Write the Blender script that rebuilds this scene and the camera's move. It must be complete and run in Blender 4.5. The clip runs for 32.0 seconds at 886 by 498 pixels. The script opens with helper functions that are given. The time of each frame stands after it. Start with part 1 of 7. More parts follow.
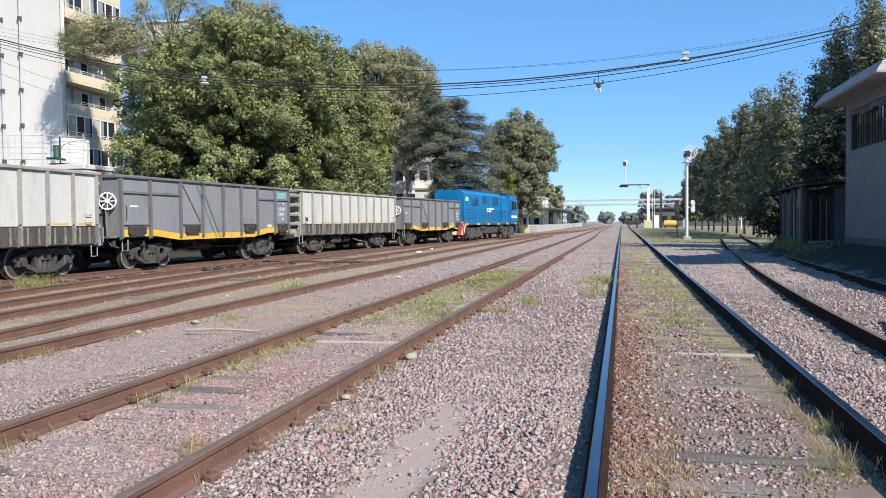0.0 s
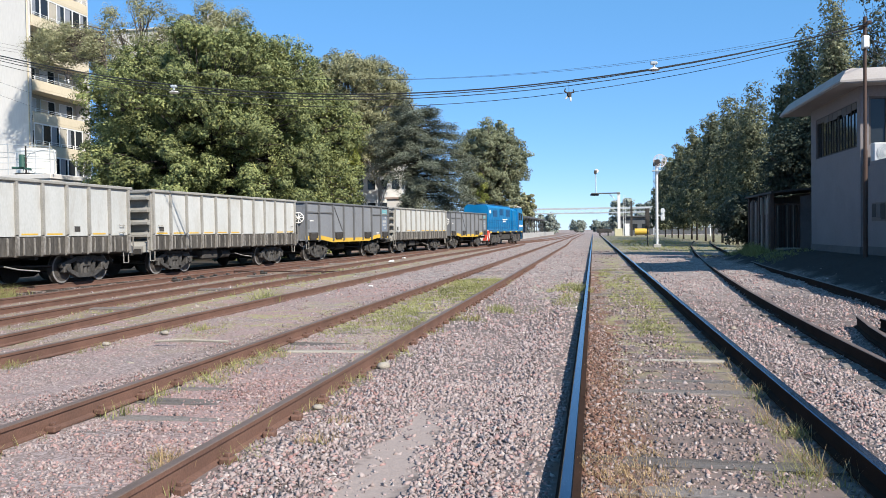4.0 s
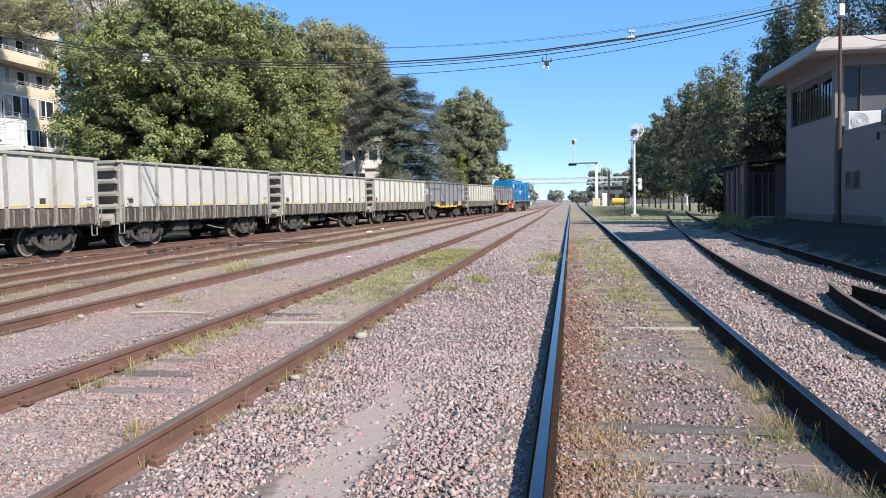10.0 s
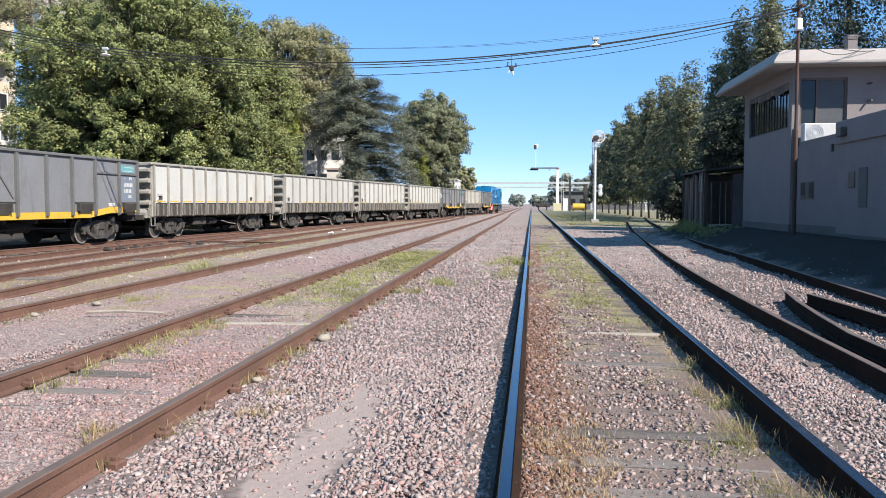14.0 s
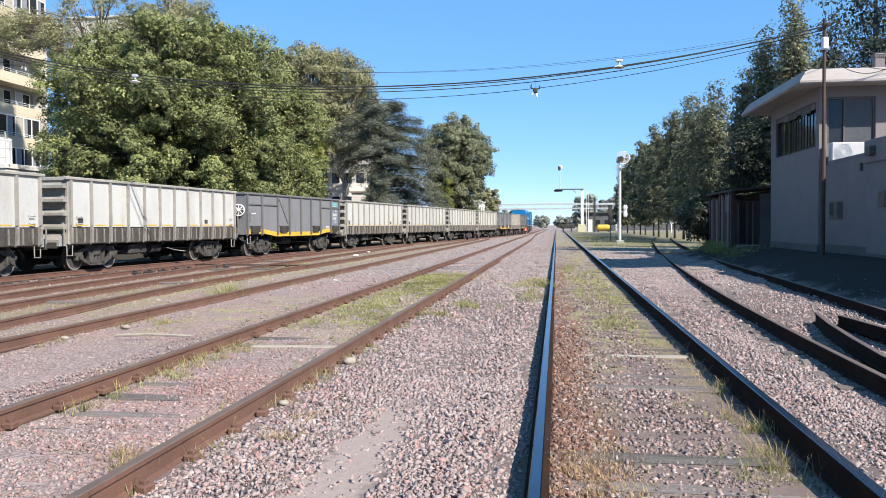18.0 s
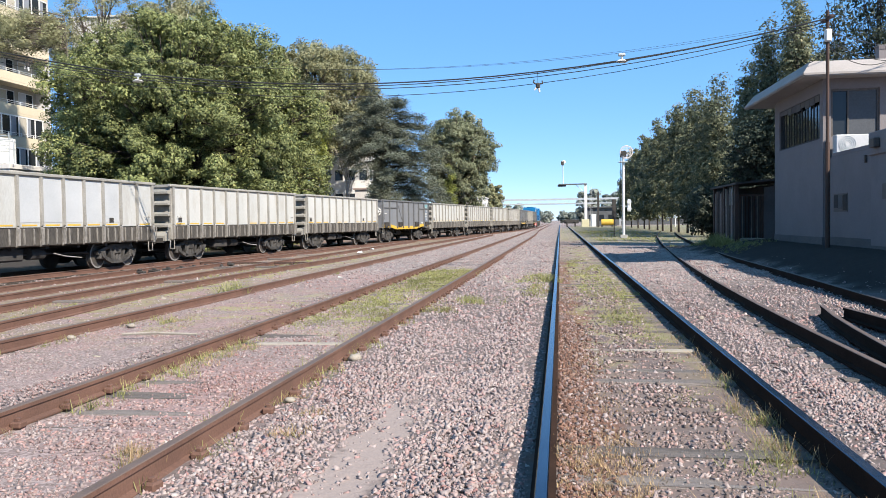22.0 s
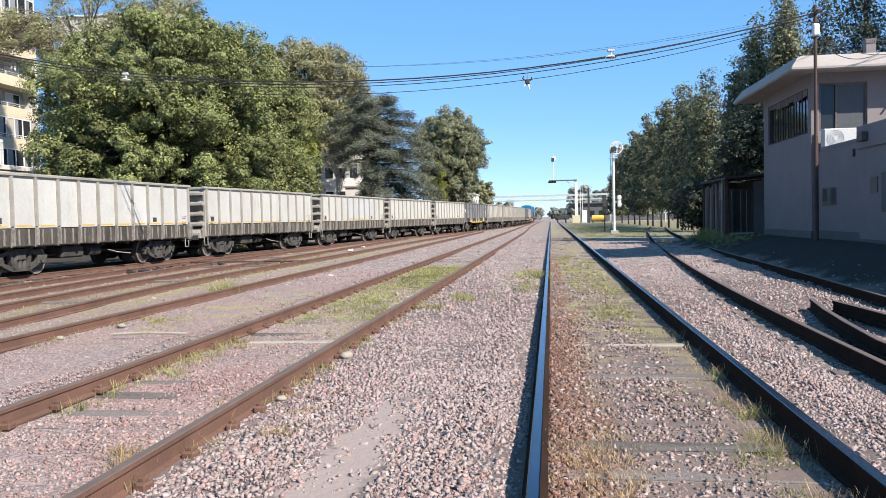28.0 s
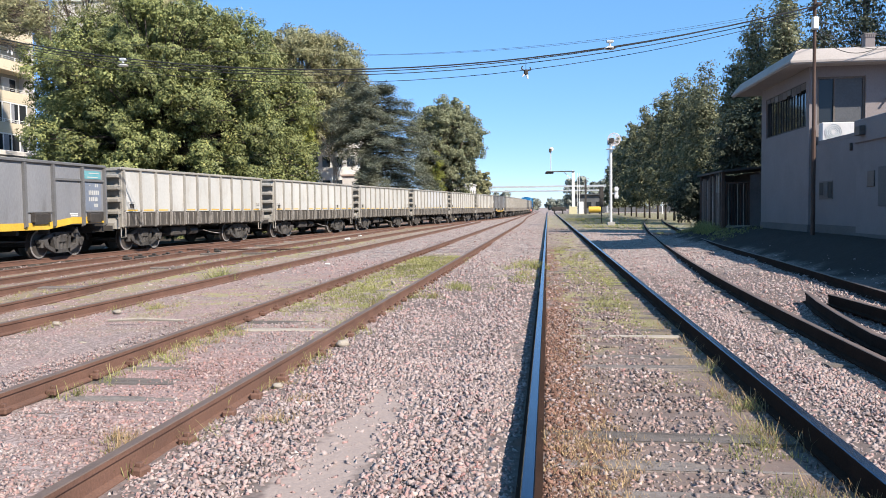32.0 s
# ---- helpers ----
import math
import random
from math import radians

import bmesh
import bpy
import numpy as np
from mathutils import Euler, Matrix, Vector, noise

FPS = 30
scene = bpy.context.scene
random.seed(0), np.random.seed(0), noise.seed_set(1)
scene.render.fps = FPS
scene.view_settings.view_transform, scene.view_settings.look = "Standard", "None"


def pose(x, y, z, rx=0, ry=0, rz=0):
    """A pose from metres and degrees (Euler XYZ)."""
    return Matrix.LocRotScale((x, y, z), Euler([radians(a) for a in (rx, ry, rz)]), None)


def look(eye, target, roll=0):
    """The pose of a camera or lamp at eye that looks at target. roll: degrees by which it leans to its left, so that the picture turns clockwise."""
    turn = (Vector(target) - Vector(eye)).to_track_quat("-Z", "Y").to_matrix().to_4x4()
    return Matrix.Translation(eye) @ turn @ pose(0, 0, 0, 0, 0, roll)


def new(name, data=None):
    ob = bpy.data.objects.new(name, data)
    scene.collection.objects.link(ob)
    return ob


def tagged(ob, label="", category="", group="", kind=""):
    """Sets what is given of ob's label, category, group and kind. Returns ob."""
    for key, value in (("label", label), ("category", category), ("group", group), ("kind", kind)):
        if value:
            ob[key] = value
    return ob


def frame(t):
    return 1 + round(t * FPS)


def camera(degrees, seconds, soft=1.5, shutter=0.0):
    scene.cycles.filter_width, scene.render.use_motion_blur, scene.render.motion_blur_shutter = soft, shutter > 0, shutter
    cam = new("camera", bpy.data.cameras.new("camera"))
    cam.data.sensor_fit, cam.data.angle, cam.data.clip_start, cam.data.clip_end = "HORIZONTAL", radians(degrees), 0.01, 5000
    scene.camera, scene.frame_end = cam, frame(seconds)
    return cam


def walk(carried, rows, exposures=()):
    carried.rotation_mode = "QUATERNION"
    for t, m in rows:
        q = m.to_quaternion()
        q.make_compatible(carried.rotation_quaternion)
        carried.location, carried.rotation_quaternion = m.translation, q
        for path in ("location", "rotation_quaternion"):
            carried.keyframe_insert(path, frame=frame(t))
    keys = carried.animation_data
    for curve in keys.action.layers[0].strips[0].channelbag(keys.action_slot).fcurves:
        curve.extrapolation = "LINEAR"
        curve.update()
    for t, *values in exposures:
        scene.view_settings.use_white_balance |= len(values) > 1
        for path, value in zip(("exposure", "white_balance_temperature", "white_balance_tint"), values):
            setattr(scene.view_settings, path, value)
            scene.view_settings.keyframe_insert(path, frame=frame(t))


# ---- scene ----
cam = camera(56.9, 32.0, soft=0.85)

PATH = [
    (0.0, pose(0.017, -0.029, 1.518, 88.162, 0.563, 12.337)),
    (0.5, pose(0.013, -0.025, 1.515, 88.690, 0.660, 11.783)),
    (1.0, pose(0.020, -0.021, 1.509, 88.576, 0.824, 11.779)),
    (1.5, pose(0.026, -0.016, 1.509, 88.298, 1.118, 11.327)),
    (2.0, pose(0.023, -0.013, 1.512, 88.416, 0.993, 10.780)),
    (2.5, pose(0.024, -0.012, 1.513, 88.233, 1.025, 10.440)),
    (4.5, pose(0.016, -0.021, 1.512, 88.929, 0.740, 10.376)),
    (5.0, pose(0.024, -0.018, 1.513, 88.975, 0.664, 10.159)),
    (5.5, pose(0.029, -0.013, 1.518, 89.116, 0.726, 9.156)),
    (6.0, pose(0.031, -0.019, 1.512, 89.398, 0.368, 8.716)),
    (6.5, pose(0.034, -0.016, 1.510, 88.623, 0.858, 9.086)),
    (7.0, pose(0.032, -0.016, 1.506, 88.095, 1.150, 9.361)),
    (7.5, pose(0.035, -0.017, 1.504, 87.723, 0.916, 9.333)),
    (8.0, pose(0.038, -0.012, 1.506, 87.311, 0.964, 9.625)),
    (8.5, pose(0.041, -0.008, 1.505, 87.305, 0.985, 9.258)),
    (9.0, pose(0.037, -0.001, 1.502, 87.222, 0.840, 8.612)),
    (9.5, pose(0.035, 0.006, 1.503, 87.321, 1.514, 8.812)),
    (10.0, pose(0.032, 0.004, 1.500, 86.687, 1.075, 8.888)),
    (10.5, pose(0.038, 0.009, 1.498, 86.488, 1.336, 8.653)),
    (11.0, pose(0.053, 0.014, 1.501, 86.871, 1.100, 7.410)),
    (11.5, pose(0.065, 0.016, 1.500, 86.577, 0.624, 7.953)),
    (12.0, pose(0.069, 0.021, 1.505, 86.389, 0.003, 7.930)),
    (12.5, pose(0.050, 0.017, 1.511, 86.454, 0.231, 7.853)),
    (13.0, pose(0.022, 0.007, 1.514, 86.346, 0.181, 8.724)),
    (13.5, pose(-0.004, 0.009, 1.517, 87.070, -0.121, 7.170)),
    (14.0, pose(-0.017, 0.011, 1.509, 86.821, -0.035, 6.198)),
    (14.5, pose(-0.022, 0.014, 1.514, 87.617, -0.178, 6.521)),
    (16.5, pose(-0.026, 0.014, 1.518, 87.850, 0.089, 6.791)),
    (17.0, pose(-0.020, 0.013, 1.520, 88.047, 0.427, 7.208)),
    (17.5, pose(-0.026, 0.008, 1.519, 88.423, 0.521, 7.547)),
    (18.0, pose(-0.024, 0.003, 1.517, 88.357, 0.315, 7.895)),
    (18.5, pose(-0.026, 0.003, 1.518, 88.143, 0.201, 8.015)),
    (19.0, pose(-0.025, 0.002, 1.518, 88.000, 0.334, 8.223)),
    (19.5, pose(-0.026, 0.004, 1.518, 88.048, 0.748, 8.158)),
    (20.0, pose(-0.028, 0.002, 1.514, 88.103, 0.779, 8.345)),
    (20.5, pose(-0.028, 0.002, 1.516, 88.072, 0.543, 8.417)),
    (21.0, pose(-0.028, 0.002, 1.517, 88.252, 0.722, 8.258)),
    (21.5, pose(-0.026, 0.003, 1.517, 88.007, 0.949, 8.089)),
    (22.0, pose(-0.029, -0.001, 1.515, 88.095, 0.857, 8.146)),
    (22.5, pose(-0.028, 0.000, 1.516, 88.094, 1.072, 8.123)),
    (23.0, pose(-0.031, 0.003, 1.512, 88.051, 1.104, 8.121)),
    (23.5, pose(-0.036, 0.004, 1.513, 87.856, 1.130, 8.118)),
    (24.0, pose(-0.037, 0.003, 1.511, 87.831, 0.983, 8.076)),
    (24.5, pose(-0.035, 0.005, 1.514, 87.878, 1.287, 8.271)),
    (26.5, pose(-0.027, 0.009, 1.513, 87.999, 1.720, 8.183)),
    (27.0, pose(-0.021, 0.007, 1.511, 87.907, 1.819, 8.169)),
    (27.5, pose(-0.021, 0.008, 1.510, 87.573, 1.331, 7.392)),
    (28.0, pose(-0.024, 0.006, 1.510, 87.887, 1.347, 7.508)),
    (28.5, pose(-0.025, 0.004, 1.513, 87.821, 1.424, 7.934)),
    (29.0, pose(-0.020, 0.007, 1.512, 87.657, 1.350, 8.021)),
    (29.5, pose(-0.018, 0.004, 1.508, 87.538, 1.334, 7.968)),
    (30.0, pose(-0.021, 0.002, 1.506, 87.663, 1.057, 7.656)),
    (30.5, pose(-0.025, 0.003, 1.507, 87.323, 0.909, 7.662)),
    (31.0, pose(-0.026, 0.007, 1.508, 87.287, 0.775, 7.361)),
    (31.5, pose(-0.026, 0.005, 1.504, 86.985, 0.850, 7.248)),
    (32.0, pose(-0.032, -0.001, 1.506, 87.171, 0.726, 7.282)),
]
# seconds, stops, kelvin, tint: the picture drifts slightly brighter and warmer
EXPOSURES = [(0.0, 0.86, 6500, 10.5), (6.0, 0.9, 6450, 10), (13.0, 1.0, 6650, 12), (19.0, 1.03, 6600, 11.5), (28.0, 1.04, 6700, 12.5), (32.0, 1.05, 6800, 14)]
walk(cam, PATH, EXPOSURES)

# ---- world, sun, exposure ----
SUN_EL, SUN_PLAN = 40.0, (0.78, -0.626)
world = bpy.data.worlds.new("sky")
scene.world = world
world.use_nodes = True
wn = world.node_tree
sky = wn.nodes.new("ShaderNodeTexSky")
sky.sky_type, sky.sun_disc = "NISHITA", False
sky.sun_elevation = radians(SUN_EL)
sky.sun_rotation = math.atan2(SUN_PLAN[0], SUN_PLAN[1])
sky.air_density, sky.dust_density, sky.ozone_density = 0.7, 0.0, 3.0
clear = wn.nodes.new("ShaderNodeHueSaturation")
clear.inputs["Saturation"].default_value = 1.12
tint = wn.nodes.new("ShaderNodeMix")
tint.data_type, tint.blend_type = "RGBA", "MULTIPLY"
tint.inputs[0].default_value, tint.inputs[7].default_value = 1.0, (0.88, 0.87, 1.10, 1)
wn.links.new(sky.outputs[0], clear.inputs["Color"])
wn.links.new(clear.outputs[0], tint.inputs[6])
haze = wn.nodes.new("ShaderNodeMix")
haze.data_type = "RGBA"
haze.inputs[0].default_value, haze.inputs[7].default_value = 0.52, (0.80, 2.6, 4.25, 1)
wn.links.new(tint.outputs[2], haze.inputs[6])
wn.links.new(haze.outputs[2], wn.nodes["Background"].inputs[0])
wn.nodes["Background"].inputs[1].default_value = 0.11
sun = new("sun", bpy.data.lights.new("sun", "SUN"))
sun.data.energy, sun.data.angle, sun.data.color = 5.0, radians(0.6), (1.0, 0.925, 0.81)
ce = math.cos(radians(SUN_EL))
sun.matrix_world = look((0, 0, 60), (-SUN_PLAN[0] * ce, -SUN_PLAN[1] * ce, 60 - math.sin(radians(SUN_EL))))


# ---- materials ----
def mat(name, a, b, rough=0.7, metal=0.0, scale=3.0, fine=40.0, bump=0.3, depth=0.01, dirt=None, dirt_amount=0.0, dirt_scale=0.8,
        stretch=(1, 1, 1), island=0.0, tone=0.0):
    """A surface of two colours mixed by noise at two scales, with dirt, grain relief and a tone of its own per object."""
    m = bpy.data.materials.new(name)
    m.use_nodes = True
    t = m.node_tree
    n, l = t.nodes, t.links
    p = n["Principled BSDF"]
    co = n.new("ShaderNodeTexCoord")
    info = n.new("ShaderNodeObjectInfo")
    off = n.new("ShaderNodeVectorMath")
    off.operation = "MULTIPLY_ADD"
    off.inputs[1].default_value = stretch
    mul = n.new("ShaderNodeMath")
    mul.operation = "MULTIPLY"
    mul.inputs[1].default_value = 37.0
    l.new(info.outputs["Random"], mul.inputs[0])
    l.new(co.outputs["Object"], off.inputs[0])
    l.new(mul.outputs[0], off.inputs[2])

    def nz(s, det, rg=0.6):
        x = n.new("ShaderNodeTexNoise")
        x.inputs["Scale"].default_value, x.inputs["Detail"].default_value, x.inputs["Roughness"].default_value = s, det, rg
        l.new(off.outputs[0], x.inputs["Vector"])
        return x.outputs["Fac"]

    big, small = nz(scale, 4), nz(fine, 3)
    add = n.new("ShaderNodeMath")
    add.operation = "ADD"
    l.new(big, add.inputs[0]), l.new(small, add.inputs[1])
    rmp = n.new("ShaderNodeMapRange")
    rmp.inputs[1].default_value, rmp.inputs[2].default_value = 0.72, 1.28
    l.new(add.outputs[0], rmp.inputs[0])
    mix = n.new("ShaderNodeMix")
    mix.data_type = "RGBA"
    mix.inputs[6].default_value, mix.inputs[7].default_value = (*a, 1), (*b, 1)
    l.new(rmp.outputs[0], mix.inputs[0])
    out = mix.outputs[2]
    if dirt:
        dm = n.new("ShaderNodeMapRange")
        dm.inputs[1].default_value, dm.inputs[2].default_value = 0.62 - 0.25 * dirt_amount, 0.72
        l.new(nz(dirt_scale, 6, 0.7), dm.inputs[0])
        mx = n.new("ShaderNodeMix")
        mx.data_type = "RGBA"
        mx.inputs[7].default_value = (*dirt, 1)
        sc = n.new("ShaderNodeMath")
        sc.operation = "MULTIPLY"
        sc.inputs[1].default_value = min(1.0, 0.35 + dirt_amount)
        l.new(dm.outputs[0], sc.inputs[0])
        l.new(sc.outputs[0], mx.inputs[0]), l.new(out, mx.inputs[6])
        out = mx.outputs[2]
    if island or tone:
        h = n.new("ShaderNodeHueSaturation")
        mr = n.new("ShaderNodeMapRange")
        v = island or tone
        mr.inputs[3].default_value, mr.inputs[4].default_value = 1 - v, 1 + v
        if island:
            g = n.new("ShaderNodeNewGeometry")
            l.new(g.outputs["Random Per Island"], mr.inputs[0])
        else:
            l.new(info.outputs["Random"], mr.inputs[0])
        l.new(mr.outputs[0], h.inputs["Value"]), l.new(out, h.inputs["Color"])
        out = h.outputs[0]
    l.new(out, p.inputs["Base Color"])
    p.inputs["Roughness"].default_value, p.inputs["Metallic"].default_value = rough, metal
    if bump:
        bp = n.new("ShaderNodeBump")
        bp.inputs["Strength"].default_value, bp.inputs["Distance"].default_value = bump, depth
        l.new(small, bp.inputs["Height"]), l.new(bp.outputs[0], p.inputs["Normal"])
    return m


def leaf_mat(name, dark, light, yellow=None, through_light=0.35):
    """Foliage: a colour per leaf, some light through the blade."""
    m = bpy.data.materials.new(name)
    m.use_nodes = True
    n, l = m.node_tree.nodes, m.node_tree.links
    p = n["Principled BSDF"]
    g = n.new("ShaderNodeNewGeometry")
    r = n.new("ShaderNodeValToRGB")
    r.color_ramp.elements[0].color, r.color_ramp.elements[1].color = (*dark, 1), (*light, 1)
    if yellow:
        e = r.color_ramp.elements.new(0.93)
        e.color = (*light, 1)
        r.color_ramp.elements[-1].color = (*yellow, 1)
    l.new(g.outputs["Random Per Island"], r.inputs[0])
    co = n.new("ShaderNodeTexCoord")
    x = n.new("ShaderNodeTexNoise")
    x.inputs["Scale"].default_value = 0.35
    l.new(co.outputs["Object"], x.inputs["Vector"])
    mr = n.new("ShaderNodeMapRange")
    mr.inputs[1].default_value, mr.inputs[2].default_value, mr.inputs[3].default_value, mr.inputs[4].default_value = 0.3, 0.7, 0.7, 1.35
    l.new(x.outputs["Fac"], mr.inputs[0])
    h = n.new("ShaderNodeHueSaturation")
    l.new(mr.outputs[0], h.inputs["Value"]), l.new(r.outputs[0], h.inputs["Color"])
    l.new(h.outputs[0], p.inputs["Base Color"])
    p.inputs["Roughness"].default_value = 0.55
    p.inputs["Specular IOR Level"].default_value = 0.22
    tr = n.new("ShaderNodeBsdfTranslucent")
    l.new(h.outputs[0], tr.inputs["Color"])
    ms = n.new("ShaderNodeMixShader")
    ms.inputs[0].default_value = through_light
    l.new(p.outputs[0], ms.inputs[1]), l.new(tr.outputs[0], ms.inputs[2])
    l.new(ms.outputs[0], n["Material Output"].inputs[0])
    return m


def glass_mat(name, tint, rough=0.05):
    m = bpy.data.materials.new(name)
    m.use_nodes = True
    p = m.node_tree.nodes["Principled BSDF"]
    p.inputs["Base Color"].default_value, p.inputs["Roughness"].default_value = (*tint, 1), rough
    p.inputs["Specular IOR Level"].default_value = 0.35
    return m


M_RAIL_RUST = mat("rusty_rail", (0.08, 0.04, 0.028), (0.138, 0.072, 0.051), 0.85, 0.0, 2.0, 60, 0.4, 0.004, (0.07, 0.04, 0.03), 0.3)
# near-black copy of the rail rust: the side's shade is put into the colour
M_RAIL_SHADED = mat("oily_dark_rail_side", (0.016, 0.01, 0.008), (0.034, 0.02, 0.015), 0.95, 0.0, 2.0, 60, 0.4, 0.004, (0.03, 0.02, 0.016), 0.3)
M_RAIL_SHADED.node_tree.nodes["Principled BSDF"].inputs["Specular IOR Level"].default_value = 0.08
M_RAIL_TOP = mat("worn_rail_head", (0.078, 0.055, 0.045), (0.13, 0.095, 0.079), 0.65, 0.0, 1.5, 80, 0.1, 0.001)
# polished steel; the sky's blue reflection is also tinted into the base colour
M_RAIL_BLUE = mat("polished_rail_head", (0.06, 0.08, 0.125), (0.11, 0.135, 0.185), 0.22, 1.0, 1.5, 90, 0.05, 0.001)
M_SLEEPER = mat("weathered_sleeper", (0.07, 0.06, 0.054), (0.185, 0.16, 0.147), 0.9, 0, 2.0, 30, 0.8, 0.015, stretch=(0.5, 6, 6), tone=0.3)
M_PALE = mat("pale_concrete_strip", (0.2, 0.178, 0.15), (0.32, 0.29, 0.245), 0.9, 0, 3, 50, 0.5, 0.006)


def stone_mat(name, stops):
    """Crushed stone: each piece takes its own colour, with fine grain."""
    m = mat(name, (0.8, 0.8, 0.8), (1, 1, 1), 0.92, 0, 6, 90, 0.5, 0.004)
    n, l = m.node_tree.nodes, m.node_tree.links
    g, r, x = n.new("ShaderNodeNewGeometry"), n.new("ShaderNodeValToRGB"), n.new("ShaderNodeMix")
    r.color_ramp.interpolation = "CONSTANT"
    while len(r.color_ramp.elements) < len(stops):
        r.color_ramp.elements.new(0.5)
    for e, (p, c) in zip(r.color_ramp.elements, stops):
        e.position, e.color = p, (*c, 1)
    x.data_type, x.blend_type, x.inputs[0].default_value = "RGBA", "MULTIPLY", 1.0
    l.new(g.outputs["Random Per Island"], r.inputs[0])
    p = n["Principled BSDF"]
    l.new(p.inputs["Base Color"].links[0].from_socket, x.inputs[6]), l.new(r.outputs[0], x.inputs[7])
    l.new(x.outputs[2], p.inputs["Base Color"])
    return m


M_STONE = stone_mat("ballast_stone", [(0, (0.205, 0.165, 0.162)), (0.14, (0.265, 0.215, 0.208)), (0.36, (0.305, 0.253, 0.246)), (0.58, (0.325, 0.252, 0.244)), (0.74, (0.35, 0.295, 0.286)), (0.86, (0.325, 0.21, 0.2)), (0.97, (0.42, 0.37, 0.355))])
M_PINKSTONE = stone_mat("reddish_ballast_stone", [(0, (0.18, 0.12, 0.112)), (0.25, (0.28, 0.19, 0.178)), (0.5, (0.33, 0.215, 0.2)), (0.75, (0.38, 0.29, 0.275)), (0.92, (0.3, 0.16, 0.148))])
M_DARKSTONE = stone_mat("grimy_track_gravel", [(0, (0.11, 0.085, 0.076)), (0.25, (0.19, 0.142, 0.13)), (0.5, (0.25, 0.19, 0.175)), (0.72, (0.29, 0.20, 0.183)), (0.9, (0.38, 0.32, 0.30))])
M_RUSTSTONE = stone_mat("rust_stained_stone", [(0, (0.085, 0.046, 0.034)), (0.3, (0.16, 0.082, 0.058)), (0.6, (0.215, 0.12, 0.088)), (0.85, (0.27, 0.18, 0.145))])
M_WHITE = mat("grey_white_wagon_paint", (0.345, 0.352, 0.342), (0.44, 0.446, 0.436), 0.55, 0, 0.8, 30, 0.08, 0.003, (0.29, 0.27, 0.235), 0.42, 1.3, stretch=(1, 1, 0.35), tone=0.05)
M_SKIRT = mat("coal_dirty_skirt", (0.02, 0.018, 0.016), (0.075, 0.068, 0.06), 0.85, 0, 2.5, 25, 0.2, 0.004, (0.22, 0.2, 0.18), 0.2, 2.2, stretch=(1, 1, 0.3))
M_RIB = mat("weathered_rib_paint", (0.175, 0.168, 0.152), (0.30, 0.29, 0.265), 0.65, 0, 1.5, 30, 0.1, 0.003)
M_GREY = mat("dark_grey_wagon_paint", (0.135, 0.142, 0.155), (0.185, 0.193, 0.208), 0.5, 0, 0.8, 30, 0.08, 0.003, (0.075, 0.07, 0.065), 0.25, 1.4, stretch=(1, 1, 0.35), tone=0.08)
M_GREYRIB = mat("grey_rib_paint", (0.085, 0.087, 0.09), (0.13, 0.132, 0.135), 0.55, 0, 1.0, 30, 0.08, 0.003)
M_YELLOW = mat("yellow_band_paint", (0.44, 0.27, 0.03), (0.58, 0.38, 0.05), 0.55, 0, 1.2, 25, 0.08, 0.002, (0.25, 0.17, 0.06), 0.25, 2.5)
M_IRON = mat("dusty_cast_iron", (0.014, 0.013, 0.012), (0.085, 0.08, 0.076), 0.75, 0.1, 3, 40, 0.4, 0.005)
M_WHEEL = mat("steel_wheel", (0.055, 0.05, 0.046), (0.13, 0.115, 0.105), 0.55, 0.5, 3, 50, 0.2, 0.002)
M_TREAD = mat("worn_tyre_steel", (0.2, 0.19, 0.18), (0.34, 0.33, 0.32), 0.5, 0.4, 3, 50, 0.2, 0.002)
M_DARK = mat("dark_underframe", (0.022, 0.02, 0.019), (0.05, 0.046, 0.043), 0.85, 0, 3, 30, 0.2, 0.004)
M_BLUE = mat("blue_locomotive_paint", (0.0, 0.115, 0.29), (0.004, 0.16, 0.37), 0.35, 0, 0.8, 20, 0.04, 0.002, (0.01, 0.1, 0.22), 0.1, 1.0)
M_WHITEPAINT = mat("white_paint", (0.58, 0.58, 0.565), (0.68, 0.68, 0.66), 0.55, 0, 1.5, 25, 0.1, 0.003, (0.5, 0.47, 0.42), 0.12, 1.2)
M_ENAMEL = mat("aged_white_enamel", (0.40, 0.405, 0.41), (0.47, 0.475, 0.48), 0.45, 0, 1.5, 25, 0.05, 0.002, (0.33, 0.31, 0.28), 0.2, 2.0)
M_SILVER = mat("aluminium_paint", (0.55, 0.56, 0.57), (0.7, 0.71, 0.72), 0.4, 0.3, 2.0, 30, 0.08, 0.002)
M_RED = mat("red_paint", (0.5, 0.05, 0.03), (0.62, 0.08, 0.05), 0.5, 0, 2, 30, 0.05, 0.002)
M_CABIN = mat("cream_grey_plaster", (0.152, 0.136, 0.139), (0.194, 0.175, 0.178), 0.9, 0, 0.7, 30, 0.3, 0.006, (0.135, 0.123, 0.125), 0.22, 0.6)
M_FASCIA = mat("pale_concrete_fascia", (0.25, 0.232, 0.224), (0.32, 0.30, 0.29), 0.9, 0, 0.8, 30, 0.3, 0.006, (0.4, 0.36, 0.32), 0.25, 0.9)
M_PLINTH = mat("grey_plinth_paint", (0.075, 0.07, 0.07), (0.12, 0.112, 0.11), 0.9, 0, 0.8, 30, 0.3, 0.006, (0.14, 0.12, 0.11), 0.3, 0.7)
M_GLASS = glass_mat("dark_window_glass", (0.02, 0.024, 0.028))
M_BLIND = mat("grey_blind", (0.16, 0.17, 0.19), (0.22, 0.235, 0.26), 0.6, 0, 1.0, 20, 0.1, 0.003)
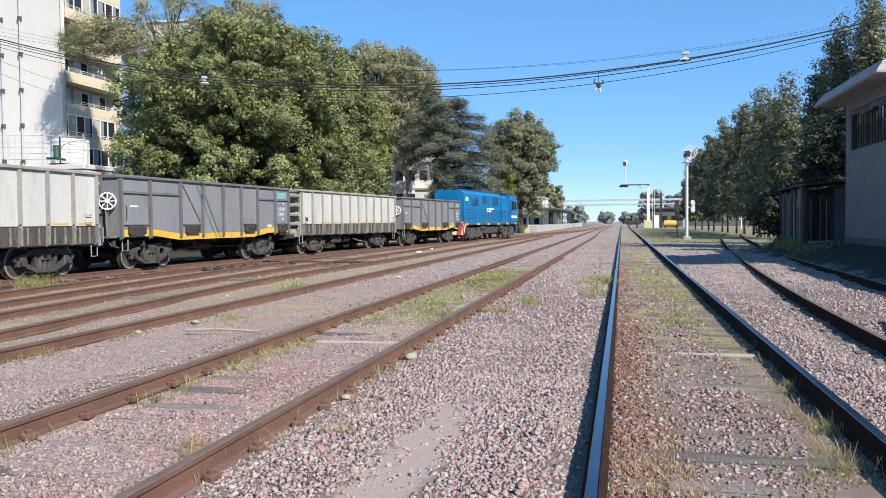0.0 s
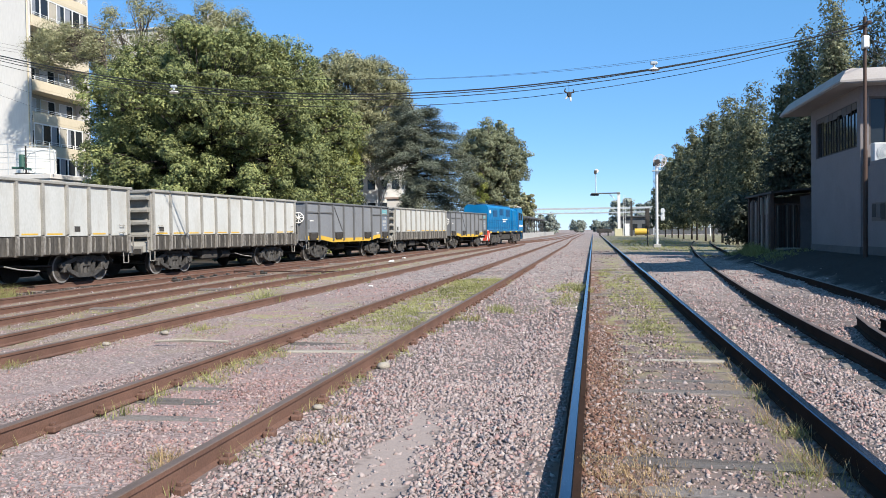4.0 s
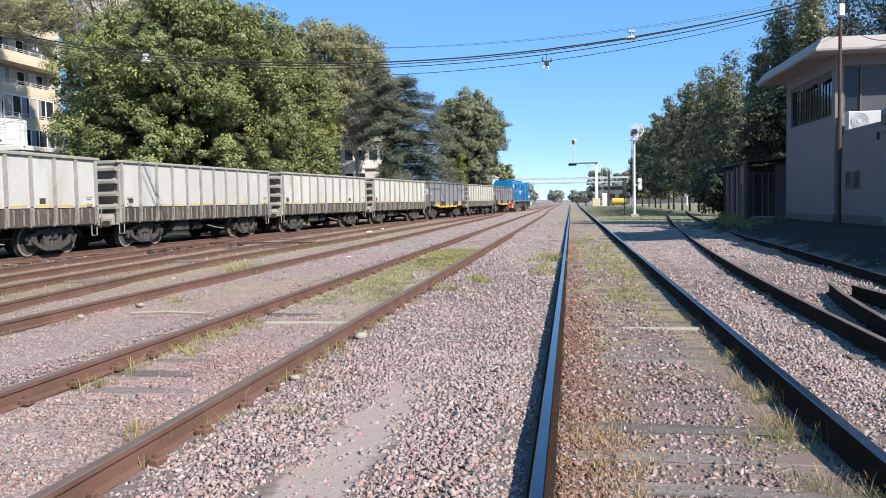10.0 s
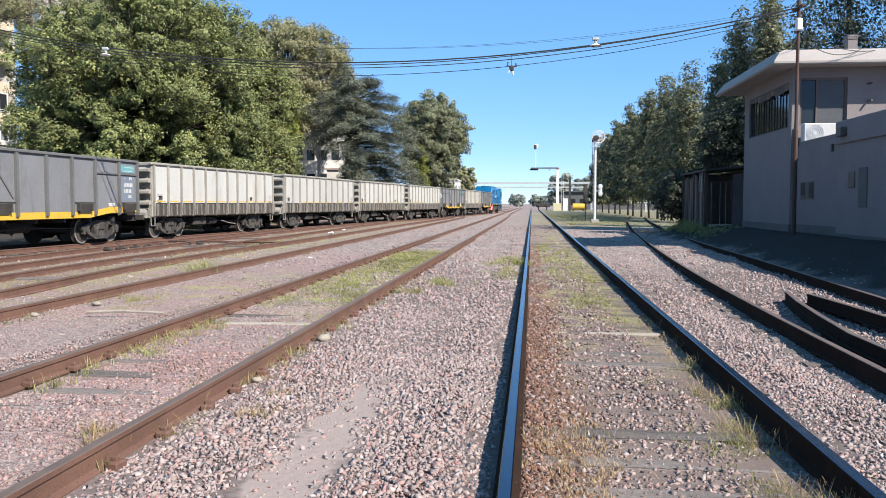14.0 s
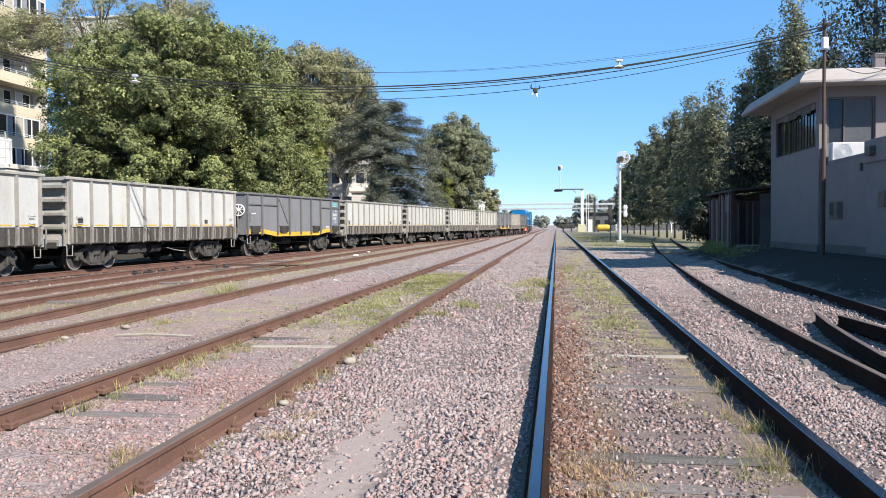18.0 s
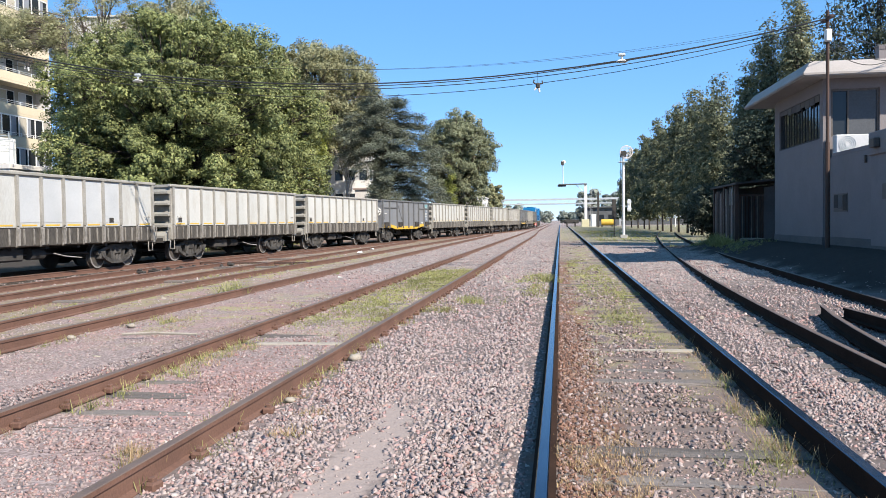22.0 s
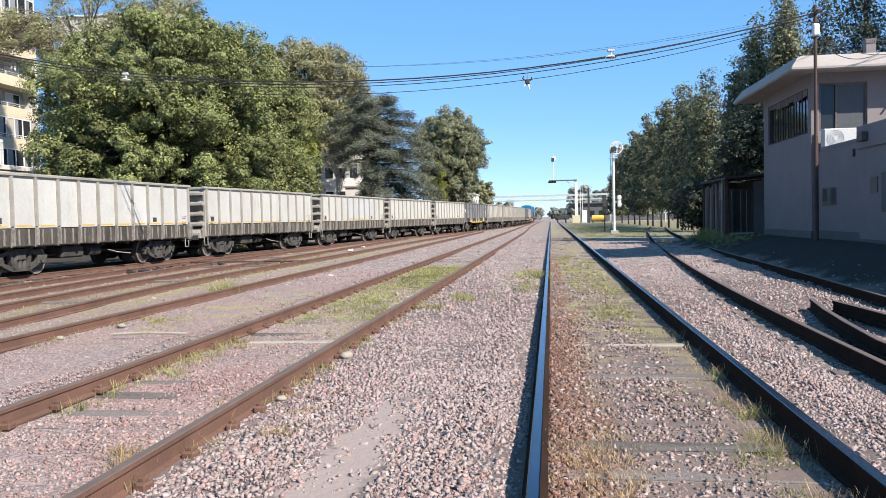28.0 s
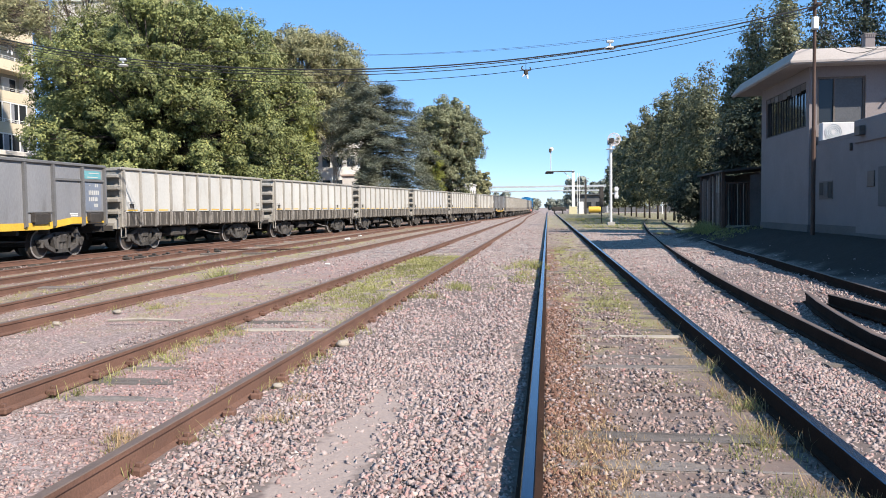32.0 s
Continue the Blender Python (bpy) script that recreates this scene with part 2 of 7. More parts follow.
M_DUSK = mat("dusty_dark_pane", (0.035, 0.04, 0.047), (0.06, 0.066, 0.075), 0.5, 0, 1.0, 20, 0.05, 0.003)
M_FRAME = mat("dark_window_frame", (0.06, 0.05, 0.045), (0.1, 0.085, 0.075), 0.6, 0, 2, 30, 0.1, 0.002)
M_RUSTPOLE = mat("rust_brown_steel", (0.045, 0.026, 0.02), (0.085, 0.05, 0.038), 0.75, 0.2, 2, 40, 0.2, 0.002)
M_SHEDWOOD = mat("dark_rotten_boards", (0.06, 0.042, 0.034), (0.15, 0.105, 0.085), 0.95, 0, 2.0, 30, 0.5, 0.006, stretch=(4, 4, 0.5), tone=0.5)
M_TIN = mat("rusty_corrugated_sheet", (0.12, 0.095, 0.085), (0.32, 0.26, 0.235), 0.8, 0.0, 1.2, 30, 0.2, 0.004, (0.06, 0.036, 0.026), 0.4, 1.2, tone=0.45)
M_TOWER = mat("white_tower_plaster", (0.46, 0.445, 0.43), (0.53, 0.515, 0.495), 0.85, 0, 0.15, 8, 0.15, 0.01, (0.42, 0.40, 0.38), 0.15, 0.2, stretch=(1, 1, 0.2))
M_BALCONY = mat("cream_balcony_plaster", (0.46, 0.40, 0.29), (0.54, 0.47, 0.35), 0.85, 0, 0.3, 8, 0.15, 0.01)
M_BARK = mat("grey_brown_bark", (0.07, 0.055, 0.042), (0.17, 0.14, 0.115), 0.95, 0, 1.5, 14, 0.9, 0.04, stretch=(2, 2, 0.5))
M_DARKBARK = mat("dark_bark", (0.025, 0.02, 0.017), (0.07, 0.056, 0.046), 0.95, 0, 1.5, 14, 0.9, 0.04, stretch=(2, 2, 0.5))
M_PALEBARK = mat("pale_eucalypt_bark", (0.30, 0.27, 0.23), (0.5, 0.46, 0.41), 0.9, 0, 0.8, 10, 0.5, 0.03, stretch=(2, 2, 0.4))
M_WIRE = mat("black_cable", (0.012, 0.012, 0.013), (0.025, 0.025, 0.026), 0.6, 0, 2, 20, 0)
M_ASH = mat("steel_lattice_grey", (0.30, 0.33, 0.35), (0.42, 0.45, 0.47), 0.6, 0.1, 1, 20, 0.1, 0.003)
M_PLATFORM = mat("platform_edge_concrete", (0.27, 0.265, 0.255), (0.36, 0.355, 0.34), 0.9, 0, 0.8, 20, 0.3, 0.006)
M_ROOFDARK = mat("dark_canopy_sheet", (0.05, 0.055, 0.06), (0.09, 0.095, 0.1), 0.7, 0, 0.6, 10, 0.1, 0.004)
M_LEAF_BROAD = leaf_mat("glossy_broad_leaves", (0.066, 0.086, 0.033), (0.225, 0.25, 0.098), (0.29, 0.28, 0.10), 0.14)
M_LEAF_YELLOWING = leaf_mat("yellowing_broad_leaves", (0.085, 0.105, 0.028), (0.27, 0.29, 0.07), (0.40, 0.37, 0.07), 0.3)
M_LEAF_EUC = leaf_mat("olive_eucalypt_leaves", (0.165, 0.165, 0.09), (0.335, 0.33, 0.19))
M_LEAF_CEDAR = leaf_mat("blue_green_needles", (0.075, 0.09, 0.066), (0.22, 0.24, 0.185), None, 0.2)
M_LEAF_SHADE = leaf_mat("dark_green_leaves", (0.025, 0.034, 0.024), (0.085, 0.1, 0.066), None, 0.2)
M_LEAF_LIGHT = leaf_mat("light_green_leaves", (0.12, 0.14, 0.085), (0.28, 0.295, 0.185))
M_LEAF_POPLAR = leaf_mat("poplar_leaves", (0.06, 0.072, 0.042), (0.205, 0.215, 0.13), (0.28, 0.27, 0.15), 0.3)
# distance haze is painted in: the far leaves are paler and greyer
M_LEAF_FAR = leaf_mat("haze_tinted_leaves", (0.2, 0.23, 0.2), (0.31, 0.34, 0.3))
M_GRASS = leaf_mat("dry_green_grass", (0.17, 0.18, 0.065), (0.34, 0.335, 0.14), (0.42, 0.36, 0.19))
M_STRAW = leaf_mat("straw_grass", (0.22, 0.15, 0.085), (0.46, 0.34, 0.19))


# ---- mesh building ----
class Geo:
    """Collects vertices and faces of one mesh."""

    def __init__(self):
        self.v, self.f = [], []

    def face_out(self, idx, centre):
        p = [self.v[i] for i in idx]
        nrm = (Vector(p[1]) - Vector(p[0])).cross(Vector(p[2]) - Vector(p[0]))
        mid = sum((Vector(q) for q in p), Vector()) / len(p)
        self.f.append(idx if nrm.dot(mid - Vector(centre)) >= 0 else idx[::-1])

    def box(self, x0, x1, y0, y1, z0, z1, b=0.0):
        lo, hi = (min(x0, x1), min(y0, y1), min(z0, z1)), (max(x0, x1), max(y0, y1), max(z0, z1))
        c = [(lo[i] + hi[i]) / 2 for i in range(3)]
        n0 = len(self.v)
        b = min(b, *[(hi[i] - lo[i]) * 0.45 for i in range(3)])
        if b <= 0:
            for sx in (0, 1):
                for sy in (0, 1):
                    for sz in (0, 1):
                        self.v.append(((lo, hi)[sx][0], (lo, hi)[sy][1], (lo, hi)[sz][2]))
            for q in ((0, 1, 3, 2), (4, 6, 7, 5), (0, 4, 5, 1), (2, 3, 7, 6), (0, 2, 6, 4), (1, 5, 7, 3)):
                self.f.append(tuple(n0 + i for i in q))
            return self
        idx = {}
        for s in range(8):
            sg = [(s >> i) & 1 for i in range(3)]
            for a in range(3):
                idx[s, a] = len(self.v)
                self.v.append(tuple((hi[i] if sg[i] else lo[i]) if i == a else (hi[i] - b if sg[i] else lo[i] + b) for i in range(3)))
        for a in range(3):
            u, w = (a + 1) % 3, (a + 2) % 3
            for s in (0, 1):
                q = [(s << a) | (p << u) | (r << w) for p, r in ((0, 0), (1, 0), (1, 1), (0, 1))]
                self.face_out(tuple(idx[k, a] for k in q), c)
            for su in (0, 1):
                for sw in (0, 1):
                    k0, k1 = (su << u) | (sw << w), (su << u) | (sw << w) | (1 << a)
                    self.face_out((idx[k0, u], idx[k1, u], idx[k1, w], idx[k0, w]), c)
        for s in range(8):
            self.face_out(tuple(idx[s, a] for a in range(3)), c)
        return self

    def cyl(self, p0, p1, r, n=10, r2=None, caps=True):
        p0, p1 = Vector(p0), Vector(p1)
        r2 = r if r2 is None else r2
        d = (p1 - p0).normalized()
        u = d.orthogonal().normalized()
        w = d.cross(u)
        n0 = len(self.v)
        for p, q in ((p0, r), (p1, r2)):
            for i in range(n):
                a = 2 * math.pi * i / n
                self.v.append(tuple(p + (u * math.cos(a) + w * math.sin(a)) * q))
        for i in range(n):
            j = (i + 1) % n
            self.f.append((n0 + i, n0 + j, n0 + n + j, n0 + n + i))
        if caps:
            self.f.append(tuple(n0 + i for i in range(n - 1, -1, -1)))
            self.f.append(tuple(n0 + n + i for i in range(n)))
        return self

    def tube(self, pts, r, n=6):
        """A bent tube through the points; r is one radius or one for each point."""
        pts = [Vector(p) for p in pts]
        rs = [r] * len(pts) if not isinstance(r, (list, tuple)) else r
        n0 = len(self.v)
        ref = None
        for k, p in enumerate(pts):
            d = (pts[min(k + 1, len(pts) - 1)] - pts[max(k - 1, 0)]).normalized()
            u = d.orthogonal().normalized() if ref is None else (ref - d * ref.dot(d)).normalized()
            ref = u
            w = d.cross(u)
            for i in range(n):
                a = 2 * math.pi * i / n
                self.v.append(tuple(p + (u * math.cos(a) + w * math.sin(a)) * rs[k]))
        for k in range(len(pts) - 1):
            for i in range(n):
                j = (i + 1) % n
                self.f.append((n0 + k * n + i, n0 + k * n + j, n0 + (k + 1) * n + j, n0 + (k + 1) * n + i))
        self.f.append(tuple(n0 + i for i in range(n - 1, -1, -1)))
        self.f.append(tuple(n0 + (len(pts) - 1) * n + i for i in range(n)))
        return self

    def prism(self, pts, axis, a0, a1):
        """The outline pts, in the plane across the axis, pulled from a0 to a1."""
        n0, n = len(self.v), len(pts)

        def put(p, a):
            return {"x": (a, p[0], p[1]), "y": (p[0], a, p[1]), "z": (p[0], p[1], a)}[axis]

        for a in (a0, a1):
            self.v += [put(p, a) for p in pts]
        area = sum(pts[i][0] * pts[(i + 1) % n][1] - pts[(i + 1) % n][0] * pts[i][1] for i in range(n))
        flip = (area > 0) == (axis != "y")
        if a1 < a0:
            flip = not flip
        for i in range(n):
            j = (i + 1) % n
            q = (n0 + i, n0 + j, n0 + n + j, n0 + n + i)
            self.f.append(q if flip else q[::-1])
        lo, hi = tuple(n0 + i for i in range(n)), tuple(n0 + n + i for i in range(n))
        self.f.append(lo[::-1] if flip else lo)
        self.f.append(hi if flip else hi[::-1])
        return self

    def sweep(self, pts, path):
        """An outline (across, up) carried along a level path of (x, y, z)."""
        n0, n, k = len(self.v), len(pts), len(path)
        for i, p in enumerate(path):
            q0, q1 = path[max(i - 1, 0)], path[min(i + 1, k - 1)]
            dx, dy = q1[0] - q0[0], q1[1] - q0[1]
            s = math.hypot(dx, dy)
            for a, z in pts:
                self.v.append((p[0] + a * dy / s, p[1] - a * dx / s, p[2] + z))
        for i in range(k - 1):
            for j in range(n):
                m = (j + 1) % n
                self.f.append((n0 + i * n + j, n0 + (i + 1) * n + j, n0 + (i + 1) * n + m, n0 + i * n + m))
        self.f.append(tuple(n0 + j for j in range(n)))
        self.f.append(tuple(n0 + (k - 1) * n + j for j in range(n - 1, -1, -1)))
        return self

    def mesh(self, name, smooth=False):
        me = bpy.data.meshes.new(name)
        me.from_pydata(self.v, [], self.f)
        if smooth:
            me.shade_smooth()
        me.update()
        return me


def part(name, geo, material, parent=None, label="", smooth=False, at=None):
    """Links a Geo or a mesh as one mesh object under its parent."""
    me = geo.mesh(name, smooth) if isinstance(geo, Geo) else geo
    if not me.materials:
        me.materials.append(material)
    ob = new(name, me)
    if parent:
        ob.parent = parent
    if at is not None:
        ob.matrix_basis = at
    if label:
        tagged(ob, label)
    return ob


def thing(name, label, category, at=None, group="", kind=""):
    ob = new(name)
    ob.empty_display_size = 0.2
    if at is not None:
        ob.matrix_basis = at
    return tagged(ob, label, category, group, kind)


def box(*a, b=0.0):
    return Geo().box(*a, b=b)


def quads_mesh(name, corners, material):
    """A mesh of separate four-cornered blades from an array (n, 4, 3)."""
    n = len(corners)
    me = bpy.data.meshes.new(name)
    me.vertices.add(n * 4)
    me.vertices.foreach_set("co", np.ascontiguousarray(corners, dtype=np.float32).ravel())
    me.loops.add(n * 4)
    me.loops.foreach_set("vertex_index", np.arange(n * 4, dtype=np.int32))
    me.polygons.add(n)
    me.polygons.foreach_set("loop_start", np.arange(0, n * 4, 4, dtype=np.int32))
    me.update(calc_edges=True)
    me.materials.append(material)
    return me


def poly_mesh(name, verts, tris, material):
    """A mesh from an array of vertices and one of triangles."""
    me = bpy.data.meshes.new(name)
    me.vertices.add(len(verts))
    me.vertices.foreach_set("co", np.ascontiguousarray(verts, dtype=np.float32).ravel())
    me.loops.add(len(tris) * 3)
    me.loops.foreach_set("vertex_index", np.ascontiguousarray(tris, dtype=np.int32).ravel())
    me.polygons.add(len(tris))
    me.polygons.foreach_set("loop_start", np.arange(0, len(tris) * 3, 3, dtype=np.int32))
    me.update(calc_edges=True)
    me.materials.append(material)
    return me


RNG = np.random.default_rng(7)


def smooth01(v):
    v = np.clip(v, 0, 1)
    return v * v * (3 - 2 * v)


def ground_z(x, y):
    """Level ballast, with the bank that rises towards the signal cabin."""
    x, y = np.asarray(x, float), np.asarray(y, float)
    near = 1 - smooth01((y - 37) / 8)
    dip = 0.03 * np.exp(-((x - 1.36) / 0.2) ** 2)
    shoulder = 0.035 * (np.exp(-((x + 0.62) / 0.3) ** 2) + np.exp(-((x + 1.95) / 0.3) ** 2) + np.exp(-((x + 4.75) / 0.3) ** 2) + np.exp(-((x - 2.1) / 0.25) ** 2))
    rise = shoulder - dip * (1 - smooth01((y - 30) / 20)) + 0.12 * smooth01((x - 2.6) / 2.2) + 0.55 * smooth01((x - 5.2) / 2.2)
    return rise * near


# ---- ground ----
def ground_material():
    m = bpy.data.materials.new("ballast_ground")
    m.use_nodes = True
    n, l = m.node_tree.nodes, m.node_tree.links
    p = n["Principled BSDF"]
    co = n.new("ShaderNodeTexCoord")
    sep = n.new("ShaderNodeSeparateXYZ")

    def noise_fac(s, det=4.0):
        x = n.new("ShaderNodeTexNoise")
        x.inputs["Scale"].default_value, x.inputs["Detail"].default_value = s, det
        l.new(co.outputs["Object"], x.inputs["Vector"])
        return x

    wob = noise_fac(0.9, 3)
    wv = n.new("ShaderNodeVectorMath")
    wv.operation = "MULTIPLY_ADD"
    wv.inputs[1].default_value = (1.6, 5.0, 0)
    sub = n.new("ShaderNodeVectorMath")
    sub.operation = "SUBTRACT"
    sub.inputs[1].default_value = (0.5, 0.5, 0.5)
    l.new(wob.outputs["Color"], sub.inputs[0])
    l.new(sub.outputs[0], wv.inputs[0]), l.new(co.outputs["Object"], wv.inputs[2])
    l.new(wv.outputs[0], sep.inputs[0])

    def ramp(src, a, b):
        r = n.new("ShaderNodeMapRange")
        r.interpolation_type = "SMOOTHSTEP"
        r.inputs[1].default_value, r.inputs[2].default_value = a, b
        l.new(src, r.inputs[0])
        return r.outputs[0]

    def times(a, b):
        x = n.new("ShaderNodeMath")
        x.operation = "MULTIPLY"
        for k, s in ((0, a), (1, b)):
            if isinstance(s, float):
                x.inputs[k].default_value = s
            else:
                l.new(s, x.inputs[k])
        return x.outputs[0]

    def zone(x0, x1, y0, y1, sx=0.3, sy=2.0):
        a = times(ramp(sep.outputs[0], x0 - sx, x0 + sx), ramp(sep.outputs[0], x1 + sx, x1 - sx))
        b = times(ramp(sep.outputs[1], y0 - sy, y0 + sy), ramp(sep.outputs[1], y1 + sy, y1 - sy))
        return times(a, b)

    def over(base, colour, fac):
        x = n.new("ShaderNodeMix")
        x.data_type = "RGBA"
        l.new(fac, x.inputs[0])
        for k, s in ((6, base), (7, colour)):
            if isinstance(s, tuple):
                x.inputs[k].default_value = (*s, 1)
            else:
                l.new(s, x.inputs[k])
        return x.outputs[2]

    vor = n.new("ShaderNodeTexVoronoi")
    vor.inputs["Scale"].default_value = 17.0
    l.new(co.outputs["Object"], vor.inputs["Vector"])
    vs = n.new("ShaderNodeSeparateColor")
    l.new(vor.outputs["Color"], vs.inputs[0])
    mid, fine = noise_fac(0.5, 5), noise_fac(60, 3)
    stone = over((0.165, 0.145, 0.138), (0.40, 0.365, 0.35), vs.outputs[0])
    stone = over(stone, (0.34, 0.225, 0.205), times(ramp(vs.outputs[1], 0.62, 0.75), 0.75))
    stone = over(stone, (0.38, 0.29, 0.27), times(ramp(mid.outputs["Fac"], 0.46, 0.66), 0.5))
    mott = noise_fac(3.2, 9)
    stone = over(stone, (0.12, 0.10, 0.092), times(ramp(mott.outputs["Fac"], 0.5, 0.66), 0.7))
    stone = over(stone, (0.44, 0.41, 0.39), times(ramp(mott.outputs["Fac"], 0.46, 0.34), 0.6))
    gap = ramp(vor.outputs["Distance"], 0.42, 0.75)
    stone = over(stone, (0.09, 0.075, 0.07), times(gap, 0.75))
    # bed below the loose stones darkened: the shade in their gaps is painted in
    stone = over(stone, (0.1, 0.08, 0.076), times(zone(-14, 6, -5, 19, 0.6, 3.0), 0.8))
    tight = n.new("ShaderNodeTexVoronoi")
    tight.inputs["Scale"].default_value = 34.0
    l.new(co.outputs["Object"], tight.inputs["Vector"])
    ts = n.new("ShaderNodeSeparateColor")
    l.new(tight.outputs["Color"], ts.inputs[0])
    packed = over((0.16, 0.125, 0.118), (0.33, 0.27, 0.262), ts.outputs[0])
    packed = over(packed, (0.32, 0.20, 0.19), times(ramp(mid.outputs["Fac"], 0.44, 0.6), 0.55))
    packed = over(packed, (0.12, 0.095, 0.088), times(ramp(tight.outputs["Distance"], 0.45, 0.8), 0.7))
    stone = over(stone, packed, times(zone(-16, -2.5, -5, 24, 0.3, 4.0), 0.92))
    soil = over((0.12, 0.085, 0.07), (0.21, 0.155, 0.13), fine.outputs["Fac"])
    sand = over((0.225, 0.183, 0.168), (0.32, 0.268, 0.247), fine.outputs["Fac"])
    patch = noise_fac(1.8, 6)
    gmask = ramp(patch.outputs["Fac"], 0.44, 0.58)
    grass = over((0.19, 0.20, 0.06), (0.35, 0.35, 0.15), noise_fac(9, 5).outputs["Fac"])
    col = over(stone, soil, times(zone(-40, -9.0, -10, 400, 0.6), 0.85))
    # shade under and beyond the wagons, painted as a near-black ground zone
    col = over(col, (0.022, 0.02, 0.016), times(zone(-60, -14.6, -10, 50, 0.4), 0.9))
    col = over(col, soil, times(zone(-8.6, -7.1, 2, 60), times(gmask, 0.7)))
    straw_soil = over((0.15, 0.115, 0.085), (0.27, 0.235, 0.15), noise_fac(5, 6).outputs["Fac"])
    col = over(col, straw_soil, times(zone(-13.5, -7.0, 2, 70, 0.5, 4.0), times(ramp(patch.outputs["Fac"], 0.38, 0.56), 0.75)))
    col = over(col, straw_soil, times(zone(-6.6, -4.6, 9.5, 14.5, 0.5, 1.5), times(gmask, 0.6)))
    col = over(col, (0.16, 0.122, 0.108), times(zone(-0.05, 1.55, 0, 70, 0.1), times(ramp(patch.outputs["Fac"], 0.25, 0.6), 0.75)))
    col = over(col, (0.15, 0.075, 0.05), times(zone(-0.1, 0.28, -2, 30, 0.1), 0.85))
    # near-black zone paints the cabin's shade into the bank's ground colour
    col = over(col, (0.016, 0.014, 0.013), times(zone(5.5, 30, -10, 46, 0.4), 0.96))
    col = over(col, grass, times(zone(-4.1, -2.5, 11.5, 26, 0.25, 2.0), times(gmask, 0.9)))
    col = over(col, grass, times(zone(-6.2, -4.7, 12, 17, 0.4), times(gmask, 0.5)))
    col = over(col, grass, times(zone(-9.2, -8.2, 8, 40, 0.4), times(gmask, 0.5)))
    col = over(col, grass, times(zone(0.2, 1.45, 9, 46, 0.2, 3.0), times(gmask, 0.5)))
    col = over(col, grass, times(zone(-1.1, -0.2, 15, 24, 0.3, 1.5), times(gmask, 0.35)))
    yard = over((0.085, 0.095, 0.04), (0.21, 0.205, 0.10), noise_fac(4, 6).outputs["Fac"])
    col = over(col, yard, times(zone(1.9, 60, 52, 190, 0.8, 5.0), times(ramp(patch.outputs["Fac"], 0.3, 0.55), 0.85)))
    col = over(col, grass, times(zone(-0.1, 1.6, 60, 150, 0.2, 8.0), times(gmask, 0.6)))
    col = over(col, grass, times(zone(-400, -60, -100, 900, 10), 0.8))
    way = n.new("ShaderNodeMath")
    way.operation = "MULTIPLY_ADD"
    way.inputs[1].default_value = -0.01
    pure = n.new("ShaderNodeSeparateXYZ")
    l.new(co.outputs["Object"], pure.inputs[0])
    l.new(pure.outputs[1], way.inputs[0]), l.new(pure.outputs[0], way.inputs[2])
    edge = n.new("ShaderNodeMath")
    edge.operation = "MULTIPLY_ADD"
    edge.inputs[1].default_value = 0.4
    l.new(noise_fac(7, 4).outputs["Fac"], edge.inputs[0]), l.new(way.outputs[0], edge.inputs[2])
    trod = times(times(ramp(edge.outputs[0], -1.44, -1.32), ramp(edge.outputs[0], -0.9, -1.02)), ramp(pure.outputs[1], 7.0, 6.4))
    col = over(col, sand, times(trod, 0.9))
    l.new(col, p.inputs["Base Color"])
    p.inputs["Roughness"].default_value = 0.95
    p.inputs["Specular IOR Level"].default_value = 0.2
    bp = n.new("ShaderNodeBump")
    bp.inputs["Strength"].default_value, bp.inputs["Distance"].default_value = 0.35, 0.01
    bp.invert = True
    l.new(vor.outputs["Distance"], bp.inputs["Height"])
    b2 = n.new("ShaderNodeBump")
    b2.inputs["Strength"].default_value, b2.inputs["Distance"].default_value = 0.4, 0.01
    l.new(fine.outputs["Fac"], b2.inputs["Height"]), l.new(bp.outputs[0], b2.inputs["Normal"])
    l.new(b2.outputs[0], p.inputs["Normal"])
    return m


def ground():
    xs = np.concatenate([[-2500, -1000, -400, -150, -70, -40], np.arange(-26, 14, 0.5), [14, 17, 22, 30, 45, 80, 150, 400, 1000, 2500]])
    ys = np.concatenate([[-300, -80, -20], np.arange(-6, 40, 0.6), np.arange(40, 130, 3.0), [140, 170, 220, 320, 500, 900, 1800, 4000]])
    X, Y = np.meshgrid(xs, ys)
    Z = ground_z(X, Y)
    for i in range(X.shape[0]):
        for j in range(X.shape[1]):
            if abs(X[i, j]) < 30 and Y[i, j] < 60:
                Z[i, j] += 0.035 * noise.noise((X[i, j] * 0.9, Y[i, j] * 0.7, 3.0))
    v = np.stack([X, Y, Z], -1).reshape(-1, 3)
    w = len(xs)
    a = (np.arange(len(ys) - 1)[:, None] * w + np.arange(w - 1)[None]).ravel()
    tris = np.concatenate([np.stack([a, a + 1, a + w + 1], 1), np.stack([a, a + w + 1, a + w], 1)])
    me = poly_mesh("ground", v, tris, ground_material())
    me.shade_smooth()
    tagged(new("ground", me), "pinkish grey railway ballast with grass, bare soil and painted-in shade", "ground", kind="structure")


ground()

# ---- the train's curve ----
KNOT_Y = np.array([-40.0, 0, 15, 30, 45, 60, 80, 110, 150, 220, 320])
KNOT_X = np.array([-16.14, -15.71, -15.52, -14.95, -13.42, -11.71, -9.32, -6.6, -5.0, -4.4, -4.3])


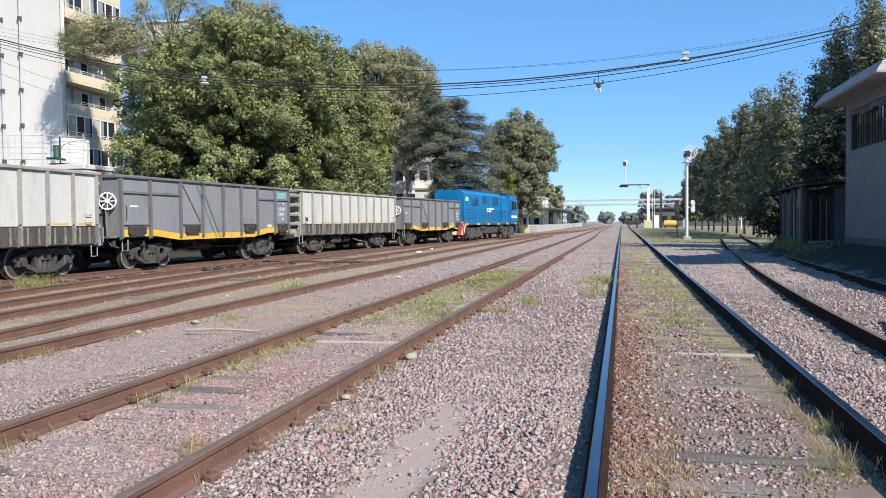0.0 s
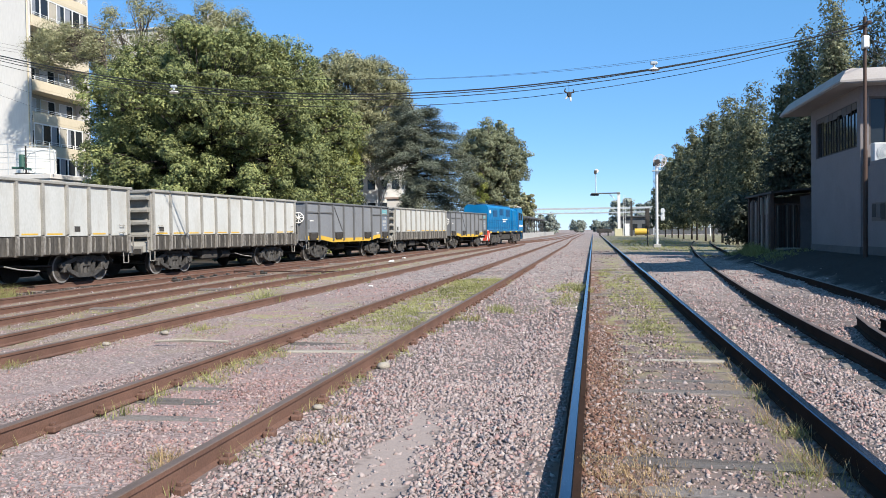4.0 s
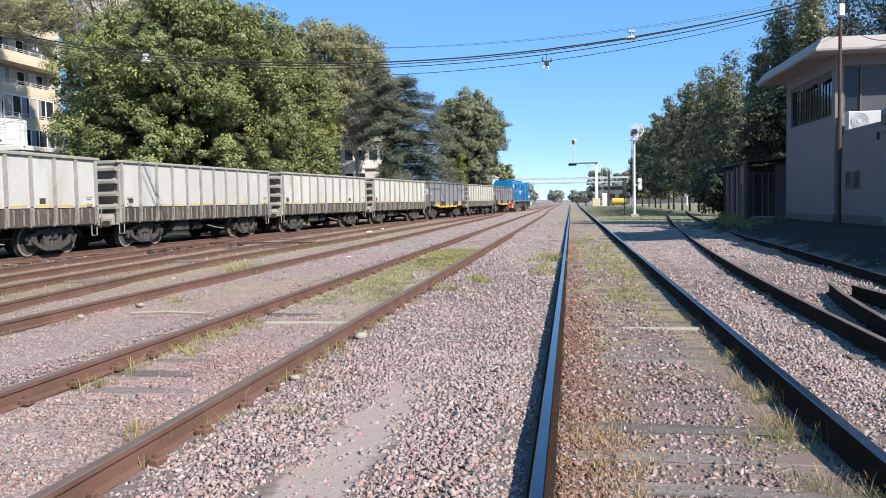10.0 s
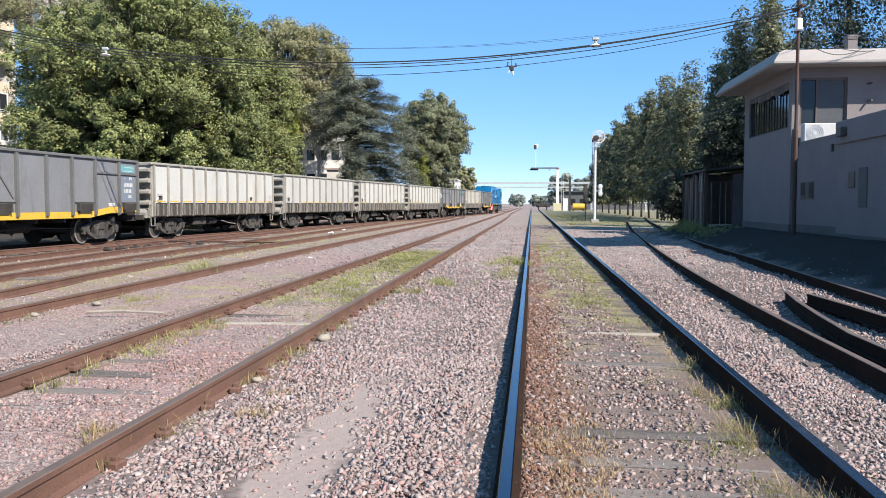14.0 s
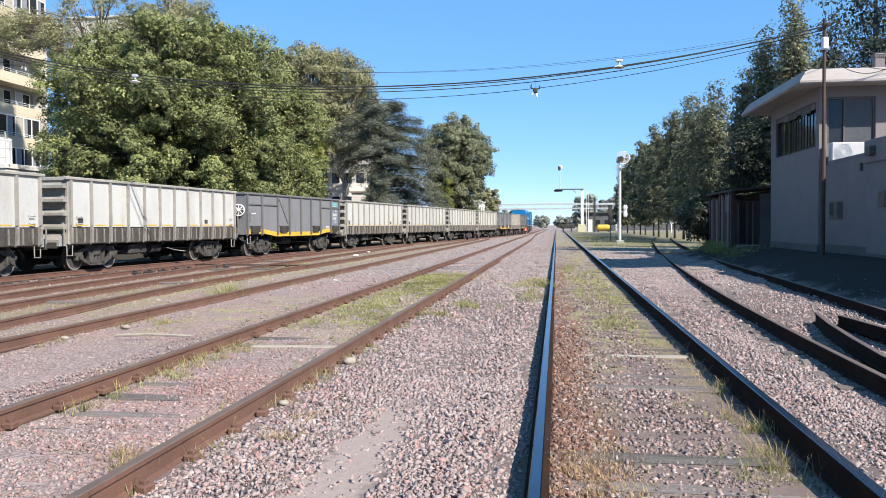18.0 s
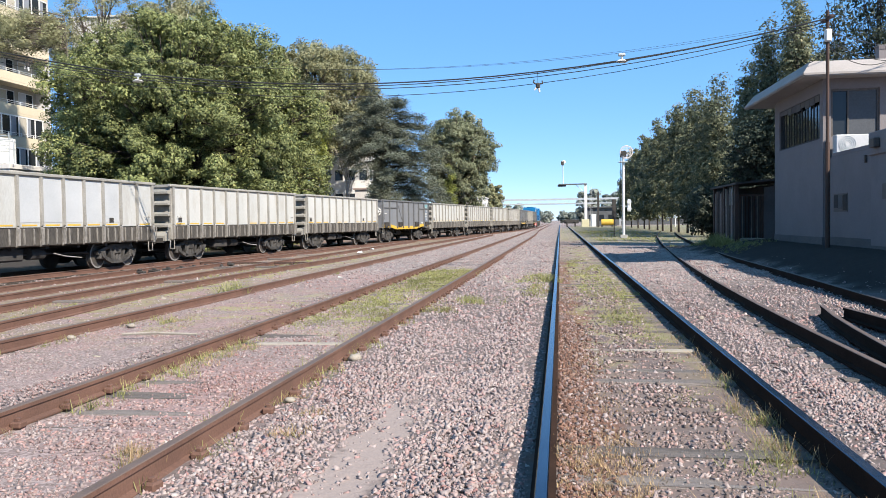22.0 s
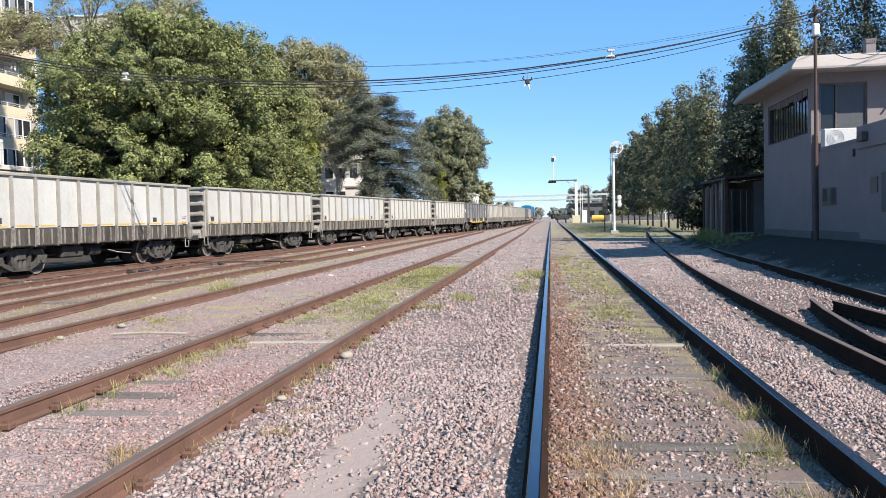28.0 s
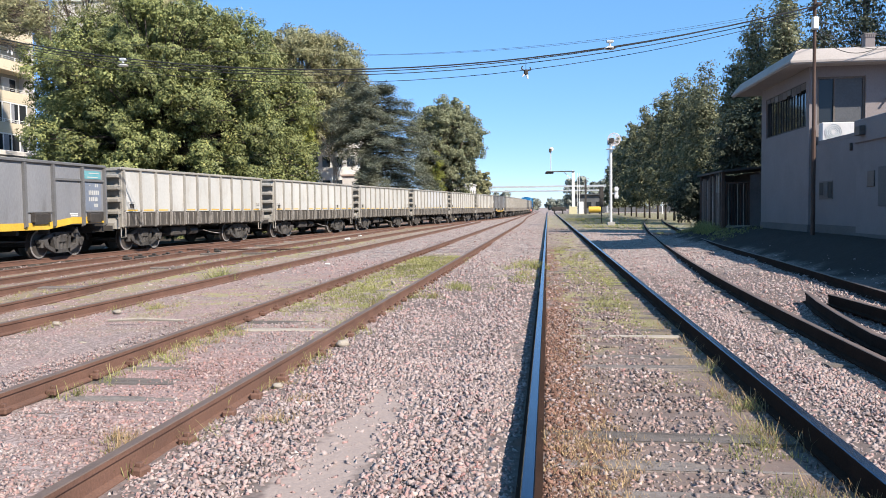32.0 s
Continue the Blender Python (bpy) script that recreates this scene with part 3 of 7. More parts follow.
def spline(ky, kx, y):
    n, h = len(ky), np.diff(ky)
    A, b = np.zeros((n, n)), np.zeros(n)
    A[0, 0] = A[-1, -1] = 1
    for i in range(1, n - 1):
        A[i, i - 1], A[i, i], A[i, i + 1] = h[i - 1], 2 * (h[i - 1] + h[i]), h[i]
        b[i] = 6 * ((kx[i + 1] - kx[i]) / h[i] - (kx[i] - kx[i - 1]) / h[i - 1])
    mm = np.linalg.solve(A, b)
    i = np.clip(np.searchsorted(ky, y) - 1, 0, n - 2)
    d = y - ky[i]
    return kx[i] + d * ((kx[i + 1] - kx[i]) / h[i] - h[i] * (2 * mm[i] + mm[i + 1]) / 6) + d * d * mm[i] / 2 + d**3 * (mm[i + 1] - mm[i]) / (6 * h[i])


GAUGE, RAIL_TOP = 1.746, 0.15
CURVE_Y = np.arange(-120.0, 420.0, 0.5)
CURVE_X = spline(KNOT_Y, KNOT_X, np.clip(CURVE_Y, -40, 320)) + np.where(CURVE_Y < -40, (CURVE_Y + 40) * 0.011, 0)
CURVE_S = np.concatenate([[0], np.cumsum(np.hypot(np.diff(CURVE_X), np.diff(CURVE_Y)))])
CURVE_S -= np.interp(0, CURVE_Y, CURVE_S)


def on_curve(s, aside=-GAUGE / 2):
    """The place on the train's track at s metres along it; aside is counted to the right of the near rail."""
    y = np.interp(s, CURVE_S, CURVE_Y)
    x = np.interp(y, CURVE_Y, CURVE_X)
    return x + aside, y


# ---- tracks ----
FOOT = [(-0.07, -0.15), (0.07, -0.15), (0.07, -0.135), (0.026, -0.12), (0.024, -0.034), (0.036, -0.03), (0.036, -0.002), (-0.036, -0.002), (-0.036, -0.03), (-0.024, -0.034), (-0.026, -0.12), (-0.07, -0.135)]
HEAD = [(-0.034, -0.003), (0.034, -0.003), (0.034, 0.0), (0.028, 0.004), (-0.028, 0.004), (-0.034, 0.0)]


def rail(parent, path, top_mat, label="", side=None):
    # polished track: rail sides take the rust colour with painted shade
    ob = part("rail", Geo().sweep(FOOT[::-1], path), side or (M_RAIL_SHADED if top_mat == M_RAIL_BLUE else M_RAIL_RUST), parent, label)
    part("rail_head", Geo().sweep(HEAD[::-1], path), top_mat, ob)
    return ob


def straight(x0, y0, x1, y1, z=RAIL_TOP, step=4.0):
    n = max(2, int((y1 - y0) / step))
    return [(x0 + (x1 - x0) * i / n, y0 + (y1 - y0) * i / n, z) for i in range(n + 1)]


def bent(points):
    """A smooth path through a few (y, x, z)."""
    ky, kx, kz = (np.array([p[i] for p in points], float) for i in range(3))
    y = np.arange(ky[0], ky[-1] + 0.01, 1.5)
    return list(zip(spline(ky, kx, y), y, np.interp(y, ky, kz)))


def sleeper_mesh(length, wide, i):
    g = Geo().box(-length / 2, length / 2, -wide / 2, wide / 2, -0.12, 0.0, b=0.015)
    r = random.Random(i)
    g.v = [(x + r.uniform(-0.02, 0.02), y + r.uniform(-0.012, 0.012), z + r.uniform(-0.01, 0.01)) for x, y, z in g.v]
    me = g.mesh("sleeper")
    me.materials.append(M_SLEEPER)
    return me


SLEEPERS = [sleeper_mesh(2.4, 0.22, i) for i in range(4)]
CLIP = Geo().box(-0.045, 0.045, -0.05, 0.05, -0.03, 0.025, b=0.012).box(-0.02, 0.02, -0.02, 0.02, 0.02, 0.05, b=0.006).mesh("rail_clip")
CLIP.materials.append(M_RAIL_RUST)


SLEEPER_SPOTS = []


def track(name, label, left, right, top_mat, y0, y1, pitch=0.6, lift=0.012, clips=True, side=None):
    """Two rails given as paths, with sleepers and clips between y0 and y1."""
    t = thing(name, label, "railway track", kind="structure")
    for path in (left, right):
        if path:
            rail(t, path, top_mat, side=side)
    pl = left or right
    ly, lx, lz = [p[1] for p in pl], [p[0] for p in pl], [p[2] for p in pl]
    r = random.Random(int(y1 * 10) + len(ly))
    y = y0
    while y < y1:
        x = float(np.interp(y, ly, lx)) + GAUGE / 2
        z = float(np.interp(y, ly, lz)) - 0.15
        SLEEPER_SPOTS.append((x, y))
        ob = part("sleeper", SLEEPERS[r.randrange(4)], M_SLEEPER, t, at=pose(x + r.uniform(-0.05, 0.05), y, z + lift + r.uniform(-0.014, 0.008), 0, r.uniform(-0.4, 0.4), r.uniform(-1.5, 1.5)))
        if clips:
            for side in (0, GAUGE):
                for off in (-0.085, 0.085):
                    part("rail_clip", CLIP, M_RAIL_RUST, ob.parent, at=pose(x - GAUGE / 2 + side + off, y + r.uniform(-0.03, 0.03), z + 0.035, 0, 0, r.uniform(-8, 8)))
        y += pitch + r.uniform(-0.03, 0.03)
    return t


XL = -0.137
track("railway_track", "straight broad-gauge track with polished blue-grey rails and weathered sleepers", straight(XL, -12, XL, 230), straight(XL + GAUGE, -12, XL + GAUGE, 185), M_RAIL_BLUE, 2.5, 34, 0.58, lift=-0.008, clips=False)
track("railway_track", "rusty brown track with old timber sleepers and tufts of grass", straight(-4.18, -12, -4.16, 300), straight(-2.47, -12, -2.44, 75) + [(-2.6, 90, RAIL_TOP), (-3.0, 117, RAIL_TOP), (-3.0, 300, RAIL_TOP)], M_RAIL_TOP, 2.5, 34, 0.62, lift=-0.002, clips=True)
track("railway_track", "rusty track beside the loading line", bent([(-12, -6.9, 0.15), (5, -7.7, 0.15), (12, -8.3, 0.15), (18, -8.85, 0.15), (30, -8.8, 0.15), (45, -8.65, 0.15), (70, -8.2, 0.15), (85, -7.9, 0.15)]),
      straight(-6.75, -12, -6.95, 85), M_RAIL_TOP, 6, 30, 0.65, lift=-0.02, clips=False)
near_line = [(float(on_curve(s, 0)[0]), float(on_curve(s, 0)[1]), RAIL_TOP) for s in np.arange(-110, 300, 2.5)]
far_line = [(float(on_curve(s, -GAUGE)[0]), float(on_curve(s, -GAUGE)[1]), RAIL_TOP) for s in np.arange(-110, 300, 2.5)]
track("railway_track", "curving track that carries the goods train", far_line, near_line, M_RAIL_TOP, 14, 60, 0.7, clips=False)
sw = thing("switch_rails", "rusty switch rails that close up beside the train", "railway switch", kind="structure")
for a in (bent([(-6, -9.1, 0.14), (10, -9.75, 0.14), (18, -10.35, 0.14), (30, -10.55, 0.14), (48, -10.7, 0.14), (62, -10.9, 0.14)]),
          bent([(-6, -10.2, 0.14), (10, -11.0, 0.14), (18, -11.75, 0.14), (30, -12.35, 0.14), (48, -12.3, 0.14), (58, -11.75, 0.14)]),
          bent([(0, -12.1, 0.14), (12, -12.7, 0.14), (18, -13.2, 0.14), (30, -13.6, 0.14), (44, -13.2, 0.14)])):
    rail(sw, a, M_RAIL_TOP)
track("railway_track", "dark rusty siding that runs past the cabin", bent([(-8, 2.75, 0.17), (7.7, 2.83, 0.17), (12.4, 2.97, 0.17), (20.2, 3.38, 0.17), (29.5, 4.05, 0.17), (44, 5.3, 0.17), (60, 6.9, 0.15), (78, 8.9, 0.12), (96, 11.3, 0.1)]),
      bent([(-8, 4.35, 0.24), (7, 4.45, 0.25), (12.7, 4.67, 0.27), (19.1, 5.02, 0.27), (25.5, 5.35, 0.25), (44.3, 6.96, 0.2), (60, 8.6, 0.15), (78, 10.6, 0.12), (96, 13.0, 0.1)]), M_RAIL_TOP, 4, 26, 0.66, lift=0.0, clips=False, side=M_RAIL_SHADED)


# ---- trees ----
def blades(centres, out_dir, size, squash=1.0, up=0.3, rng=RNG, stray=0.42):
    """Small pointed leaves that face outwards from their clump, with random turns."""
    n = len(centres)
    nrm = out_dir + rng.normal(size=(n, 3)) * stray + np.array([0, 0, up])
    nrm /= np.linalg.norm(nrm, axis=1)[:, None]
    u = np.cross(nrm, rng.normal(size=(n, 3)))
    u /= np.linalg.norm(u, axis=1)[:, None] + 1e-9
    w = np.cross(nrm, u)
    s = size * rng.uniform(0.6, 1.4, n)[:, None]
    a, b = u * s, w * s * 0.75 * squash
    return np.stack([centres - a, centres + a * 0.7 + b, centres + a * 0.7 - b + nrm * s * 0.1], 1)


def leaf_mesh(name, corners, material):
    return poly_mesh(name, corners.reshape(-1, 3), np.arange(len(corners) * 3).reshape(-1, 3), material)


def crown_points(lobes, per, rng, shell=0.55, flat=1.0, clump=0.42, thick=6.0, hollow=0.55, puff=0.5):
    """Points in clumps over the outer shell of each lobe (x, y, z, rx, ry, rz), and the way out of each clump."""
    out, ways = [], []
    for x, y, z, rx, ry, rz in lobes:
        area = (rx * ry + ry * rz + rx * rz) / 3
        k = max(8, int(area * thick))
        d = rng.normal(size=(k, 3))
        d /= np.linalg.norm(d, axis=1)[:, None]
        d[:, 2] = np.where(d[:, 2] < -0.5, -d[:, 2], d[:, 2])
        rad = rng.uniform(shell, 1.04, k) ** 0.5
        c = np.array([x, y, z]) + d * rad[:, None] * np.array([rx, ry, rz])
        q = rng.normal(size=(k, int(per), 3))
        q /= np.linalg.norm(q, axis=2)[:, :, None]
        r = rng.uniform(hollow, 1.0, (k, int(per), 1)) * rng.uniform(0.6, 1.35, (k, 1, 1)) * clump
        out.append((c[:, None] + q * r * np.array([1, 1, 0.75 * flat])).reshape(-1, 3))
        ways.append((q + puff * d[:, None]).reshape(-1, 3))
    return np.concatenate(out), np.concatenate(ways)


def tree(name, label, x, y, height, lobes, leaf, size, per, trunk_r=0.35, bark=None, seed=1, category="tree", up=0.3, z=0.0, fork=0.3, squash=1.0, flat=1.0, limbs=True, clump=0.42, thick=6.0, hollow=0.55, stray=0.42, puff=0.5):
    """Tapered trunk, limbs to the lobes, and a crown of many small leaves."""
    rng = np.random.default_rng(seed)
    t = thing(name, label, category, pose(x, y, z))
    top = max(l[2] for l in lobes)
    g = Geo()
    lean = rng.uniform(-0.4, 0.4, 2)
    pts = [(lean[0] * k * k, lean[1] * k * k, -0.3 + (top + 0.3) * k) for k in np.linspace(0, 1, 7)]
    g.tube(pts, [trunk_r * (1.35 if k == 0 else 1) * (1 - 0.85 * k / 6) for k in range(7)], 9)
    tk = part("trunk", g, bark or M_BARK, t, smooth=True) if limbs else None
    gl = Geo() if limbs else g
    for lx, ly, lz, rx, ry, rz in lobes:
        k = fork + 0.35 * rng.random()
        base = Vector((lean[0] * k * k, lean[1] * k * k, min(top * k, lz)))
        tip = Vector((lx, ly, lz))
        midp = base.lerp(tip, 0.5) + Vector((rng.uniform(-0.3, 0.3), rng.uniform(-0.3, 0.3), 0.4))
        gl.tube([base, midp, tip], [trunk_r * 0.32, trunk_r * 0.2, trunk_r * 0.06], 6)
        for _ in range(3):
            q = tip + Vector((rng.uniform(-0.7, 0.7) * rx, rng.uniform(-0.7, 0.7) * ry, rng.uniform(-0.3, 0.7) * rz))
            gl.tube([midp, midp.lerp(q, 0.55) + Vector((0, 0, 0.2)), q], [trunk_r * 0.14, trunk_r * 0.08, 0.015], 5)
        if limbs:
            part("limb", gl, bark or M_BARK, tk, smooth=True)
            gl = Geo()
    if not limbs:
        part("trunk", g, bark or M_BARK, t, smooth=True)
    pts, ways = crown_points(lobes, per, rng, flat=flat, clump=clump, thick=thick, hollow=hollow, puff=puff)
    core, cways = crown_points([(a, b, c, d * 0.62, e * 0.62, f * 0.62) for a, b, c, d, e, f in lobes], max(5, per // 6), rng, flat=flat, clump=clump, thick=thick * 1.4)
    leaves = np.concatenate([blades(pts, ways, size, squash, up, rng, stray), blades(core, cways, size * 1.5, 1.0, up, rng)])
    me = leaf_mesh("crown", leaves, leaf)
    part("crown", me, leaf, t)
    return t


def lobes_dome(n, rx, ry, z0, z1, r, seed):
    """Lobes spread evenly over a broad crown and through its core."""
    rng = np.random.default_rng(seed)
    out, zc, rz = [], (z0 + z1) / 2, (z1 - z0) / 2
    for i in range(n):
        u = 1 - 2 * (i + 0.5) / n
        a = i * 2.39996 + rng.uniform(-0.25, 0.25)
        w = math.sqrt(1 - u * u) if u > 0 else max(math.sqrt(1 - u * u), 0.86)
        q = rng.uniform(0.82, 1.05) if i % 4 else rng.uniform(0.55, 0.8)
        rr = r * rng.uniform(0.75, 1.3)
        out.append((rx * w * q * math.cos(a), ry * w * q * math.sin(a), zc + rz * u * q, rr, rr, rr * 0.85))
    return out


def lobes_round(n, rx, ry, z0, z1, r, seed, taper=0.3):
    """Lobes spread through an ellipsoid body between two heights."""
    rng = np.random.default_rng(seed)
    out = []
    for i in range(n):
        k = (i + 0.5) / n
        a = i * 2.4 + rng.uniform(-0.4, 0.4)
        zz = z0 + (z1 - z0) * k
        w = math.sqrt(max(0.05, 1 - (2 * k - 1) ** 2 * (1 - taper)))
        q = rng.uniform(0.45, 0.9)
        rr = r * rng.uniform(0.8, 1.25)
        out.append((rx * w * q * math.cos(a), ry * w * q * math.sin(a), zz, rr, rr, rr * 0.8))
    return out



BIG = "huge dense dark-green broadleaf tree behind the train"
tree("broadleaf_tree", BIG, -24.6, 50.0, 15, lobes_dome(230, 7.4, 7.2, -1.0, 14.7, 1.22, 3) + lobes_dome(64, 5.9, 5.9, 0.0, 13.0, 1.8, 77) + [(0.8, -2.0, 11.6, 2.8, 2.8, 2.2), (-1.8, 0.5, 12.0, 2.6, 2.6, 2.0), (1.5, 1.5, 12.4, 2.4, 2.4, 1.9), (2.5, -3.0, 9.0, 2.6, 2.6, 2.4), (-5.3, -0.5, 11.6, 2.1, 2.1, 1.7), (-6.4, 0.0, 9.6, 2.0, 2.0, 1.7), (-3.9, 0.0, 13.0, 1.9, 1.9, 1.5), (-6.9, 1.0, 7.6, 1.8, 1.8, 1.6), (-7.7, 0.5, 9.0, 1.6, 1.6, 1.4), (-7.7, 0.0, 6.2, 1.6, 1.6, 1.4), (-7.5, -0.5, 4.0, 1.6, 1.6, 1.4), (4.6, 2.0, 12.2, 2.0, 2.0, 1.6)], M_LEAF_BROAD, 0.064, 140, 0.45, seed=11, clump=0.5, thick=4.6, up=0.25, hollow=0.6, stray=0.4, puff=0.95, bark=M_DARKBARK)
tree("broadleaf_tree", BIG, -24.6, 61, 13.5, lobes_dome(160, 6.4, 7.2, -1.0, 15.2, 1.35, 4), M_LEAF_BROAD, 0.08, 90, 0.5, seed=12, clump=0.54, thick=4.6, up=0.25, hollow=0.6, stray=0.4, puff=0.95, bark=M_DARKBARK)
tree("broadleaf_tree", "dense broadleaf tree whose yellowing crown meets its neighbours", -23.8, 67, 13, [q for q in lobes_dome(84, 4.0, 5.0, -1.0, 13.4, 1.5, 5) if q[0] < (2.2 if q[2] < 6.0 else 3.2)], M_LEAF_YELLOWING, 0.082, 110, 0.45, seed=13, clump=0.54, thick=4.6, up=0.25, hollow=0.6, stray=0.4, puff=0.95, bark=M_DARKBARK)
tree("eucalyptus_tree", "tall olive-brown eucalyptus with a dense rounded crown", -29.2, 96, 22, lobes_dome(110, 7.4, 7.4, 9.5, 22.4, 1.7, 6), M_LEAF_EUC, 0.14, 84, 0.42, M_BARK, seed=14, squash=0.6, clump=0.8, thick=3.6)
tree("eucalyptus_tree", "very tall eucalyptus that rises over the nearer trees", -39.6, 82, 25, lobes_dome(80, 4.6, 5.2, 10, 25.6, 1.7, 8), M_LEAF_EUC, 0.12, 64, 0.5, M_PALEBARK, seed=24, squash=0.5, clump=0.7, thick=3.6)
tree("eucalyptus_tree", "airy eucalyptus with drooping grey-green sprays", -50.5, 86, 27, lobes_dome(44, 7.2, 4.0, 17.5, 28.0, 1.3, 18), M_LEAF_EUC, 0.1, 70, 0.3, M_BARK, seed=27, squash=0.3, clump=0.7, thick=2.8, fork=0.6)
tree("she_oak_tree", "feathery drooping she-oak in front of the balconies", -37.6, 59.5, 18, [(a - 3.5, b, c - 0.06 * a, d, e, f * 1.4) for a, b, c, d, e, f in lobes_dome(46, 3.5, 2.0, 14.9, 18.0, 0.75, 9)], M_LEAF_EUC, 0.065, 110, 0.16, seed=25, squash=0.2, clump=0.5, up=-0.2, fork=0.84, thick=3.6)


def cedar(x, y):
    """Straight trunk with level boughs in tiers; flat sprays of needles droop at their ends."""
    rng = np.random.default_rng(15)
    t = thing("cedar_tree", "dark grey-green cedar with broad drooping branches", "tree", pose(x, y, 0))
    part("trunk", Geo().tube([(0.3 * math.sin(k * 1.3), 0, -0.3 + 14.9 * k / 8) for k in range(9)], [0.55 * (1 - 0.11 * k) for k in range(9)], 9), M_DARKBARK, t, smooth=True)
    wood, spots, ways = Geo(), [], []
    knots = np.linspace(0, 1, 6)
    for i in range(150):
        k = (i + rng.uniform(0, 1)) / 150
        z0 = 3.2 + 11.0 * k
        reach = (7.3 if k < 0.6 else 7.3 - 4.2 * (k - 0.6) / 0.4) * rng.uniform(0.5, 1.1)
        a = i * 2.39996 + rng.uniform(-0.6, 0.6)
        d = np.array([math.cos(a), math.sin(a), 0.0])
        if d[0] < -0.3:
            reach *= 0.85 if z0 > 8.4 else 0.28
        rise = rng.uniform(0.1, 1.7) * (0.5 + k)
        line = np.array([np.array([0, 0, z0]) + d * reach * q + np.array([0, 0, rise * q - 1.7 * q ** 3 * (1 - 0.4 * k)]) for q in knots])
        wood.tube([tuple(p) for p in line], [0.09, 0.075, 0.06, 0.045, 0.03, 0.012], 5)
        side = np.array([-d[1], d[0], 0])
        n = int(40 * reach)
        q = rng.uniform(0.1, 1.0, n) ** 0.7
        wide = (0.3 + 0.8 * (1 - q)) * (0.6 + 0.15 * reach)
        c = np.stack([np.interp(q, knots, line[:, m]) for m in range(3)], 1)
        off = rng.uniform(-1, 1, n) * wide
        c += side * off[:, None]
        c[:, 2] += rng.normal(0, 0.2, n) - 0.25 * np.abs(off)
        kk = 7
        spots.append((c[:, None] + rng.normal(size=(n, kk, 3)) * np.array([0.16, 0.16, 0.08])).reshape(-1, 3))
        ways.append(np.tile(d * 0.2 + np.array([0, 0, 0.4]), (n * kk, 1)))
    part("bough", wood, M_DARKBARK, t, smooth=True)
    part("crown", leaf_mesh("crown", blades(np.concatenate(spots), np.concatenate(ways), 0.12, 0.35, 0.75, rng), M_LEAF_CEDAR), M_LEAF_CEDAR, t)


cedar(-18.4, 85)
tree("young_tree", "thin half-bare tree with pale crooked branches", -24.3, 92, 9, lobes_round(12, 2.4, 2.0, 7.2, 11.5, 1.0, 33), M_LEAF_EUC, 0.1, 14, 0.22, M_PALEBARK, seed=34, clump=0.6, thick=3.0, fork=0.25)
tree("plane_tree", "light-green leafy tree beside the station", -13.4, 110, 16, lobes_dome(78, 4.3, 4.4, 6.2, 15.4, 1.25, 7) + lobes_round(26, 3.4, 3.4, 2.6, 8.5, 1.3, 71), M_LEAF_LIGHT, 0.11, 72, 0.45, seed=16, clump=0.55, thick=4.6)
tree("cypress_tree", "small bright green conifer beside the track", -12.9, 97, 8, [(0.3 * math.cos(q * 2.4), 0.3 * math.sin(q * 2.4), 1.0 + q * 0.55, 0.95 - 0.055 * q, 0.95 - 0.055 * q, 0.7) for q in range(13)], M_LEAF_YELLOWING, 0.08, 60, 0.15, M_DARKBARK, seed=19, limbs=False, clump=0.35, thick=9.0, squash=0.5)
tree("plane_tree", "smaller leafy tree near the station house", -17.0, 196, 11, lobes_round(14, 3.2, 3.4, 3.0, 9.0, 1.9, 17), M_LEAF_EUC, 0.22, 50, 0.35, seed=17)


def poplar_lobes(h, w, seed, low=1.0):
    """Upright narrow plumes that close up towards a pointed top."""
    rng = np.random.default_rng(seed)
    out = []
    for i in range(9):
        a, q = i * 2.4, rng.uniform(0.3, 1.0) if i else 0.0
        top = h * (1.0 if i == 0 else rng.uniform(0.62, 0.93))
        for k in np.linspace(0.08, 1, 7):
            r = w * (0.36 if k < 0.75 else 0.22) * rng.uniform(0.8, 1.2)
            spread = w * 0.62 * q * (1 - 0.55 * k * k)
            out.append((spread * math.cos(a), spread * math.sin(a), low + (top - low - 0.3) * k, r, r, h * 0.1))
    return out


for i, (x, y, h, w) in enumerate(((11.6, 42.5, 12.4, 1.5), (10.6, 44, 11.0, 1.4), (10.0, 45.5, 9.3, 1.2), (12.6, 46.5, 13.4, 1.7), (12.5, 67, 12.4, 1.9), (12.6, 71, 12.9, 1.7), (12.5, 75.5, 12.6, 1.9), (12.4, 80, 13.4, 1.9), (12.6, 84.5, 12.6, 1.9), (12.5, 90, 13.4, 1.9), (12.5, 96, 14.2, 2.0), (12.4, 103, 13.2, 2.1), (12.6, 110, 13.6, 2.1), (12.4, 118, 13.0, 2.2), (12.5, 126, 13.6, 2.3), (12.5, 136, 13.2, 2.5), (12.4, 147, 13.6, 2.5),
                              (15.0, 42, 15.0, 2.2), (17.5, 41, 16.0, 2.6), (20.5, 40, 16.5, 2.8), (24.5, 38, 17.0, 3.2), (15.5, 50, 14.0, 2.4), (28.5, 36, 17, 3.2))):
    if y > 60:
        h *= 0.9 + 0.02 * ((i * 7) % 5)
    # trees from x = 14 on take the darker leaf colour
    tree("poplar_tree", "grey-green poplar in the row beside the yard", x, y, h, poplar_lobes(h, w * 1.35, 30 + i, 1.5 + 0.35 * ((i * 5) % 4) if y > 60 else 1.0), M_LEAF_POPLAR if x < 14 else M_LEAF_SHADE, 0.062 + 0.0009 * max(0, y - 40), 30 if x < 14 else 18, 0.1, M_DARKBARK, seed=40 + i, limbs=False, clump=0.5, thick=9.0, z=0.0)
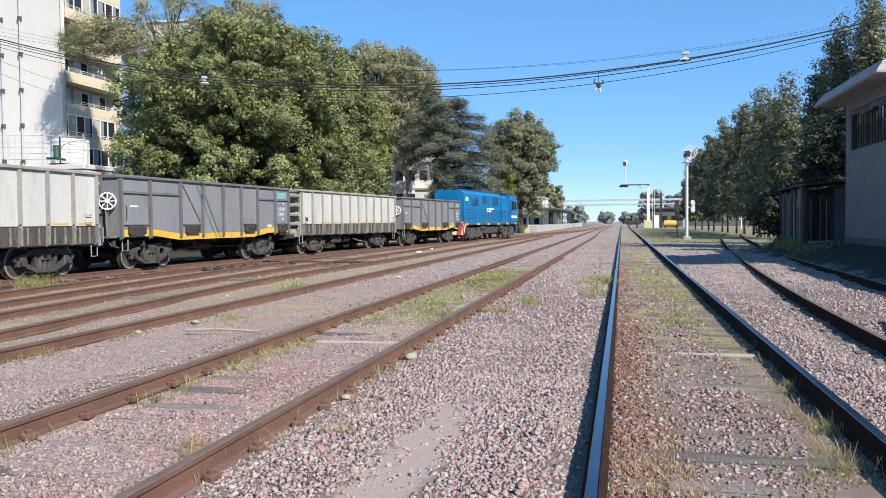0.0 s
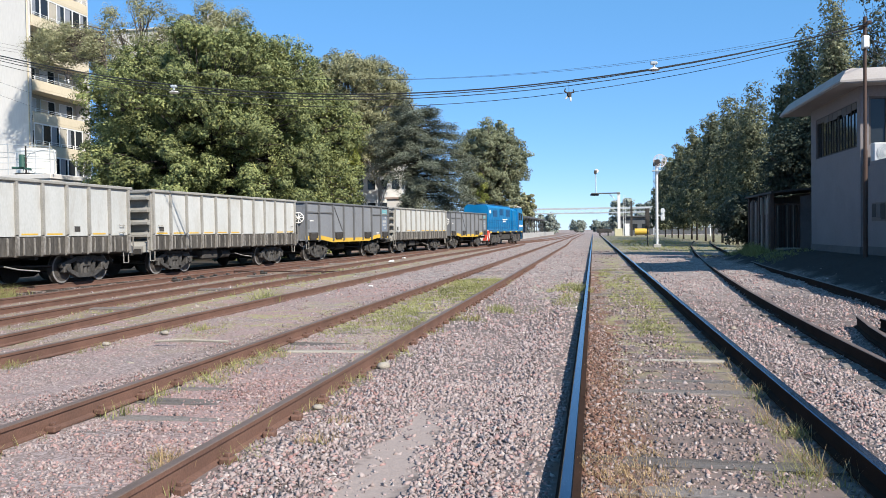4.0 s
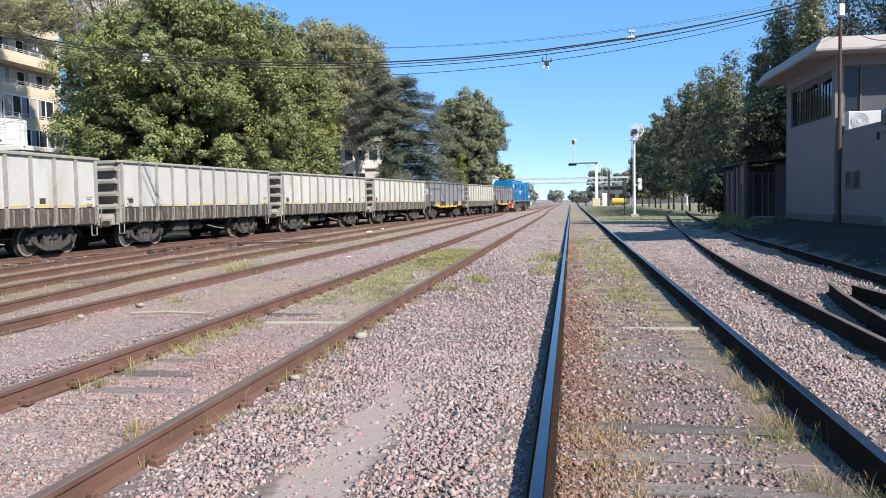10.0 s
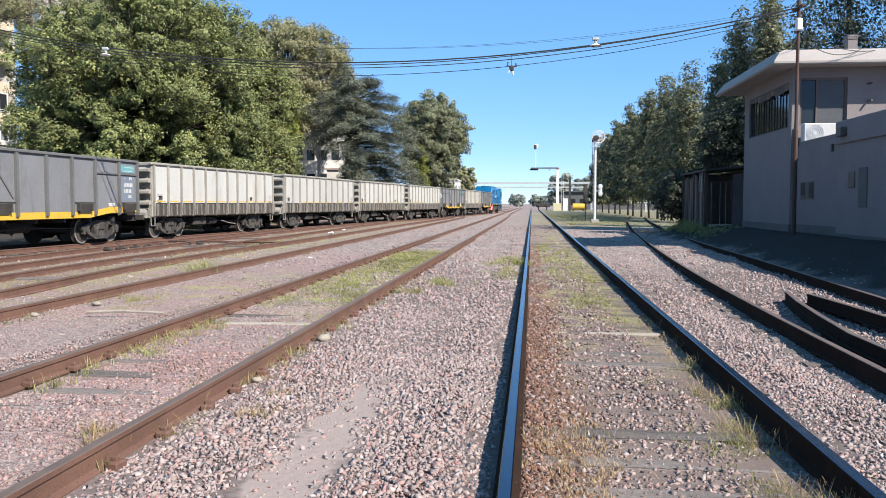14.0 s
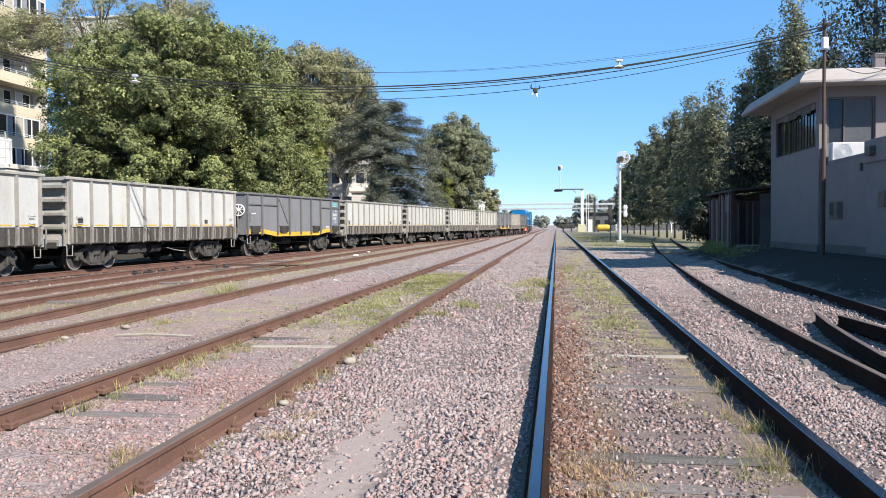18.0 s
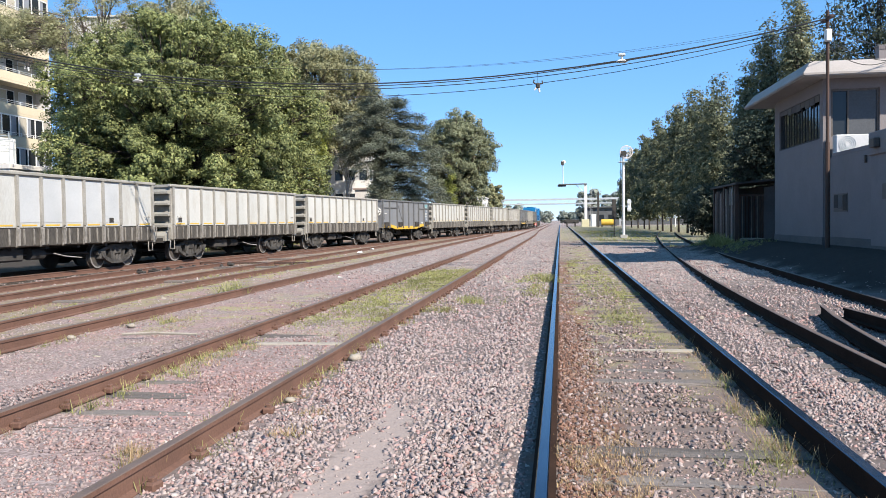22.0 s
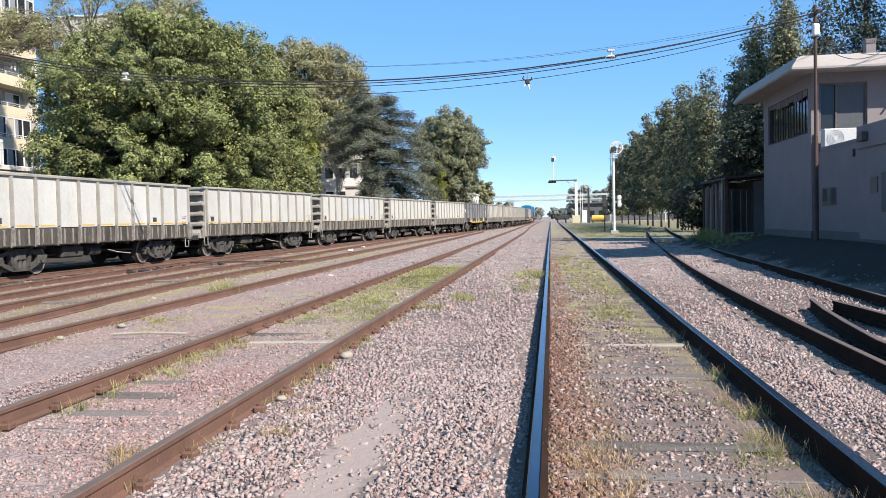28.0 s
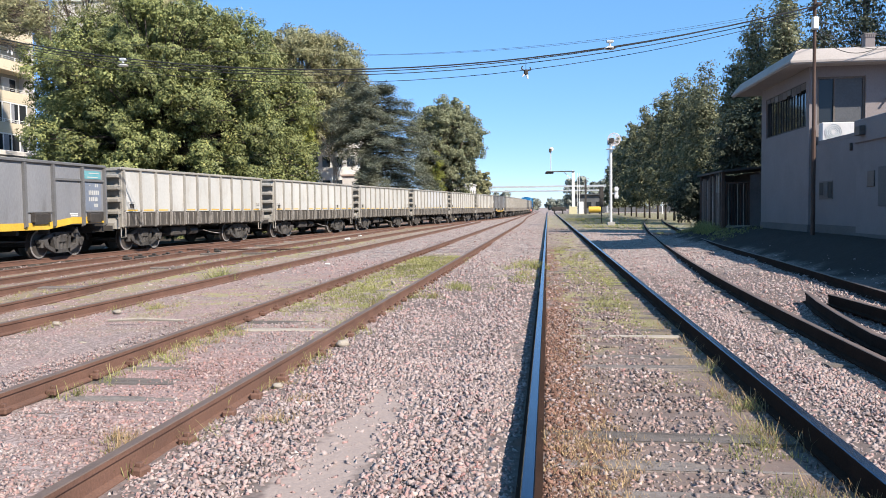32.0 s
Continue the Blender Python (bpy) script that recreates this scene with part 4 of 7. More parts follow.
for i, (x, y, h) in enumerate(((8.9, 40.2, 6.6), (10.0, 39.6, 7.4), (11.2, 39.0, 7.8), (7.3, 41.5, 3.6))):
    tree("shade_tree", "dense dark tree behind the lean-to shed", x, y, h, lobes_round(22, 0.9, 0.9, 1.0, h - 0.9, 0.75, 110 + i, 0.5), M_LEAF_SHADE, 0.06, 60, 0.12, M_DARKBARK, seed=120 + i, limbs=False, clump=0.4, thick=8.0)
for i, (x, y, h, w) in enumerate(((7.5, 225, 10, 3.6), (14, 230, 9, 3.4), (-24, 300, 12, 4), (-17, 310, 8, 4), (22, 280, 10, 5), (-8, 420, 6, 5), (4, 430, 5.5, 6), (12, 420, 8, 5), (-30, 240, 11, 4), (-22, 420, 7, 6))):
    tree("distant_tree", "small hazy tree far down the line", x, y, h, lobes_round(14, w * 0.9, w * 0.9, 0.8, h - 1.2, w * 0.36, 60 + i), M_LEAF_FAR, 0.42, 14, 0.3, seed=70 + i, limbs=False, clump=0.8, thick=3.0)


def hedge():
    """Dark shrubs between the train and the trees."""
    rng = np.random.default_rng(91)
    for i in range(9):
        y = 15 + i * 7.2
        x = float(np.interp(y, CURVE_Y, CURVE_X)) - 3.9
        lobes = [(rng.uniform(-0.7, 0.7), q, 0.9 + rng.uniform(-0.1, 0.3), 1.0, 1.3, 1.0) for q in np.arange(-3.3, 3.8, 1.1)]
        t = thing("shrub", "dark leafy shrubs along the far side of the track", "shrub", pose(x, y, 0))
        pts, ways = crown_points(lobes, 30, rng, clump=0.35)
        part("foliage", leaf_mesh("foliage", blades(pts, ways, 0.13, 1.0, 0.3, rng), M_LEAF_CEDAR), M_LEAF_CEDAR, t)


hedge()


# ---- goods train ----
BOGIE_R = 0.43


def wheelset_geo():
    g = Geo().cyl((-0.8, 0, 0), (0.8, 0, 0), 0.07, 8)
    for s in (-1, 1):
        x = s * GAUGE / 2
        g.cyl((x - 0.06, 0, 0), (x + 0.06, 0, 0), BOGIE_R, 24).cyl((x - s * 0.06, 0, 0), (x - s * 0.09, 0, 0), BOGIE_R + 0.028, 24)
        g.cyl((x + s * 0.06, 0, 0), (x + s * 0.085, 0, 0), 0.16, 12).box(x + s * 0.06, x + s * 0.075, -0.3, 0.3, -0.05, 0.05)
    return g.mesh("wheelset")


def tread_ring(s):
    """The worn outer face of one tyre; s is the side, 1 or -1."""
    g, x = Geo(), s * (GAUGE / 2 + 0.061)
    for r in (BOGIE_R - 0.005, BOGIE_R - 0.055):
        g.v += [(x + s * (0.006 if r < BOGIE_R - 0.02 else 0.0), r * math.cos(a), r * math.sin(a)) for a in np.linspace(0, 2 * math.pi, 24, endpoint=False)]
    for k in range(24):
        q = (k, (k + 1) % 24, 24 + (k + 1) % 24, 24 + k)
        g.f.append(q if s > 0 else q[::-1])
    return g


WHEELSET = wheelset_geo()
WHEELSET.materials.append(M_WHEEL)


def bogie_frame(side):
    """A cast side frame with its arch, spring nest and axle boxes; side is 1 or -1."""
    x0, x1 = sorted((side * 0.98, side * 1.12))
    g = Geo()
    for a, b in (((-1.12, 0.52), (-0.42, 0.72)), ((-0.42, 0.72), (0.42, 0.72)), ((0.42, 0.72), (1.12, 0.52)), ((-0.95, 0.44), (-0.34, 0.2)), ((-0.34, 0.2), (0.34, 0.2)), ((0.34, 0.2), (0.95, 0.44)), ((-0.42, 0.72), (-0.3, 0.2)), ((0.42, 0.72), (0.3, 0.2))):
        d = Vector((b[0] - a[0], b[1] - a[1])).normalized() * 0.06
        nx, ny = -d.y, d.x
        g.prism([(a[0] - d.x * 0.3 + nx, a[1] - d.y * 0.3 + ny), (b[0] + d.x * 0.3 + nx, b[1] + d.y * 0.3 + ny), (b[0] + d.x * 0.3 - nx, b[1] + d.y * 0.3 - ny), (a[0] - d.x * 0.3 - nx, a[1] - d.y * 0.3 - ny)], "x", x0, x1)
    for y in (-0.88, 0.88):
        g.box(x0 - 0.02, x1 + 0.02, y - 0.16, y + 0.16, 0.3, 0.58, b=0.03)
        g.cyl((side * 1.1, y, BOGIE_R), (side * 1.19, y, BOGIE_R), 0.1, 12)
    for y in (-0.2, -0.02, 0.16):
        g.cyl((side * 1.05, y + 0.02, 0.25), (side * 1.05, y + 0.02, 0.62), 0.075, 10)
    g.box(x0, x1, -0.32, 0.32, 0.6, 0.72, b=0.02)
    return g


def bogie_bolster():
    g = Geo().box(-1.15, 1.15, -0.2, 0.2, 0.45, 0.72, b=0.03).cyl((0, 0, 0.7), (0, 0, 0.84), 0.25, 14)
    for y in (-0.42, 0.42):
        g.box(-0.9, 0.9, y - 0.04, y + 0.04, 0.3, 0.38)
        for x in (-0.8, 0.8):
            g.box(x - 0.09, x + 0.09, y - 0.03, y + 0.05, 0.28, 0.5)
    return g


MESH_CACHE = {}


def cached(name, build, material, smooth=False):
    if name not in MESH_CACHE:
        me = build().mesh(name.split(":")[0], smooth)
        me.materials.append(material)
        MESH_CACHE[name] = me
    return MESH_CACHE[name]


def add_bogie(parent, y):
    b = part("bogie", cached("bogie:bolster", bogie_bolster, M_IRON), M_IRON, parent, "dusty cast-iron bogie", at=pose(0, y, 0))
    for s in (-1, 1):
        part("side_frame", cached("side_frame:%d" % s, lambda: bogie_frame(s), M_IRON), M_IRON, b)
    wheels = []
    for q in (-0.88, 0.88):
        wheels.append(part("wheelset", WHEELSET, M_WHEEL, b, at=pose(0, q, BOGIE_R)))
        wheels.append(part("tyre", cached("tyre:w", lambda: tread_ring(1), M_TREAD), M_TREAD, b, "worn pale tyre", at=pose(0, q, BOGIE_R)))
    return wheels


def coupler():
    g = Geo().box(-0.09, 0.09, 0, 0.55, 0.72, 0.9, b=0.03).box(-0.17, 0.17, 0.42, 0.66, 0.68, 0.95, b=0.06)
    g.tube([(0.5, 0.05, 0.75), (0.5, 0.3, 0.55), (0.35, 0.5, 0.45), (0.2, 0.55, 0.6)], 0.025, 6)
    return g


def stirrup():
    return Geo().tube([(0, -0.14, 0.84), (0, -0.13, 0.5), (0, 0.13, 0.5), (0, 0.14, 0.84)], 0.018, 6)


M_SKIRTRIB = mat("sooty_skirt_rib", (0.09, 0.083, 0.075), (0.28, 0.265, 0.245), 0.8, 0, 3.0, 25, 0.2, 0.004, (0.08, 0.07, 0.06), 0.35, 3.0, stretch=(1, 1, 0.4))


def underframe(length):
    h = length / 2
    g = Geo().box(-0.22, 0.22, -h, h, 0.72, 1.0, b=0.02)
    for y in np.linspace(-h + 0.1, h - 0.1, 9):
        g.box(-1.25, 1.25, y - 0.06, y + 0.06, 0.74, 0.92)
    g.cyl((0.55, -0.6, 0.62), (0.55, 0.5, 0.62), 0.18, 12).cyl((-0.6, 0.2, 0.6), (-0.6, 1.2, 0.6), 0.14, 12)
    g.tube([(0.9, -h + 2.5, 0.5), (0.9, 0, 0.6), (0.9, h - 2.5, 0.5)], 0.025, 6)
    g.box(-0.9, 0.9, -h, -h + 0.12, 0.7, 1.02).box(-0.9, 0.9, h - 0.12, h, 0.7, 1.02)
    return g


WL = 11.75
W_TOP, W_FLOOR, W_BAND, W_HALF = 2.93, 0.82, 1.38, 1.42


def pale_wagon(seed):
    """An open wagon with vertical ribs and a dirty ribbed skirt."""
    t = thing("open_wagon", "pale grey open goods wagon with vertical ribs and sooty skirt", "wagon", group="wagons of the train")
    h, x = WL / 2, W_HALF
    part("underframe", cached("underframe:w", lambda: underframe(WL + 0.3), M_DARK), M_DARK, t)

    def shell():
        g = Geo()
        for s in (-1, 1):
            g.box(s * x, s * (x - 0.05), -h + 0.4, h - 0.25, W_BAND, W_TOP - 0.05)
        return g

    part("side_panel", cached("side_panel:w", shell, M_WHITE), M_WHITE, t)

    def floor_ends():
        g = Geo().box(-x + 0.06, x - 0.06, -h + 0.3, h - 0.3, 1.0, 1.12)
        for s in (-1, 1):
            g.box(-x + 0.05, x - 0.05, s * (h - 0.3), s * (h - 0.36), 1.1, W_TOP - 0.06)
        return g

    part("end_panel", cached("end_panel:w", floor_ends, M_RIB), M_RIB, t)

    def skirt():
        g = Geo()
        for s in (-1, 1):
            g.prism([(s * (x - 0.02), W_BAND), (s * (x - 0.02), W_FLOOR + 0.04), (s * (x - 0.14), W_FLOOR), (s * (x - 0.14), W_BAND)], "y", -h + 0.25, h - 0.25)
        return g

    part("skirt", cached("skirt:w", skirt, M_SKIRT), M_SKIRT, t, "coal-dusted lower skirt")

    def top_rail():
        g = Geo()
        for s in (-1, 1):
            g.box(s * (x - 0.07), s * (x + 0.07), -h + 0.1, h - 0.1, W_TOP - 0.1, W_TOP, b=0.02)
            g.box(-x, x, s * (h - 0.4), s * (h - 0.24), W_TOP - 0.12, W_TOP - 0.004, b=0.02)
        return g

    part("top_rail", cached("top_rail:w", top_rail, M_RIB), M_RIB, t)

    def rib():
        g = Geo()
        g.prism([(0.0, W_BAND + 0.02), (0.075, W_BAND + 0.05), (0.075, W_TOP - 0.1), (0.0, W_TOP - 0.1)], "y", -0.045, 0.045)
        return g

    def low_rib():
        g = Geo()
        g.prism([(-0.02, W_FLOOR + 0.0), (0.07, W_FLOOR + 0.06), (0.085, W_BAND - 0.04), (0.0, W_BAND + 0.04)], "y", -0.045, 0.045)
        for q in (-0.3, 0.3):
            g.prism([(-0.02, W_FLOOR + 0.05), (0.012, W_FLOOR + 0.08), (0.012, W_BAND - 0.06), (-0.02, W_BAND - 0.04)], "y", q - 0.02, q + 0.02)
        return g

    ys = np.linspace(-h + 0.32, h - 0.32, 12)
    for y in ys:
        for s in (-1, 1):
            turn = pose(s * x, y, 0, 0, 0, 0 if s > 0 else 180)
            part("rib", cached("rib:w", rib, M_RIB), M_RIB, t, at=turn)
            part("skirt_rib", cached("skirt_rib:w", low_rib, M_SKIRTRIB), M_SKIRTRIB, t, at=turn)

    def dash():
        return Geo().box(0.0, 0.004, -0.3, 0.34, W_BAND + 0.035, W_BAND + 0.08)

    r = random.Random(seed)
    for i in range(11):
        if r.random() < 0.75:
            part("yellow_dash", cached("yellow_dash:w", dash, M_YELLOW), M_YELLOW, t, at=pose(x, (ys[i] + ys[i + 1]) / 2, 0))

    def louvre():
        g = Geo()
        for k in range(4):
            z = 1.3 + k * 0.42
            g.prism([(h - 0.3, z), (h - 0.05, z + 0.02), (h - 0.05, z + 0.1), (h - 0.3, z + 0.2)], "x", -x + 0.04, x - 0.04)
        for q in (-x + 0.05, x - 0.05):
            g.box(q - 0.05, q + 0.05, h - 0.36, h - 0.22, 0.85, W_TOP - 0.08, b=0.01)
        g.prism([(h - 0.3, 0.8), (h + 0.1, 0.8), (h + 0.1, 1.0), (h - 0.3, 1.25)], "x", -x + 0.1, x - 0.1)
        return g

    for a in (0, 180):
        part("end_rib", cached("end_rib:w", louvre, M_RIB), M_RIB, t, at=pose(0, 0, 0, 0, 0, a))
        part("coupler", cached("coupler:c", coupler, M_IRON), M_IRON, t, at=pose(0, 0, 0, 0, 0, a) @ pose(0, h - 0.1, 0))
    for q in (-h + 0.35, h - 0.35):
        part("step", cached("step:w", stirrup, M_RIB), M_RIB, t, at=pose(x - 0.06, q, 0))

    def plate():
        return Geo().box(0, 0.006, -0.13, 0.13, 1.5, 1.66)

    part("number_plate", cached("number_plate:w", plate, M_DARK), M_DARK, t, "small dark marking plate", at=pose(x, ys[0] + 0.5, 0))

    def lever():
        return Geo().tube([(x - 0.12, 0.2, 0.6), (x - 0.1, 0.7, 0.5), (x - 0.1, 1.5, 0.42)], 0.02, 6)

    part("brake_lever", cached("brake_lever:w", lever, M_RIB), M_RIB, t, "pale hand brake lever")

    def tank():
        return Geo().cyl((0.95, -0.5, 0.6), (0.95, 0.1, 0.6), 0.17, 12)

    def tool_box():
        return Geo().box(0.5, 1.15, -2.0, -0.9, 0.42, 0.8, b=0.05)

    part("brake_cylinder", cached("brake_cylinder:w", tank, M_DARK), M_DARK, t)
    part("equipment_box", cached("equipment_box:w", tool_box, M_DARK), M_DARK, t)

    def hooks():
        g = Geo()
        for q in (-0.11,):
            g.tube([(x + 0.02, q, 1.5), (x + 0.07, q, 1.47), (x + 0.07, q + 0.22, 1.47), (x + 0.02, q + 0.22, 1.5)], 0.013, 5)
        return g

    for q in (-h + 0.7, h - 0.7):
        part("grab_handle", cached("grab_handle:w", hooks, M_RIB), M_RIB, t, at=pose(0, q, 0))
        part("grab_handle", cached("grab_handle:w", hooks, M_RIB), M_RIB, t, at=pose(0, q, 0.22))
    if seed % 2:
        part("number_plate", cached("number_plate:w", plate, M_DARK), M_DARK, t, "small dark marking plate", at=pose(x, ys[8] + 0.5, 0))
    if seed == 11:
        part("repaired_panel", Geo().box(x, x + 0.006, ys[4] + 0.05, ys[9] - 0.05, W_BAND + 0.14, W_TOP - 0.12), M_PATCH, t, "smooth light-grey repainted panels")
    wheels = add_bogie(t, -h + 2.05) + add_bogie(t, h - 2.05)
    return t, wheels


M_PATCH = mat("repainted_grey_panel", (0.33, 0.345, 0.36), (0.41, 0.425, 0.44), 0.5, 0, 1.0, 30, 0.05, 0.002)
GL, G_HALF = 11.3, 1.40


def grey_wagon():
    """A dark grey open wagon with a yellow bottom edge."""
    t = thing("open_wagon", "dark grey open goods wagon with yellow bottom edge", "wagon", group="wagons of the train")
    h, x = GL / 2, G_HALF
    part("underframe", cached("underframe:g", lambda: underframe(GL + 0.3), M_DARK), M_DARK, t)
    sill = [(-h, 1.03), (-h + 1.8, 1.03), (-h + 3.1, 0.88), (h - 3.1, 0.88), (h - 1.8, 1.03), (h, 1.03)]

    def shell():
        g = Geo()
        for s in (-1, 1):
            g.prism(sill + [(h, W_TOP - 0.08), (-h, W_TOP - 0.08)], "x", s * x, s * (x - 0.05))
            g.box(-x + 0.06, x - 0.06, s * h, s * (h - 0.05), 1.0, W_TOP - 0.08)
        g.box(-x + 0.06, x - 0.06, -h + 0.06, h - 0.06, 1.0, 1.1)
        return g

    part("body", cached("body:g", shell, M_GREY), M_GREY, t)

    def band():
        g = Geo()
        low = sill
        up = [(y, z + 0.21) for y, z in sill][::-1]
        for s in (-1, 1):
            g.prism(low + up, "x", s * (x + 0.012), s * (x + 0.002))
        return g

    part("yellow_band", cached("yellow_band:g", band, M_YELLOW), M_YELLOW, t, "bright yellow lower edge")

    def top_rail():
        g = Geo()
        for s in (-1, 1):
            g.box(s * (x - 0.06), s * (x + 0.07), -h - 0.03, h + 0.03, W_TOP - 0.1, W_TOP, b=0.02)
            g.box(-x, x, s * (h - 0.06), s * (h + 0.06), W_TOP - 0.11, W_TOP - 0.004, b=0.02)
        return g

    part("top_rail", cached("top_rail:g", top_rail, M_GREYRIB), M_GREYRIB, t)

    def rib():
        return Geo().prism([(0.0, 0.93), (0.09, 0.98), (0.09, W_TOP - 0.1), (0.0, W_TOP - 0.1)], "y", -0.05, 0.05)

    ys = -h + 0.05 + np.cumsum([0, 1.43, 1.68, 1.36, 1.37, 1.31, 1.31, 1.49, 1.25])
    for y in ys:
        for s in (-1, 1):
            part("rib", cached("rib:g", rib, M_GREYRIB), M_GREYRIB, t, at=pose(s * x, y, 0, 0, 0, 0 if s > 0 else 180))

    for i in (0, 1, 6, 7):
        half = (ys[i + 1] - ys[i]) / 2 - 0.05
        bar = cached("panel_bar:g%d" % i, lambda: Geo().box(0.0, 0.05, -half, half, 2.36, 2.44, b=0.01), M_GREYRIB)
        part("panel_bar", bar, M_GREYRIB, t, at=pose(x, (ys[i] + ys[i + 1]) / 2, 0))
    for i in (0, 2, 5, 7):
        half = (ys[i + 1] - ys[i]) / 2 - 0.05
        bar = cached("flap_bar:g%d" % i, lambda: Geo().box(0.0, 0.04, -half, half, 1.38, 1.42, b=0.01), M_GREYRIB)
        part("flap_bar", bar, M_GREYRIB, t, at=pose(x, (ys[i] + ys[i + 1]) / 2, 0))
    brace = cached("brace:g", lambda: Geo().prism([(ys[2] + 0.1, W_TOP - 0.12), (ys[2] + 0.16, W_TOP - 0.12), (ys[3] - 0.1, 1.5), (ys[3] - 0.16, 1.5)], "x", x, x + 0.03), M_GREYRIB)
    part("brace", brace, M_GREYRIB, t)
    note = cached("stencil:g", lambda: Geo().box(0.001, 0.006, -0.2, 0.2, 1.32, 1.36).box(0.001, 0.006, -0.16, 0.2, 1.26, 1.29), M_WHITEPAINT)
    part("stencil", note, M_WHITEPAINT, t, at=pose(x, (ys[6] + ys[7]) / 2 + 0.3, 0))
    grip = cached("grab_handle:g", lambda: Geo().tube([(x, ys[0] + 0.25, 2.0), (x + 0.06, ys[0] + 0.25, 1.98), (x + 0.06, ys[0] + 0.25, 1.6), (x, ys[0] + 0.25, 1.58)], 0.014, 5), M_GREYRIB)
    part("grab_handle", grip, M_GREYRIB, t)

    def flap():
        g = Geo().prism([(0.0, 1.06), (0.05, 1.04), (0.12, 1.34), (0.0, 1.38)], "y", -0.34, 0.34)
        return g.box(0.0, 0.14, -0.38, -0.33, 1.1, 1.38, b=0.01).box(0.0, 0.14, 0.33, 0.38, 1.1, 1.38, b=0.01)

    for i in (0, 2, 5, 7):
        part("door_flap", cached("door_flap:g", flap, M_DARK), M_DARK, t, at=pose(x, (ys[i] + ys[i + 1]) / 2, 0))

    def sign():
        return Geo().box(0.006, 0.01, -0.46, 0.46, 2.46, 2.72)

    part("emblem", cached("emblem:g", sign, M_BLUEPATCH), M_BLUEPATCH, t, "light blue emblem patch", at=pose(x, (ys[7] + ys[8]) / 2, 0))
    stripe = cached("emblem_stripe:g", lambda: Geo().box(0.01, 0.013, -0.3, 0.3, 2.5, 2.53).box(0.01, 0.013, -0.22, 0.36, 2.63, 2.66), M_WHITE)
    part("emblem_stripe", stripe, M_WHITE, t, at=pose(x, (ys[7] + ys[8]) / 2, 0))

    def ground_patch():
        return Geo().box(0.001, 0.005, -0.42, 0.46, 1.45, 2.34)

    part("marking_panel", cached("marking_panel:g", ground_patch, M_SLATE), M_SLATE, t, "slate-blue marking panel", at=pose(x, (ys[7] + ys[8]) / 2, 0))

    def bars():
        g = Geo()
        r = random.Random(3)
        for z, a, b, hh in ((2.24, -0.2, -0.08, 0.03), (2.2, 0.12, 0.3, 0.1), (1.95, -0.24, 0.38, 0.14), (1.74, -0.24, 0.3, 0.13), (1.55, 0.05, 0.28, 0.11)):
            y = a
            while y < b - 0.03:
                w = r.uniform(0.05, 0.09)
                g.box(0.006, 0.009, y, min(y + w, b), z, z + hh)
                y += w + r.uniform(0.02, 0.04)
        return g

    part("marking", cached("marking:g", bars, M_WHITE), M_WHITE, t, "white marking bars", at=pose(x, (ys[7] + ys[8]) / 2, 0))

    def small_bars():
        return Geo().box(0.001, 0.007, -0.25, 0.15, 1.95, 2.0)

    part("marking", cached("marking_small:g", small_bars, M_WHITEPAINT), M_WHITEPAINT, t, at=pose(x, (ys[0] + ys[1]) / 2, 0.0))

    def hand_wheel():
        g = Geo()
        ring = [(0.25 * math.cos(a), 0, 0.25 * math.sin(a)) for a in np.linspace(0, 2 * math.pi, 19)]
        g.tube(ring, 0.025, 6)
        for a in np.arange(0, 2 * math.pi, math.pi / 4):
            g.cyl((0, 0, 0), (0.25 * math.cos(a), 0, 0.25 * math.sin(a)), 0.02, 5)
        return g.cyl((0, 0.1, 0), (0, -0.06, 0), 0.06, 8)

    part("brake_wheel", cached("brake_wheel:g", hand_wheel, M_WHITEPAINT), M_WHITEPAINT, t, "white hand brake wheel", at=pose(1.12, -h - 0.17, 2.12, 0, 0, 25))

    def brake_post():
        return Geo().box(0.97, 1.07, -h - 0.14, -h - 0.05, 1.0, 2.4, b=0.01).box(0.6, 1.3, -h - 0.36, -h, 1.0, 1.06).tube([(1.05, -h - 0.18, 2.0), (1.1, -h - 0.22, 1.4), (1.12, -h - 0.2, 0.9), (1.2, -h - 0.1, 0.75), (1.2, -h + 0.25, 0.7)], 0.02, 5)

    part("brake_post", cached("brake_post:g", brake_post, M_GREYRIB), M_GREYRIB, t)
    for a in (0, 180):
        part("coupler", cached("coupler:c", coupler, M_IRON), M_IRON, t, at=pose(0, 0, 0, 0, 0, a) @ pose(0, h + 0.1, 0))

    def end_rib():
        g = Geo()
        for q in (-0.8, -0.3, 0.3, 0.8):
            g.box(q - 0.05, q + 0.05, h, h + 0.09, 1.0, W_TOP - 0.1, b=0.01)
        return g

    for a in (0, 180):
        part("end_rib", cached("end_rib:g", end_rib, M_GREYRIB), M_GREYRIB, t, at=pose(0, 0, 0, 0, 0, a))
    part("step", cached("step:w", stirrup, M_RIB), M_RIB, t, at=pose(x - 0.04, -h + 0.3, 0.1))
    wheels = add_bogie(t, -h + 1.95) + add_bogie(t, h - 1.95)
    return t, wheels


M_SLATE = mat("slate_blue_panel", (0.115, 0.14, 0.185), (0.16, 0.19, 0.24), 0.5, 0, 1.5, 25, 0.05, 0.001, (0.1, 0.1, 0.1), 0.25, 2.0)
M_BLUEPATCH = mat("teal_emblem", (0.07, 0.23, 0.27), (0.13, 0.32, 0.36), 0.5, 0, 2, 30, 0.05, 0.001)


